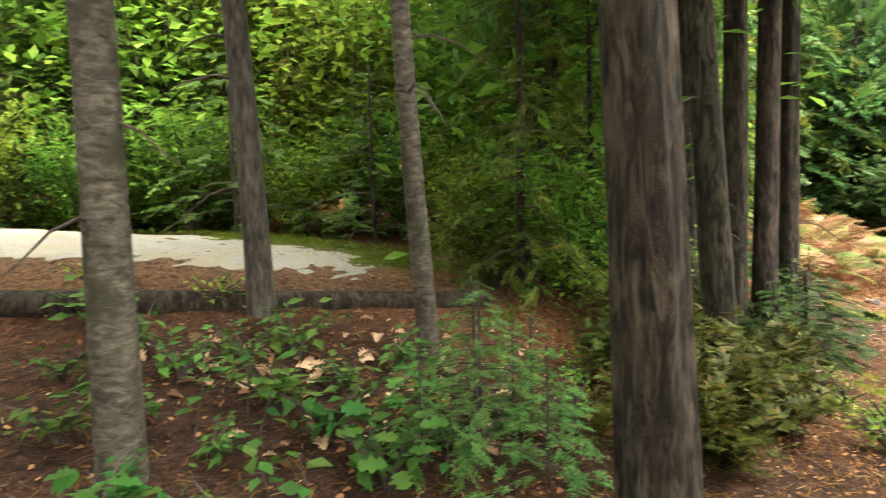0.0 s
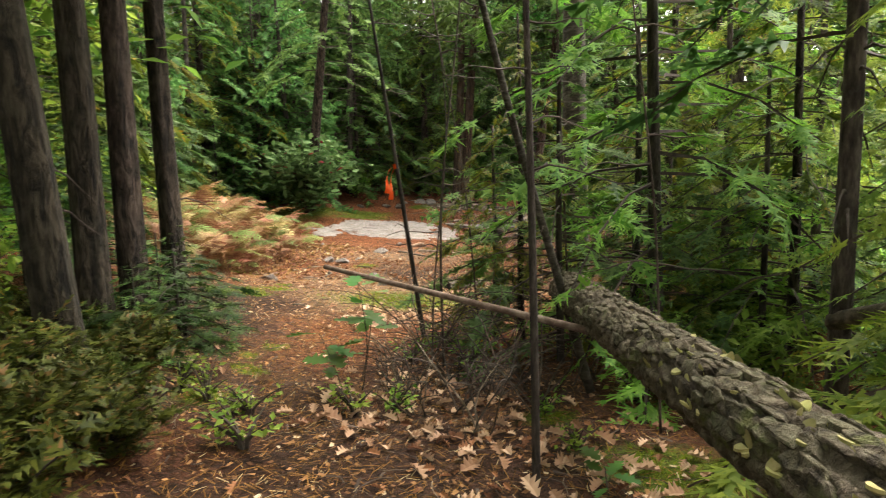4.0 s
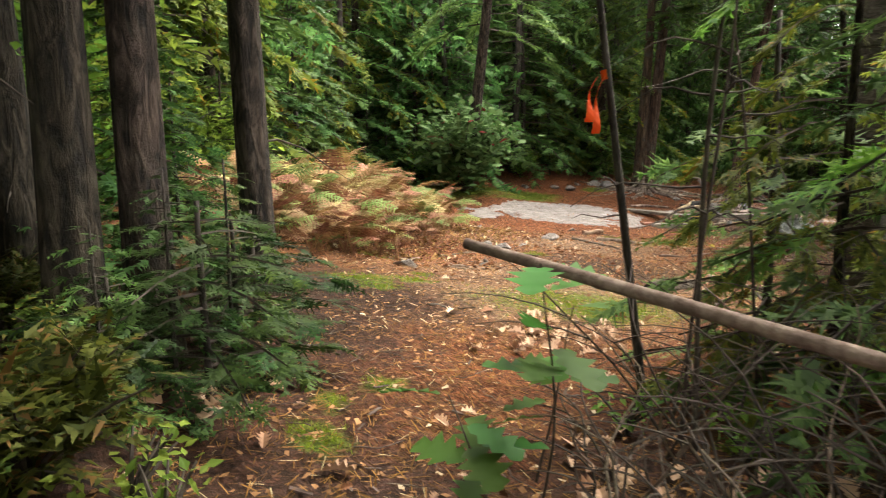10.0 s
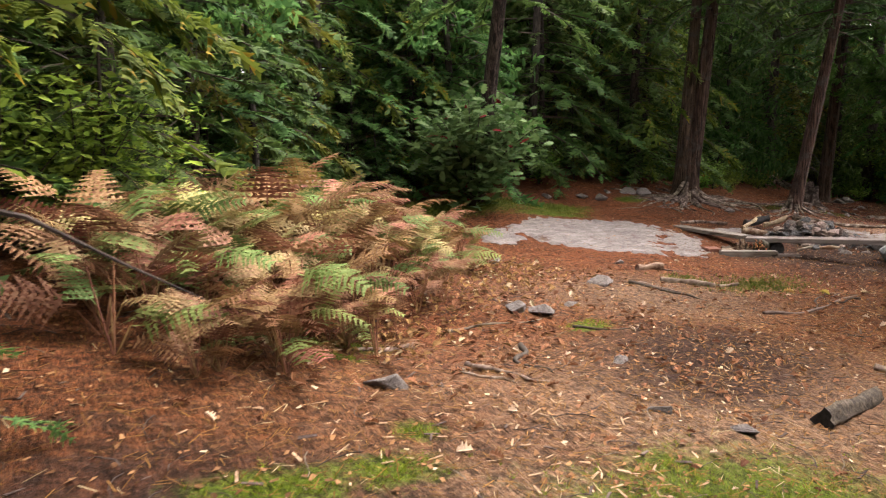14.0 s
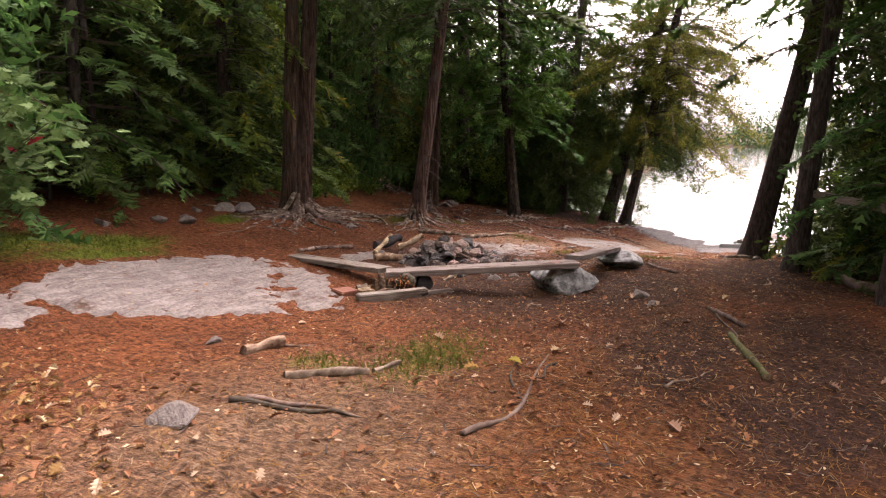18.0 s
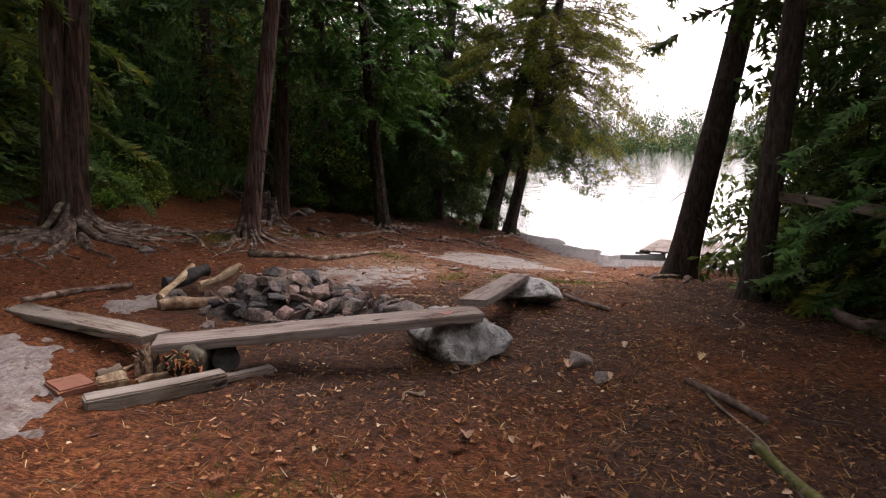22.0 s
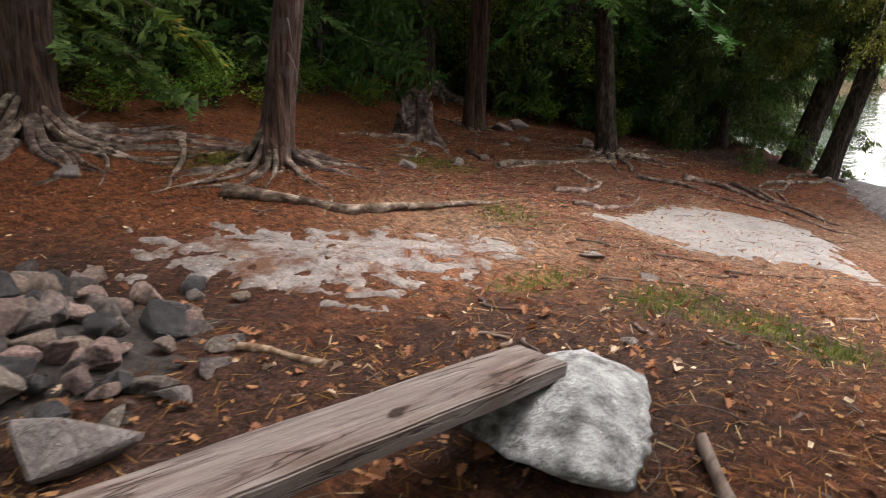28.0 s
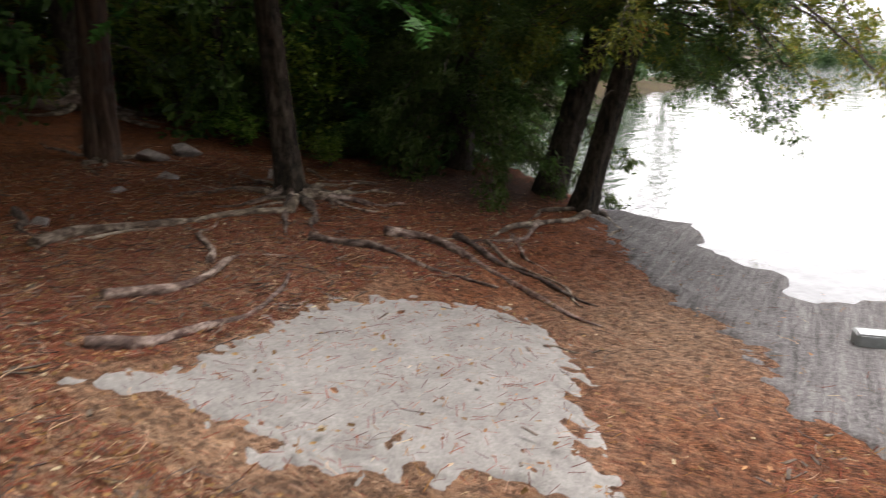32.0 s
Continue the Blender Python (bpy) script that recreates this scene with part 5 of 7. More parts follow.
# round the fire pit and along the shore
# Cedars with M_FIR leaves carry their crowns' shade in that darker colour.
A = bole("cedar_tree", 18.42, 17.62, 11, 0.175, M_RED, "old twin-stemmed cedar with sprawling grey roots", "cedar", lean=(0.075, -0.055), flare=1.25, ridge=0.13, seed=51, segs=44, rings=60, crown_from=4.2, reach=2.2, branches=80, per=30, size=0.24, upper=4.2, leaf=M_FIR, thick=True)
s = np.linspace(0, 1, 50)
part("trunk", tube(np.stack([-0.16 + 0.36 * s, 0.14 - 0.28 * s, -0.2 + 8.5 * s], -1), 0.17 * (1 - 0.6 * s) + 0.16 * np.exp(-s * 30), 34, ridge=0.12, ridges=6, seed=4), M_RED, A, smooth=True)
S1 = bole("spruce_tree", 27.8, 21.7, 12, 0.19, M_DARKBARK, "dark scaly-barked spruce with buttress roots", "spruce", flare=1.1, ridge=0.08, seed=52, crown_from=4.2, reach=2.0, branches=46, per=22, size=0.34, upper=3.8, template=FIR, leaf=M_FIR, stubs=26)
B = bole("cedar_tree", 19.95, 15.78, 10, 0.145, M_RED, "leaning cedar on a root mound behind the fire pit", "cedar", lean=(0.115, -0.105), flare=0.7, ridge=0.12, seed=53, segs=34, crown_from=4.0, reach=2.0, branches=70, per=30, size=0.24, upper=3.0, leaf=M_FIR)
C = bole("cedar_tree", 26.0, 18.6, 11, 0.19, M_RED, "slim red-barked cedar beside a grey stump", "cedar", lean=(0.035, -0.045), flare=0.3, ridge=0.12, seed=54, crown_from=3.6, reach=1.8, branches=54, per=28, size=0.24, upper=3.4, leaf=M_FIR)
E1 = bole("cedar_tree", 26.72, 16.17, 9, 0.16, M_CEDAR, "short-boled cedar with spreading surface roots", "cedar", lean=(-0.03, 0.06), flare=0.5, ridge=0.12, seed=55, crown_from=2.4, reach=2.1, branches=60, per=26, size=0.3, upper=3.6, template=FIR, leaf=M_PINE)
F1 = bole("cedar_tree", 30.1, 14.2, 13, 0.21, M_CEDAR, "cedar leaning out over the lake shore", "cedar", lean=(0.25, -0.2), flare=0.5, ridge=0.12, seed=56, crown_from=4.6, reach=2.4, branches=110, per=40, size=0.28, template=CLUMPED, leaf=M_CEDARLEAF, droop=0.3)
F2 = bole("cedar_tree", 29.45, 13.46, 13, 0.16, M_CEDAR, "second cedar leaning over the water", "cedar", lean=(0.12, -0.2), flare=0.6, ridge=0.12, seed=57, crown_from=4.6, reach=2.4, branches=110, per=40, size=0.28, template=CLUMPED, leaf=M_CEDARLEAF, droop=0.3)
F3 = bole("cedar_tree", 30.4, 15.9, 8, 0.24, M_DARKBARK, "dark shaded cedar with skirts of low foliage", "cedar", lean=(0.18, -0.05), flare=0.4, ridge=0.12, seed=58, crown_from=0.3, reach=2.3, branches=120, per=44, size=0.36, template=CLUMPED, leaf=M_FIR)
bole("cedar_tree", 31.6, 16.6, 9, 0.2, M_DARKBARK, "shaded cedar behind the shore trees", "cedar", lean=(0.2, -0.1), flare=0.3, seed=59, crown_from=0.6, reach=2.2, branches=90, per=36, size=0.34, template=CLUMPED, upper=3.0, leaf=M_FIR)
L1 = bole("pine_tree", 21.45, 9.32, 11, 0.21, M_DARKBARK, "dark trunk leaning at the landing", "tree", lean=(0.0, -0.177), flare=0.5, ridge=0.08, seed=60, crown_from=5.0, reach=2.0, branches=40, per=26, size=0.3, template=FIR, leaf=M_FIR, upper=3.4, thick=True)
bole("pine_tree", 19.1, 8.62, 11, 0.15, M_DARKBARK, "dark straight trunk at the edge of the landing", "tree", lean=(0.0, -0.06), flare=0.4, ridge=0.08, seed=61, crown_from=3.0, reach=1.6, branches=56, per=26, size=0.3, template=FIR, leaf=M_FIR, upper=3.2, thick=True)
bole("pine_tree", 17.0, 7.6, 11, 0.16, M_DARKBARK, "dark fir trunk beside the clearing", "tree", lean=(-0.01, -0.05), flare=0.3, ridge=0.08, seed=62, crown_from=1.2, reach=1.3, branches=64, per=26, size=0.28, template=FIR, leaf=M_FIR, upper=3.2, thick=True)
bole("birch_tree", 37.0, 20.4, 9, 0.14, M_GREYBARK, "pale trunk deep in the woods", "tree", lean=(0.06, 0.03), flare=0.1, ridge=0.02, seed=63)
bole("spruce_tree", 32.8, 20.6, 9, 0.10, M_GREYBARK, "slim pale-barked trunk in the dark woods", "tree", flare=0.1, ridge=0.03, seed=64)
bole("spruce_tree", 11.75, 17.2, 9, 0.15, M_CEDAR, "leaning grey trunk behind the round oak bush", "tree", lean=(0.0, -0.24), flare=0.2, ridge=0.1, seed=65, crown_from=3.6, reach=1.6, branches=40, per=24, size=0.3, template=FIR, leaf=M_HEMLOCK)
bole("pine_tree", 9.0, 6.3, 11, 0.19, M_GREYBARK, "stout grey pine trunk beyond the fallen log", "pine", flare=0.2, ridge=0.08, seed=66)
roots_of(A, [[(17.9, 17.4), (17.3, 17.1), (16.6, 16.95)], [(17.95, 17.3), (17.4, 16.9), (16.95, 16.55), (16.7, 16.6)], [(18.1, 17.2), (17.8, 16.8), (17.6, 16.45)], [(18.3, 17.2), (18.3, 16.7), (18.45, 16.3)],
             [(18.6, 17.4), (19.2, 17.2), (19.9, 17.15), (20.4, 17.0)], [(18.5, 17.3), (18.9, 16.9), (19.3, 16.9), (19.8, 16.6)], [(18.0, 17.5), (17.2, 17.5), (16.4, 17.6)], [(18.1, 17.35), (17.5, 17.2), (17.0, 17.3), (16.5, 17.2)], [(18.6, 17.6), (19.3, 17.6), (20.2, 17.5)]], 0.065, 70)
roots_of(B, [[(20.2, 16.0), (19.9, 16.05), (19.5, 16.0)], [(20.2, 16.1), (19.8, 16.4), (19.3, 16.7)], [(20.25, 16.0), (20.4, 15.6), (20.45, 15.3)], [(20.2, 16.0), (19.7, 15.8), (19.2, 15.8), (18.8, 15.9)], [(20.3, 16.0), (20.8, 15.8), (21.3, 15.6)], [(20.2, 15.95), (20.0, 15.6), (19.7, 15.4)]], 0.065, 80)
roots_of(E1, [[(26.53, 15.93), (26.03, 15.64), (25.54, 15.80), (25.05, 15.81), (24.36, 15.86), (23.57, 15.90)], [(26.53, 15.83), (26.02, 15.25), (25.57, 14.86)], [(26.73, 15.92), (27.31, 15.71), (27.80, 15.40)], [(26.43, 15.93), (25.73, 15.45), (25.32, 14.97)], [(26.73, 15.87), (27.01, 15.22), (27.40, 15.02)]], 0.06, 100)
roots_of(F2, [[(29.53, 13.29), (28.64, 13.41), (27.76, 13.73), (26.97, 13.74), (26.40, 14.35)], [(29.52, 13.19), (28.92, 12.81), (28.33, 12.78)], [(29.43, 13.39), (28.75, 13.80), (28.16, 13.72)]], 0.05, 110)
roots_of(A, star(18.25, 17.45, 13, 1.0, 2.6, 130, 0.3), 0.036, 131)
roots_of(B, star(19.95, 15.78, 8, 0.7, 1.6, 150, 0.15), 0.036, 151)
roots_of(E1, star(26.72, 16.17, 9, 0.6, 1.5, 170, 0.15), 0.05, 171)
roots_of(S1, [[(27.64, 21.33), (27.20, 21.34), (26.81, 21.50), (26.42, 21.75)]], 0.13, 195, M_DEADWOOD, 0.9)
roots_of(S1, star(27.8, 21.7, 7, 0.8, 1.6, 196, 0.2), 0.1, 197)
roots_of(C, star(26.0, 18.6, 7, 0.5, 1.2, 180, 0.12), 0.045, 181)
roots_of(L1, [[(21.2, 9.35), (20.9, 9.7), (20.5, 9.8)], [(21.4, 9.4), (21.6, 9.8), (22.0, 10.0)], [(21.1, 9.2), (20.7, 9.3), (20.2, 9.3)]], 0.06, 115)

buttress(A, 18.35, 17.55, [(170, 1.9), (186, 1.7), (200, 2.1), (214, 1.5), (228, 1.9), (244, 1.2), (262, 1.5), (284, 1.3), (305, 1.6), (326, 1.7), (344, 2.0), (360, 1.6)], 0.048, 0.36, 0.3, 400)
buttress(B, 19.95, 15.8, [(175, 1.0), (200, 0.9), (225, 0.8), (250, 0.7), (280, 0.8), (310, 0.7), (345, 0.9), (20, 0.8)], 0.036, 0.24, 0.2, 420)
buttress(S1, 27.8, 21.7, [(195, 2.6), (222, 1.4), (255, 1.2), (290, 1.3), (325, 1.5)], 0.11, 0.6, 0.32, 440)
buttress(E1, 26.72, 16.17, [(180, 1.2), (215, 1.0), (250, 0.9), (290, 1.1), (330, 1.2)], 0.045, 0.15, 0.2, 460)
boughs(F1, 2.6, 6.2, 26, 3.3, -70, 80, 18, 0.21, CLUMPED, M_CEDARLEAF, 500, lean=(0.25, -0.2))
boughs(F2, 2.5, 6.0, 26, 3.2, -95, 85, 18, 0.21, CLUMPED, M_CEDARLEAF, 510, lean=(0.12, -0.2))
boughs(F1, 2.4, 6.0, 20, 2.4, 160, 70, 24, 0.26, CLUMPED, M_CEDARLEAF, 520, lean=(0.25, -0.2))
boughs(F3, 0.9, 5.0, 26, 2.2, 200, 110, 26, 0.30, CLUMPED, M_FIR, 530, lean=(0.18, -0.05))
# Darker fir colour on these cedar boughs paints their shaded side.
boughs(F2, 1.9, 3.8, 14, 2.0, -50, 90, 26, 0.24, CLUMPED, M_FIR, 550, lean=(0.12, -0.2))
boughs(F1, 1.8, 4.5, 18, 1.9, 200, 150, 26, 0.26, CLUMPED, M_FIR, 560, lean=(0.25, -0.2))
boughs(E1, 2.7, 4.6, 14, 2.2, -110, 120, 20, 0.34, FIR, M_PINE, 540, lean=(-0.03, 0.06), droop=0.35, hang=0.15)
for k, (q, x, y, sc) in enumerate([(1, 19.5, 18.5, 0.75), (1, 20.3, 18.7, 0.8), (0, 21.0, 18.9, 0.75), (1, 21.9, 19.0, 0.8), (0, 22.8, 19.6, 0.7), (1, 30.6, 17.4, 0.9), (0, 31.8, 18.4, 0.9), (0, 17.3, 19.2, 0.7), (0, 21.2, 19.9, 0.9), (0, 23.8, 20.3, 0.8), (1, 25.2, 20.6, 0.9), (0, 28.9, 19.6, 0.7), (0, 29.8, 18.5, 0.7), (1, 24.4, 19.8, 0.8)]):
    place(shrubs[q], x, y, 71 * k, sc)

# ---- benches and fire pit ----
def plank(a, b, w, th, seed, label):
    """A worn seat plank between the middles of its ends, on top; its corners are chipped and its ends splintered."""
    a, b = Vector(a), Vector(b)
    d = b - a
    V, F = box(d.length, w, th, 0.007, 0.006, 40, seed)
    V[:, 2] -= th
    L = d.length / 2
    for k, v in enumerate(V):
        v[1] += 0.012 * noise.noise(Vector((v[0] * 2.3, seed, 0.4 if v[1] > 0 else 5.1)))
        end = abs(v[0]) - (L - 0.09)
        if end > 0:
            bite = 0.05 * abs(noise.noise(Vector((seed * 3.1 + v[0], v[1] * 16, v[2] * 30)))) + 0.03 * abs(noise.noise(Vector((seed, v[1] * 5, 2.0))))
            v[0] -= math.copysign(bite * end / 0.09, v[0])
            v[2] -= 0.16 * bite if v[2] > -th / 2 else 0
    turn = Matrix((d.normalized(), Vector((0, 0, 1)).cross(d).normalized(), d.cross(Vector((0, 0, 1)).cross(d)).normalized())).transposed().to_4x4()
    return solid("bench_plank", (V, F), M_PLANK, label, "bench", "bench planks", at=Matrix.Translation((a + b) / 2) @ turn)


seat = plank((14.68, 13.34, -0.605), (15.86, 11.14, -0.525), 0.31, 0.07, 1, "weathered grey plank bench seat across a boulder")
th = np.linspace(0, 6.283, 18, endpoint=False)
blot = np.stack([(0.055 + 0.010 * np.sin(3 * th) + 0.010 * np.sin(7 * th)) * np.cos(th), (0.05 + 0.010 * np.cos(4 * th)) * np.sin(th), 0 * th], -1)
patch = part("paint_patch", (np.concatenate([blot + (0, 0, 0.002), blot - (0, 0, 0.01)]), [list(range(18))] + [[k, k + 18, (k + 1) % 18 + 18, (k + 1) % 18] for k in range(18)]), M_REDPAINT, seat, "faded red paint patch")
patch.location = seat.matrix_basis.inverted() @ Vector((15.690, 11.384, -0.53))
patch.location.z = 0.002
plank((15.92, 11.23, -0.47), (18.28, 11.24, -0.70), 0.25, 0.065, 2, "weathered grey plank seat sloping onto a lichened boulder")
plank((14.83, 13.4, -0.60), (15.55, 15.8, -0.66), 0.26, 0.065, 3, "weathered grey plank seat on sawn log stubs")


def set_boulder(x, y, size, seed, turn, top, label):
    V, F = boulder(seed, size)
    V[:, 2] *= (top - ground_z(x, y) + 0.06) / V[:, 2].max()
    solid("boulder", (V, F), M_BOULDER, label, "boulder", at=pose(x, y, ground_z(x, y) - 0.06, 0, 0, turn), smooth=True)


set_boulder(15.98, 11.38, (1.0, 0.78, 0.5), 3, 78, -0.545, "grey lichened boulder holding up a plank bench")
set_boulder(18.24, 11.12, (0.92, 0.86, 0.4), 5, 70, -0.74, "pale rounded boulder under the end of a plank bench")
def heap(x, y):
    """Height of the fire ring's heap of stones and ash above the ground."""
    return 0.34 * np.exp(-((x - 16.62) / 0.42) ** 2 - ((y - 13.45) / 0.48) ** 2) + 0.15 * np.exp(-((x - 17.05) / 0.5) ** 2 - ((y - 13.05) / 0.45) ** 2)


gx, gy = np.meshgrid(np.linspace(15.5, 18.2, 60), np.linspace(12.2, 14.7, 60), indexing="ij")
gz = height(gx, gy) + heap(gx, gy) * 0.8 - 0.03 + 0.02 * np.sin(17 * gx) * np.sin(19 * gy)
ii, jj = np.meshgrid(np.arange(59), np.arange(59), indexing="ij")
solid("ash_mound", (np.stack([gx, gy, gz], -1).reshape(-1, 3), np.stack([ii * 60 + jj, (ii + 1) * 60 + jj, (ii + 1) * 60 + jj + 1, ii * 60 + jj + 1], -1).reshape(-1, 4)), M_ASH, "black ash and soil heaped in the fire ring", "ash", smooth=True)
SHAPES = [(1.2, 0.92, 0.66), (1.3, 0.8, 0.45), (1.0, 0.95, 0.8)]
stone_meshes = [mesh_data("fire_pit_stone", *broken_stone(200 + k, SHAPES[k % 3], 11 + k % 5, 0.03), (M_STONE, M_TANSTONE, M_TANSTONE, M_SOOT, M_STONE)[k % 5]) for k in range(30)]
r = np.random.default_rng(77)
for k in range(205):
    if k < 150:
        x, y = 16.78 + r.normal() * 0.38, 13.35 + r.normal() * 0.36
    else:
        a, rad = r.uniform(0, 6.283), r.uniform(0.6, 1.15)
        x, y = 17.0 + rad * math.cos(a), 13.3 + 0.85 * rad * math.sin(a)
    s = r.uniform(0.11, 0.25) if k % 16 else r.uniform(0.27, 0.36)
    ob = new("fire_pit_stone", stone_meshes[r.integers(30)])
    z = ground_z(x, y) + float(heap(x, y)) * r.uniform(0.75, 1.0) - 0.2 * s
    ob.matrix_basis = pose(x, y, z, r.normal() * 20, r.normal() * 20, r.uniform(0, 360)) @ Matrix.Diagonal((s, s, s, 1))
    tagged(ob, "broken grey soot-darkened stone of the fire ring", "stone", "fire pit stones")


# ---- the fallen log, pole and flagged stem beside the path ----
LOG_A, LOG_B = np.array((5.6, 4.01, 0.225)), np.array((1.45, 0.035, 0.74))


def furrowed(P, R, segs=84):
    """A trunk whose bark is split into long raised plates by deep furrows."""
    V, F = tube(P, R, segs)
    n = len(P)
    length = np.linalg.norm(P[-1] - P[0])
    for i in range(n):
        c, u = P[i], length * i / (n - 1)
        for j in range(segs):
            a = 2 * math.pi * j / segs
            q = Vector((u * 7.5, 2.6 * math.cos(a), 2.6 * math.sin(a))) + noise.noise_vector(Vector((u * 6, 2 * math.cos(a), 2 * math.sin(a)))) * 0.5
            d = noise.voronoi(q)[0]
            edge = min(1.0, (d[1] - d[0]) * 3.2)
            k = 1 + 0.16 * (edge - 0.7) + 0.05 * noise.noise(Vector((u * 22, 5 * math.cos(a), 5 * math.sin(a))))
            V[i * segs + j] = c + (V[i * segs + j] - c) * k
    return V, F


def fallen_log():
    a, b = LOG_A, LOG_B
    ob = thing("fallen_log", "fallen dead trunk with plated bark and shelf fungus", "log")
    s = np.linspace(0, 1, 330)
    P = a + (b - a) * s[:, None]
    part("trunk", furrowed(P, 0.15 - 0.035 * s), M_LOGBARK, ob, smooth=True)
    return ob


fallen_log()


def pole(name, a, b, r0, r1, mat, label, category="stick", n=10, segs=10, bend=0.0):
    s = np.linspace(0, 1, n)
    P = np.array(a) + (np.array(b) - np.array(a)) * s[:, None]
    P[:, 2] += bend * np.sin(np.pi * s)
    return solid(name, tube(P, r0 + (r1 - r0) * s, segs, ridge=0.06, ridges=2, seed=len(label)), mat, label, category, smooth=True)


pole("fallen_pole", (3.73, 4.75, 0.59), (4.40, 3.0, 0.28), 0.017, 0.025, M_DEADWOOD, "bare grey pole propped across the brush", "pole")


def stem(name, a, b, r0, r1, mat, label, seed, twigs=14, crook=0.05):
    """A thin standing stem, a little crooked, with short bare twigs."""
    r = np.random.default_rng(seed)
    ob = thing(name, label, "sapling")
    s = np.linspace(0, 1, 20)
    P = np.array(a) + (np.array(b) - np.array(a)) * s[:, None]
    P[:, 0] += crook * np.sin(5 * s + seed) * s
    P[:, 1] += crook * np.sin(4 * s + 2 * seed) * s
    part("stem", tube(P, r0 + (r1 - r0) * s, 9, ridge=0.08, ridges=2, seed=seed), mat, ob, smooth=True)
    for k in range(twigs):
        i, az, L = r.integers(5, 19), r.uniform(0, 6.28), r.uniform(0.12, 0.6)
        t = np.linspace(0, 1, 6)
        part("twig", tube(P[i] + np.stack([L * t * math.cos(az), L * t * math.sin(az), 0.25 * L * t - 0.35 * L * t**2 + 0.02 * np.sin(7 * t + k)], -1), 0.006 * (1 - 0.8 * t), 4, cap=False), M_TWIG, ob)
    return ob


stem("bare_sapling", (5.47, 5.62, -0.55), (5.02, 5.85, 3.4), 0.026, 0.012, M_DARKBARK, "thin bare stem tied with orange tape", 1, crook=0.02)
stem("bare_sapling", (3.46, 2.66, -0.35), (3.73, 2.92, 4.0), 0.021, 0.012, M_DARKBARK, "thin dark dead stem by the path", 2, 20, 0.02)
stem("leaning_stem", (5.12, 3.46, -0.4), (4.66, 4.38, 3.4), 0.036, 0.022, M_GREYBARK, "leaning pale-barked dead stem", 3, 12, 0.03)


# ---- ferns, the oak bush, low evergreens ----
def fern(seed, mat, label, n=7, size=0.62):
    r = np.random.default_rng(seed)
    ob = thing("bracken_fern", label, "fern", "bracken patch")
    for k in range(n):
        a = r.uniform(0, 6.28)
        d = np.array([[math.cos(a), math.sin(a), r.uniform(0.3, 1.3)]])
        X, Y, Z = axes_for(d, np.array([0, 0, 1.0]), 0.35, r)
        s = np.linspace(0, 1, 5)
        h = r.uniform(0.15, 0.6)
        base = np.array([0.12 * math.cos(a), 0.12 * math.sin(a), h])
        V, F = spread(FROND, base[None], X, Y, Z, size * r.uniform(0.7, 1.1))
        out = np.linalg.norm(V[:, :2] - base[:2], axis=1)
        V[:, 2] -= 0.9 * out**2
        frond = part("frond", (V, F), mat, ob)
        part("stalk", tube(np.stack([base[0] * s, base[1] * s, h * s - 0.03], -1), 0.006 - 0.002 * s, 4, cap=False), M_FERN_BROWN, frond)
    return ob


ferns = [fern(1, M_FERN_TAN, "yellowing bracken fern at the clearing's edge"), fern(2, M_FERN_TAN, "pale tan dying bracken fern"), fern(3, M_FERN_BROWN, "withered brown drooping bracken fern"), fern(4, M_FERN_BROWN, "dead red-brown curled bracken fern"), fern(5, M_FERN_GREEN, "yellow-green arching bracken fern")]
PATCH = [(4.6, 9.9), (6.0, 10.9), (7.7, 12.2), (9.0, 14.2), (8.4, 15.6), (6.4, 14.6), (4.6, 12.2)]
spots, rr = scatter(95, (4, 9, 10, 16), lambda x, y: inside_distance(np.array([x]), np.array([y]), PATCH)[0] > 0, 0.28, 31, [])
for k, (x, y) in enumerate(spots):
    q = ferns[k if k < 5 else rr.choice(5, p=[0.2, 0.16, 0.18, 0.2, 0.26])]
    (put if k < 5 else place)(q, x, y, rr.uniform(0, 360), rr.uniform(0.85, 1.05) if inside_distance(np.array([x]), np.array([y]), PATCH)[0] < 0.45 else rr.uniform(1.1, 1.45))

# low withered ferns and single green ones along the front of the patch
for k in range(30):
    u = rr.uniform(0, 4.99)
    i = int(u)
    edge_pts = [(4.6, 9.6), (5.6, 10.2), (6.5, 10.9), (7.6, 11.7), (8.4, 12.8), (9.0, 13.8)]
    x = edge_pts[i][0] * (1 - u + i) + edge_pts[i + 1][0] * (u - i) + rr.normal() * 0.15
    y = edge_pts[i][1] * (1 - u + i) + edge_pts[i + 1][1] * (u - i) + rr.normal() * 0.15
    place(ferns[(2, 3, 2, 4, 3)[k % 5]], x, y, rr.uniform(0, 360), rr.uniform(0.45, 0.75) if k % 5 != 3 else rr.uniform(0.8, 1.0))

oak = leafy_shrub("oak_bush", 41, 2.0, 1.05, 34, 3000, 0.16, OAK, M_OAKLEAF, "round dark-green oak bush at the clearing's edge", "bush")
put(oak, 11.45, 16.85, 0, 1.28)
yew = leafy_shrub("low_evergreen", 42, 0.75, 0.6, 14, 520, 0.17, FIR, M_YEW, "low yellow-green evergreen shrub beside the path", "shrub", "low evergreens", up=0.7)
YEWS = [(1.6, 3.95), (1.9, 4.4), (1.35, 4.3), (1.45, 3.5), (2.2, 4.9), (1.1, 3.8), (2.5, 5.2), (1.75, 5.0), (2.7, 6.2), (2.05, 4.1), (1.2, 4.8), (1.5, 5.6), (2.4, 6.8)]
for k, (x, y) in enumerate(YEWS):
    (place if k else put)(yew, x, y, 67 * k, 0.75 + 0.12 * (k % 4))
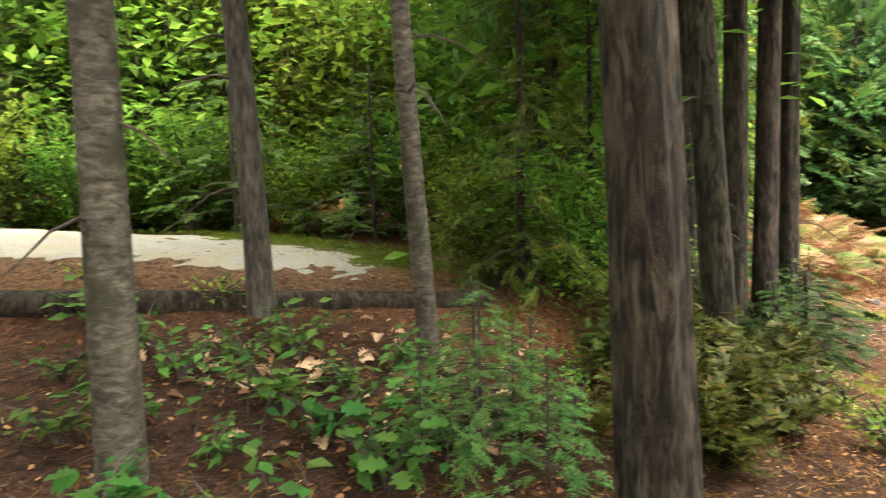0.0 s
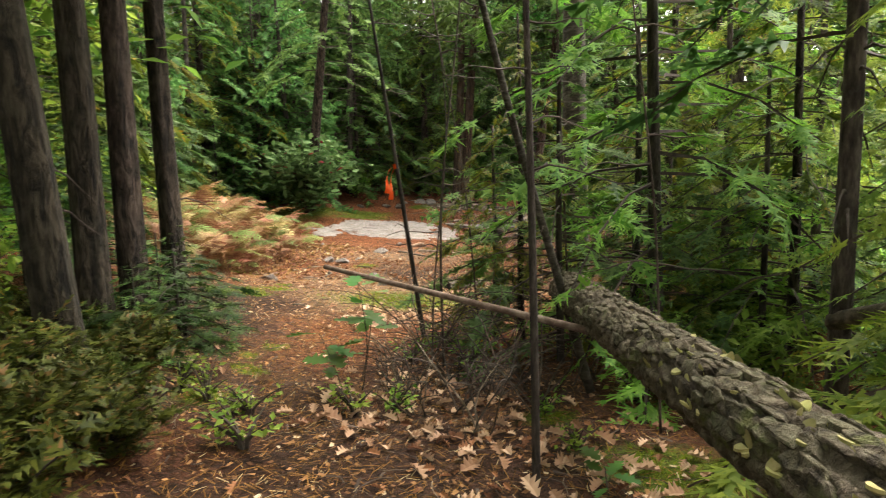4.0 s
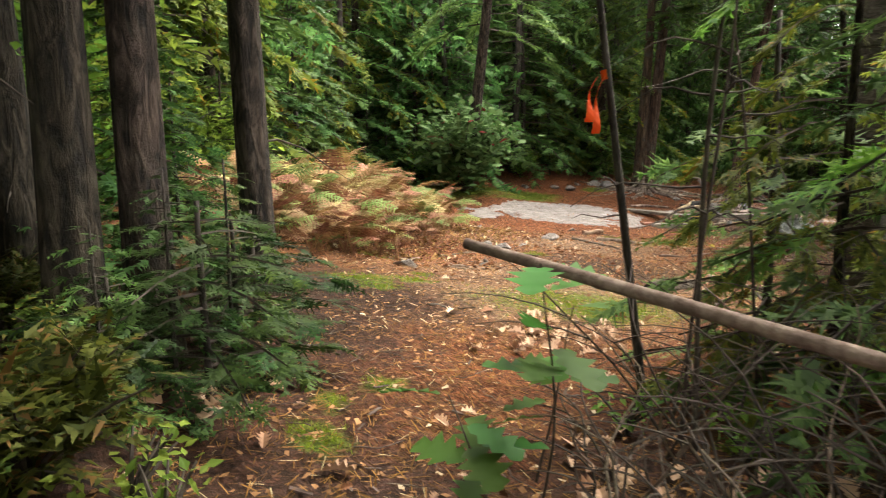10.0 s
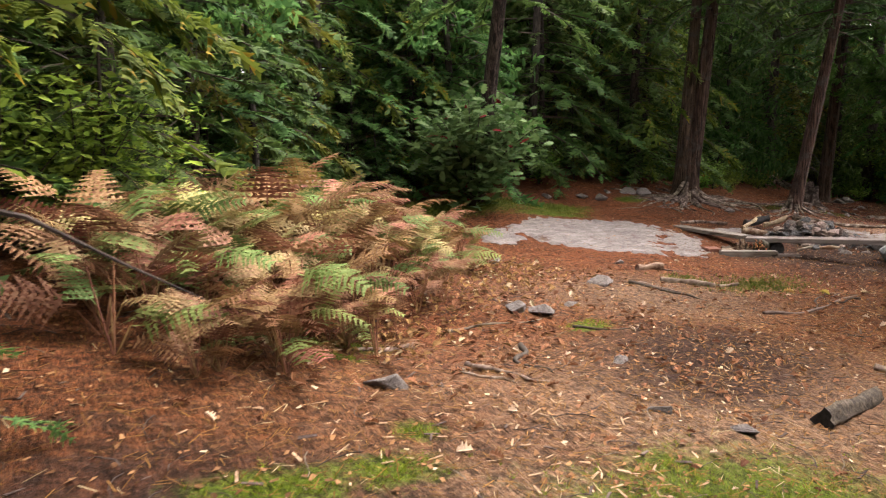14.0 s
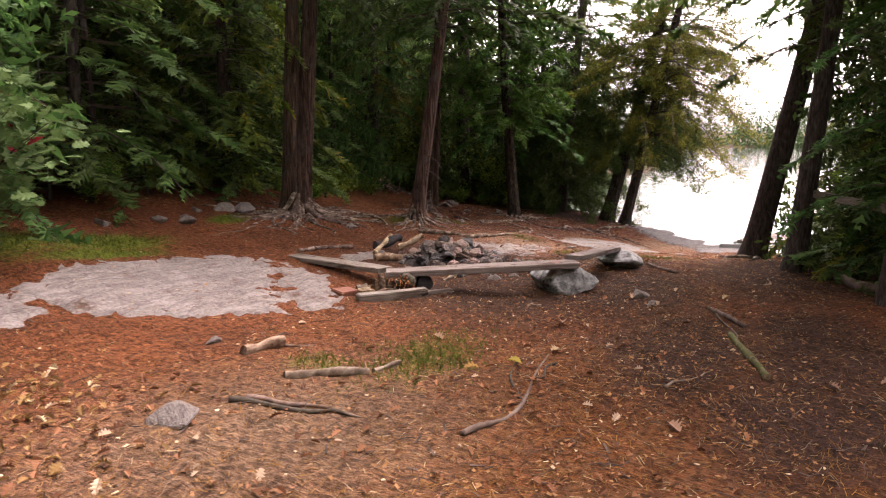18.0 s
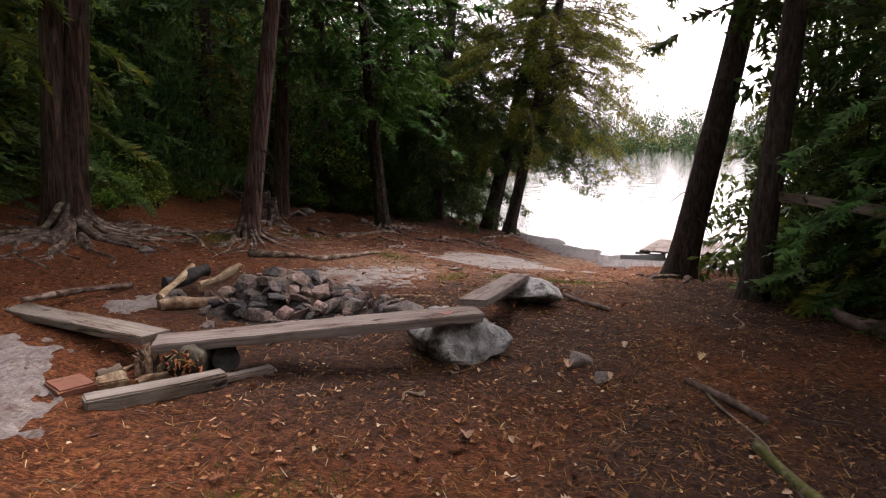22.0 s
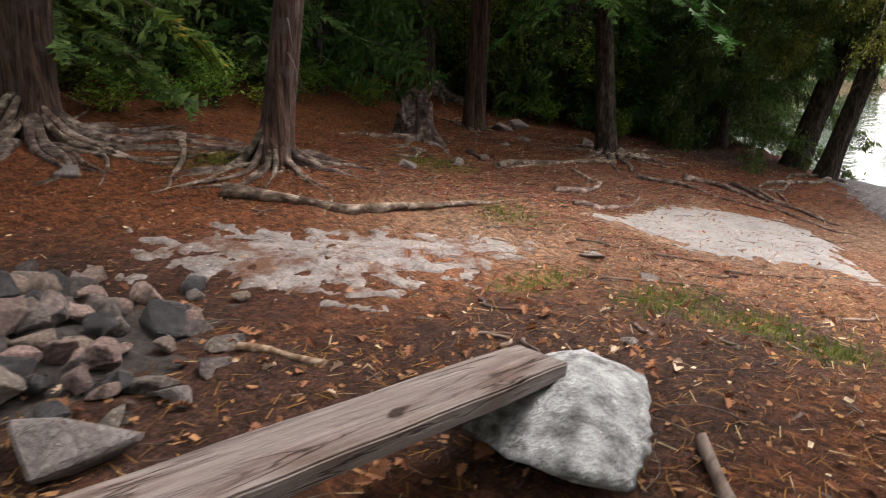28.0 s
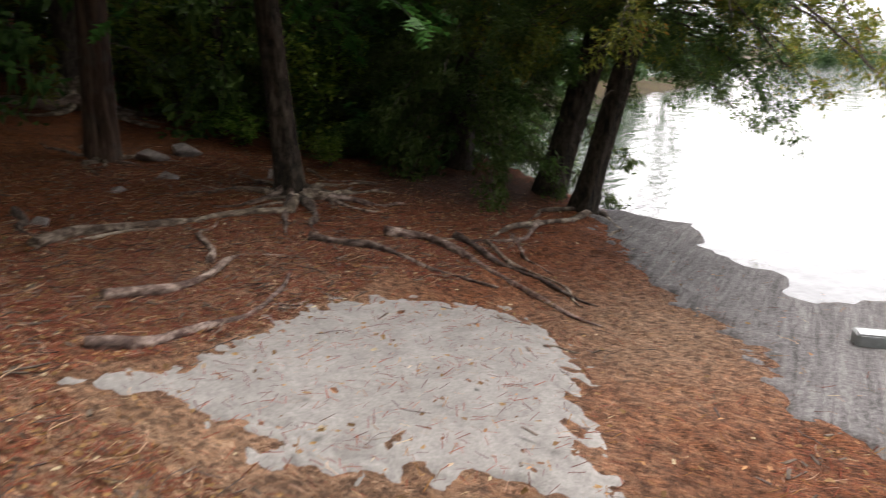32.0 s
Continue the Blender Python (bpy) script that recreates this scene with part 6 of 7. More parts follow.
# thicket between the trunks at the start, saplings by the path, and the thin hemlocks beyond the fallen log
# The dark firs by the clump stand in for shadow with their needle colour.
for k, (q, x, y, s) in enumerate([(near_kinds[1], 0.75, 6.6, 0.75), (broad[1], 1.3, 6.9, 0.8), (shrubs[0], 1.5, 6.2, 0.9), (broad[0], 0.4, 7.9, 0.8), (near_kinds[1], 1.7, 7.9, 0.8), (shrubs[0], 0.5, 6.9, 0.9), (shrubs[3], 3.38, 6.35, 0.42), (shrubs[3], 3.05, 6.0, 0.4), (shrubs[3], 2.75, 5.7, 0.3), (shrubs[3], 3.95, 8.1, 0.4), (shrubs[3], 3.1, 6.9, 0.5), (shrubs[3], 3.5, 7.3, 0.5), (shrubs[3], 3.6, 7.9, 0.6), (kinds[0], 3.3, 8.5, 0.4), (shrubs[3], 2.9, 7.6, 0.7),
                                  (near_kinds[0], 7.2, 4.3, 0.8), (near_kinds[1], 6.6, 2.6, 0.8), (near_kinds[0], 8.4, 3.0, 0.9), (near_kinds[1], 6.1, 4.9, 0.6), (near_kinds[0], 5.6, 0.9, 0.8), (shrubs[2], 6.4, 5.5, 1.0), (shrubs[2], 5.9, 4.3, 1.2), (shrubs[0], 6.5, 2.8, 0.7), (shrubs[0], 5.6, 3.1, 0.6), (shrubs[2], 0.15, 3.3, 0.4), (shrubs[2], 0.45, 3.7, 0.3),
                                  (shrubs[3], 22.3, 8.2, 0.9), (shrubs[3], 21.0, 8.0, 1.0), (shrubs[3], 19.2, 7.8, 0.9), (kinds[0], 18.2, 6.9, 0.9), (kinds[0], 19.6, 7.2, 0.8), (shrubs[1], 20.6, 18.9, 0.7), (shrubs[1], 19.9, 19.3, 0.8), (shrubs[0], 28.4, 16.9, 0.55), (shrubs[3], 17.6, 7.7, 0.8), (shrubs[3], 16.0, 7.0, 0.9)]):
    (put if q is shrubs[3] and k == 8 else place)(q, x, y, 53 * k, s)


# These saplings stand in shade, which is painted into their needle colour.
wide_fir = evergreen("fir_sapling", 46, 0.85, 0.012, 0.12, 0.7, 20, 15, 0.19, FIR_FINE, M_FIR_SHADE, M_DARKBARK, "low spreading fir sapling beside the trunks, shade painted into its green", "sapling", "path saplings", droop=0.2, stubs=0)
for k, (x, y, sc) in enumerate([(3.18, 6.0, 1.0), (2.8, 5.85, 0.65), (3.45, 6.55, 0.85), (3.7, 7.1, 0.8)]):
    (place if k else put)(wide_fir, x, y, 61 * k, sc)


# ---- leafy seedlings ----
def seedling(x, y, h, n, size, seed, mat, template, label, lean=0.3, name="oak_seedling"):
    r = np.random.default_rng(seed)
    ob = thing(name, label, "seedling", at=pose(x, y, ground_z(x, y), 0, 0, r.uniform(0, 360)))
    s = np.linspace(0, 1, 7)
    P = np.stack([lean * h * s**1.5, 0.05 * h * np.sin(4 * s), h * s - 0.05], -1)
    part("stem", tube(P, 0.006 - 0.004 * s, 5, cap=False), M_TWIG, ob)
    for k in range(n):
        u = r.uniform(0.45, 1) if k else 1.0
        b = np.array([np.interp(u, s, P[:, c]) for c in range(3)])
        a = k * 2.4 + r.normal() * 0.3
        d = np.array([[math.cos(a), math.sin(a), r.uniform(-0.35, 0.15)]])
        X, Y, Z = axes_for(d, np.array([0, 0, 1.0]), 0.3, r)
        V, F = spread(template, (b + 0.04 * d[0])[None], X, Y, Z, size * r.uniform(0.75, 1.15))
        part("leaf", (V, F), mat, ob, smooth=True)
    return ob


for k, (x, y, h, n, size) in enumerate([(3.98, 4.72, 0.98, 8, 0.20), (3.75, 4.62, 0.5, 7, 0.20), (4.15, 4.95, 0.8, 6, 0.17), (3.62, 2.35, 0.18, 6, 0.13), (3.1, 2.2, 0.22, 5, 0.13)]):
    seedling(x, y, h, n, size, 300 + k, M_SAPLING, OAK, "green-leaved oak seedling among dead brush")
for k, (x, y, h) in enumerate([(-0.95, 3.1, 0.5), (-0.75, 3.5, 0.45), (-1.1, 3.6, 0.6), (-0.45, 3.2, 0.4), (-0.55, 2.7, 0.35), (-0.2, 3.6, 0.35), (-1.3, 3.3, 0.5), (-0.3, 2.9, 0.4), (-0.8, 2.8, 0.35), (-1.9, 3.9, 0.5), (-0.05, 3.1, 0.3), (-1.25, 2.5, 0.4)]):
    seedling(x, y, h, 7, 0.13, 330 + k, M_SAPLING, MAPLE if k % 2 else LEAF, "broad-leaved green seedling on the leaf litter", name="maple_seedling")


ground_plant = leafy_shrub("leafy_seedling", 44, 0.5, 0.34, 7, 64, 0.13, LEAF, M_SAPLING, "knee-high green seedling on dead leaves", "seedling", "leafy seedlings", up=0.35)
fine_plant = leafy_shrub("leafy_seedling", 45, 0.35, 0.3, 7, 90, 0.07, LEAF, M_BROAD, "low light-green seedling in the litter", "seedling", "leafy seedlings", up=0.35)
LOW_GREEN = [(-1.58, 3.95), (-0.57, 3.96), (-1.65, 3.46), (-0.65, 3.44), (-1.13, 3.11), (-1.28, 4.2), (-1.98, 4.3), (-0.95, 3.7), (-2.2, 3.8), (-1.4, 2.6), (-0.3, 3.0), (-2.4, 4.6), (-0.9, 2.6), (-1.9, 3.2), (-0.35, 4.3), (-1.0, 4.4)]
for k, (x, y) in enumerate(LOW_GREEN):
    (place if k else put)(ground_plant, x, y, 71 * k, 0.8 + 0.15 * (k % 4))
for k, (x, y) in enumerate([(2.8, 4.75), (3.5, 4.16), (5.3, 3.16), (4.42, 3.33), (3.75, 4.05), (5.17, 4.75), (5.38, 2.88), (2.75, 5.0), (0.73, 3.88), (-0.1, 3.9), (2.9, 4.4), (6.6, 5.1), (6.0, 4.9), (4.9, 5.2), (-1.8, 5.2), (-3.0, 5.6), (0.9, 4.6), (2.6, 3.9), (4.0, 2.8), (5.6, 5.4)]):
    (place if k else put)(fine_plant, x, y, 47 * k, 0.8 + 0.2 * (k % 3))
for k, (x, y, sc) in enumerate([(0.15, 4.1, 0.33), (0.13, 3.41, 0.36), (0.45, 3.1, 0.3), (0.35, 3.7, 0.28), (-0.15, 3.3, 0.25), (-3.0, 9.9, 1.2), (-1.0, 9.8, 1.1), (3.6, 8.9, 0.6), (3.3, 8.0, 0.6)]):
    place(shrubs[2], x, y, 31 * k, sc)
for k, (x, y, sc) in enumerate([(-5.5, 10.4, 1.0), (-3.9, 10.6, 1.1), (-2.2, 10.9, 1.0), (-0.6, 10.6, 1.0), (0.6, 10.2, 0.9), (-6.8, 9.8, 1.0), (1.3, 9.0, 0.7), (2.4, 9.4, 0.8), (3.0, 11.0, 0.9)]):
    place(broad[k % 2], x, y, 31 * k, sc)
for k, (x, y, sc) in enumerate([(-4.8, 12.2, 1.0), (-1.6, 12.4, 1.1), (1.2, 12.2, 1.0), (6.2, 18.0, 1.0), (9.0, 20.2, 1.1), (12.4, 20.4, 1.0), (4.0, 15.0, 1.0)]):
    place(broad[2 + k % 2] if k < 3 else kinds[2 + 2 * (k % 2)], x, y, 31 * k, sc)


rr = np.random.default_rng(49)
for k in range(26):
    if k < 14:
        x, y = rr.uniform(5.8, 9.6), rr.uniform(0.6, 4.6)
    else:
        x, y = rr.uniform(17.0, 24.0), rr.uniform(19.6, 21.0)
    place((shrubs[0], shrubs[1], shrubs[2])[k % 3] if k < 14 else shrubs[3], x, y, rr.uniform(0, 360), rr.uniform(0.7, 1.1))
ROW = np.array([(4.2, 12.6), (5.6, 15.4), (7.4, 17.4), (9.6, 19.0), (12.0, 19.4), (14.2, 19.7), (16.4, 19.9), (18.6, 19.8)])
rr = np.random.default_rng(48)
for k in range(22):
    u = k / 21 * 6.999
    x, y = ROW[int(u)] * (1 - u % 1) + ROW[int(u) + 1] * (u % 1) + rr.normal(size=2) * 0.35
    place((shrubs[2], kinds[2], shrubs[0], near_kinds[1], shrubs[3])[k % 5] if k > 2 else broad[1], x, y, rr.uniform(0, 360), rr.uniform(0.6, 0.95))


# ---- dead brush under the pole ----
def dead_brush(x, y, seed, h=0.7, n=5):
    r = np.random.default_rng(seed)
    ob = thing("dead_brush", "tangle of thin bare grey twigs", "brush", "dead brush", at=pose(x, y, ground_z(x, y)))
    for k in range(n):
        a, L = r.uniform(0, 6.28), h * r.uniform(0.6, 1.2)
        s = np.linspace(0, 1, 9)
        P = np.stack([0.55 * L * math.cos(a) * s + 0.04 * np.sin(7 * s + k), 0.55 * L * math.sin(a) * s + 0.04 * np.sin(6 * s + 2 * k), L * s * (1 - 0.35 * s) - 0.03], -1)
        twig = part("twig", tube(P, 0.007 * (1 - 0.75 * s), 5, cap=False), M_DEADWOOD if k % 2 else M_TWIG, ob)
        for q in range(3):
            i = 3 + q
            t = np.linspace(0, 1, 5)
            b, l2 = r.uniform(0, 6.28), L * 0.35
            part("twig_tip", tube(P[i] + np.stack([l2 * t * math.cos(b), l2 * t * math.sin(b), l2 * 0.5 * t - 0.3 * l2 * t**2], -1), 0.004 * (1 - 0.7 * t), 4, cap=False), M_TWIG, twig)
    return ob


for k, (x, y) in enumerate([(4.1, 4.2), (4.35, 3.9), (4.0, 3.7), (4.6, 4.4), (4.5, 4.9), (4.85, 3.9), (4.2, 4.55), (3.75, 3.3), (5.0, 4.5), (3.8, 3.9), (4.9, 4.9), (5.3, 4.3), (5.7, 4.8), (5.2, 5.2), (4.6, 4.0), (5.9, 5.3), (5.5, 3.7), (4.4, 3.4)]):
    dead_brush(x, y, 400 + k, 0.6 + 0.1 * (k % 4) + (0.5 if k > 9 else 0))
for k, (a, b, rr0) in enumerate([((5.02, 4.9, -0.5), (5.2, 4.9, 3.3), 0.013), ((4.75, 4.75, -0.3), (4.9, 4.7, 2.6), 0.008), ((5.6, 5.0, -0.35), (5.4, 5.2, 2.9), 0.008), ((6.2, 4.4, -0.4), (6.1, 4.5, 3.4), 0.012), ((4.55, 2.6, -0.3), (4.4, 2.7, 2.4), 0.008)]):
    stem("dead_sapling", a, b, rr0, rr0 * 0.5, M_TWIG, "thin bare dead sapling in the brush", 10 + k, 12, 0.10)
bole("fir_tree", 5.2, 1.87, 9, 0.06, M_DARKBARK, "dark straight fir trunk behind the fallen log", "fir", flare=0.2, ridge=0.05, seed=67, crown_from=2.0, reach=1.5, branches=40, template=FIR, leaf=M_FIR, stubs=10)
pole("fallen_limb", (5.2, 1.9, 0.35), (4.0, 0.6, 0.75), 0.055, 0.04, M_LOGDARK, "dark dead limb behind the fallen log", "limb", 14, 12, bend=0.08)
pole("mossy_log", (-4.2, 4.2, 0.95), (0.35, 6.15, 0.48), 0.10, 0.085, M_CEDAR, "old dark log lying along the bank", "log", 24, 18)

# the orange tape knotted round the thin stem
V, F = tube([(5.265, 5.73, 1.235), (5.258, 5.735, 1.285)], [0.027, 0.027], 10)
tape = thing("flagging_tape", "bright orange tape tied to a bare stem", "tape")
part("knot", (V, F), M_TAPE, tape)
s = np.linspace(0, 1, 9)
for k, L in enumerate((0.30, 0.24)):
    c = np.stack([5.24 - 0.09 * s - 0.02 * k, 5.72 + 0.03 * k + 0.03 * np.sin(5 * s), 1.25 - L * s], -1)
    w = np.stack([0.012 + 0 * s, 0.018 * np.cos(3 * s), 0.004 * np.sin(6 * s)], -1)
    V = np.concatenate([c - w, c + w, c - w + (0, 0.002, 0), c + w + (0, 0.002, 0)])
    F = [[i, i + 1, 10 + i, 9 + i] for i in range(8)] + [[18 + i, 27 + i, 28 + i, 19 + i] for i in range(8)]
    part("tail", (V, F), M_TAPE, tape)


# ---- supports, firewood and odds and ends at the benches ----
def log_piece(name, a, b, r0, bark, label, category="log", end=None, group="", seed=1, ridge=0.06, squash=1.0):
    """A sawn or broken length of wood lying from a to b, its ends of another colour."""
    a, b = np.array((*a, ground_z(*a)) if len(a) == 2 else a, float), np.array((*b, ground_z(*b)) if len(b) == 2 else b, float)
    if a[2] == ground_z(a[0], a[1]):
        a[2] += r0 * 0.75
        b[2] += r0 * 0.75
    s = np.linspace(0, 1, 12)
    r = np.random.default_rng(seed)
    P = a + (b - a) * s[:, None]
    P[:, 2] += 0.25 * r0 * np.sin(6 * s + seed)
    R = r0 * (1 + 0.12 * np.sin(9 * s + seed) + 0.05 * r.normal(size=12))
    V, F = tube(P, R, 14, cap=False, ridge=ridge, ridges=3, seed=seed, squash=squash)
    ob = thing(name, label, category, group)
    part("bark", (V, F), bark, ob, smooth=True)
    for c, ring in ((P[0], V[:14]), (P[-1], V[-14:])):
        part("cut_end", (np.concatenate([ring, c[None]]), [[k, (k + 1) % 14, 14] for k in range(14)]), end or M_WOOD, ob, "pale sawn end")
    return ob


def timber(name, a, b, w, th, mat, label, z=None, seed=1, category="timber", bump=0.012):
    a, b = Vector(a), Vector(b)
    d, c = b - a, (a + b) / 2
    V, F = box(d.length, w, th, 0.012, bump, 14, seed)
    base = ground_z(c.x, c.y) - 0.01 if z is None else z
    return solid(name, (V, F), mat, label, category, at=Matrix.Translation((c.x, c.y, base)) @ pose(0, 0, 0, 0, 0, math.degrees(math.atan2(d.y, d.x))))


timber("old_beam", (13.93, 13.25), (14.62, 12.70), 0.15, 0.11, M_PLANK, "weathered grey beam lying beside the bench end", seed=4)
timber("old_beam", (14.62, 12.78), (14.98, 12.53), 0.10, 0.05, M_PLANK, "cracked flat grey board on the ground", seed=5)
timber("red_board", (14.27, 13.74), (14.14, 13.50), 0.24, 0.06, M_RUST, "flat board with flaking rust-red paint", seed=6)
timber("pale_board", (14.52, 13.58), (14.32, 13.38), 0.20, 0.055, M_WOOD, "short pale splintered board beside the beam", seed=7)


def rotten_stub(a, b, r0, seed, label):
    """A rotten log stub: dark bark shell, its facing end broken into orange splinters and crumbs."""
    r = np.random.default_rng(seed)
    a, b = np.asarray(a, float), np.asarray(b, float)
    d = unit(b - a)
    sx = unit(np.cross(d, (0, 0, 1)))
    sz = np.cross(sx, d)
    ob = thing("log_stub", label, "log", at=Matrix.Translation(Vector(a)))
    u = np.linspace(0, 1, 8)
    part("bark", tube((b - a) * u[:, None], r0 * (1 + 0.06 * np.sin(9 * u)), 26, ridge=0.16, ridges=5, seed=seed), M_LOGDARK, ob, smooth=True)
    for k in range(70):
        w, q = r.uniform(0, 6.283), r0 * 0.9 * math.sqrt(r.uniform())
        c = sx * q * math.cos(w) + sz * q * math.sin(w) + d * 0.03
        e = unit(-d + r.normal(size=3) * 0.45)
        l = r.uniform(0.04, 0.11)
        part("splinter", tube([c, c + e * l * 0.6, c + e * l], [r.uniform(0.008, 0.02), r.uniform(0.006, 0.014), 0.002], 5), M_ROTWOOD if k % 3 else M_WOOD, ob)
    return ob


rotten_stub((14.53, 12.95, -0.735), (14.92, 13.10, -0.735), 0.118, 2, "rotten log stub with orange splintered end under the bench")
log_piece("log_stub", (14.86, 12.84, -0.76), (15.12, 13.05, -0.76), 0.09, M_LOGDARK, "dark charred log stub under the bench", end=M_CHAR, seed=3)
r = np.random.default_rng(710)
slab = thing("split_firewood", "pale splintered firewood slab standing under the bench corner", "firewood", "firewood", at=pose(14.66, 13.36, ground_z(14.66, 13.36)))
for k in range(26):
    c = np.array([r.normal() * 0.05, r.normal() * 0.10, 0.0])
    h = r.uniform(0.09, 0.24) * math.exp(-(c[1] / 0.16) ** 2)
    part("splinter", tube([c - (0, 0, 0.03), c + (0.01 * r.normal(), 0.01 * r.normal(), h * 0.6), c + (0.03 * r.normal(), 0.03 * r.normal(), h)], [0.028, 0.02, 0.003], 6), M_WOOD if k % 3 else M_DEADWOOD, slab)
log_piece("split_firewood", (14.42, 13.26), (14.64, 13.14), 0.034, M_WOOD, "short pale split of firewood on the ground", "firewood", seed=31, end=M_WOOD, ridge=0.2, group="firewood")
log_piece("split_firewood", (14.40, 13.58), (14.60, 13.56), 0.035, M_DEADWOOD, "pale peeled split of firewood", "firewood", seed=32, end=M_WOOD, ridge=0.25, squash=0.6, group="firewood")
log_piece("log_stub", (15.2, 15.95, -0.70), (15.95, 15.45, -0.745), 0.075, M_WOOD, "pale peeled split log under the bench end", seed=4)
log_piece("bench_stick", (15.35, 15.25, -0.56), (16.55, 15.1, -0.66), 0.03, M_ROOT, "knotty brown stick lying over the bench end", "stick", seed=5, end=M_DEADWOOD)
log_piece("fire_log", (16.0, 14.32), (16.5, 13.98), 0.06, M_WOOD, "peeled pale log at the edge of the fire ring", seed=6)
log_piece("fire_log", (16.05, 14.35, -0.66), (16.85, 14.55, -0.5), 0.035, M_WOOD, "crooked pale branch leaning on the fire stones", "branch", seed=7)
log_piece("fire_log", (16.4, 14.15, -0.62), (16.9, 14.0, -0.5), 0.05, M_WOOD, "bright yellow split log on the fire stones", seed=8, squash=0.6)
log_piece("fire_log", (16.45, 14.6, -0.62), (16.9, 14.4, -0.55), 0.07, M_CHAR, "burnt black log end by the fire ring", end=M_CHAR, seed=9)
log_piece("fire_log", (16.05, 12.85), (16.35, 12.65), 0.035, M_WOOD, "short split stick before the fire ring", "stick", seed=10)
log_piece("fire_log", (15.5, 12.9), (16.25, 12.95), 0.02, M_DEADWOOD, "pale bare stick before the fire ring", "stick", seed=11)
log_piece("fire_log", (17.75, 12.6), (17.95, 12.2), 0.02, M_WOOD, "bright splinter of firewood beside the stones", "stick", seed=12)
log_piece("rotten_log", (8.5, 8.36), (9.5, 8.55), 0.055, M_LOGDARK, "pale rotten log with a black jagged end", seed=13, end=M_CHAR, ridge=0.3)
log_piece("grey_branch", (10.29, 8.96), (10.48, 8.64), 0.035, M_DEADWOOD, "weathered grey branch piece on the needles", "branch", seed=16, end=M_DEADWOOD)
log_piece("grey_branch", (10.29, 8.51), (10.6, 8.3), 0.03, M_DEADWOOD, "weathered grey branch piece on the needles", "branch", seed=17, end=M_DEADWOOD)
log_piece("dead_branch", (11.95, 11.82), (11.4, 12.25), 0.034, M_DEADWOOD, "gnarled grey dead branch on the needles", "branch", seed=18, end=M_DEADWOOD, ridge=0.15)
log_piece("dead_branch", (12.3, 11.72), (12.0, 11.8), 0.022, M_DEADWOOD, "short grey dead branch on the needles", "branch", seed=19, end=M_DEADWOOD, ridge=0.15)
log_piece("landing_log", (18.38, 8.13), (17.47, 7.66), 0.075, M_DEADWOOD, "bleached log at the edge of the landing", seed=14)
log_piece("fallen_stick", (14.82, 9.23), (13.60, 8.84), 0.036, M_MOSSYSTICK, "straight mossy dead stick with pale broken ends", "stick", seed=41, end=M_WOOD, ridge=0.12)
log_piece("fallen_stick", (15.85, 9.56), (15.26, 9.10), 0.03, M_DEADWOOD, "short grey dead stick on dark soil", "stick", seed=42, end=M_DEADWOOD, ridge=0.12)
log_piece("rotten_branch", (16.03, 7.36), (15.55, 7.29), 0.045, M_ROTWOOD, "short reddish rotten branch under the firs", "branch", seed=43, end=M_DEADWOOD, ridge=0.2)
log_piece("grey_branch", (12.10, 12.85), (11.70, 12.95), 0.05, M_WOOD, "pale peeled log end beside the bedrock", "branch", seed=44, end=M_WOOD, ridge=0.15)
log_piece("fallen_stick", (18.6, 10.75), (17.9, 10.2), 0.026, M_DEADWOOD, "dead grey stick beside the bench boulder", "stick", seed=15)


# ---- stump, dock, rail ----
def stump(x, y):
    r = np.random.default_rng(5)
    ob = thing("tree_stump", "hollow jagged grey stump with spreading roots", "stump", at=pose(x, y, ground_z(x, y)))
    th = np.linspace(0, 2 * np.pi, 36, endpoint=False)
    rows = []
    for k, z in enumerate(np.linspace(-0.1, 0.5, 12)):
        rad = 0.22 + 0.34 * math.exp(-(z + 0.1) / 0.16) * (0.6 + 0.5 * np.cos(5 * th + 0.6)) + 0.03 * np.sin(11 * th) + 0.02 * np.sin(19 * th)
        jag = 0.72 + 0.30 * np.cos(th - 0.6) + 0.10 * np.sin(5 * th) + 0.07 * np.sin(11 * th + 1) + 0.05 * np.sin(17 * th)
        top = z * jag if z > 0 else z + 0 * th
        rows.append(np.stack([rad * np.cos(th), rad * np.sin(th), top], -1))
    for q, (k, z) in enumerate(((0.85, 0.0), (0.7, -0.18), (0.3, -0.22))):
        rows.append(np.stack([rows[11][:, 0] * k, rows[11][:, 1] * k, rows[11][:, 2] * (1 if q == 0 else 0.55) + 0 * z], -1))
    V = np.concatenate(rows)
    n = len(rows)
    F = [[i * 36 + j, i * 36 + (j + 1) % 36, (i + 1) * 36 + (j + 1) % 36, (i + 1) * 36 + j] for i in range(n - 1) for j in range(36)] + [list(range((n - 1) * 36, n * 36))]
    part("shell", (V, F), M_ROOT, ob, smooth=True)
    return ob


st = stump(23.62, 17.65)
st.scale = (1.08, 1.08, 1.25)
roots_of(st, [[(23.31, 17.38), (22.81, 17.10), (22.41, 17.01)], [(23.31, 17.48), (22.73, 17.69), (22.24, 17.80)], [(23.51, 17.38), (23.50, 16.89), (23.29, 16.59)], [(23.61, 17.48), (24.10, 17.27)]], 0.06, 120)
dock = thing("dock", "low weathered wooden dock at the lake's edge", "dock", at=pose(27.2, 8.95, WATER_Z + 0.16, 0, 0, -14))
for k in range(13):
    V, F = box(0.14, 1.5, 0.04, 0.006, 0.004, 2, k)
    V[:, 0] += -0.9 + 0.15 * k
    V[:, 2] += 0.14
    part("deck_board", (V, F), M_PLANK, dock)
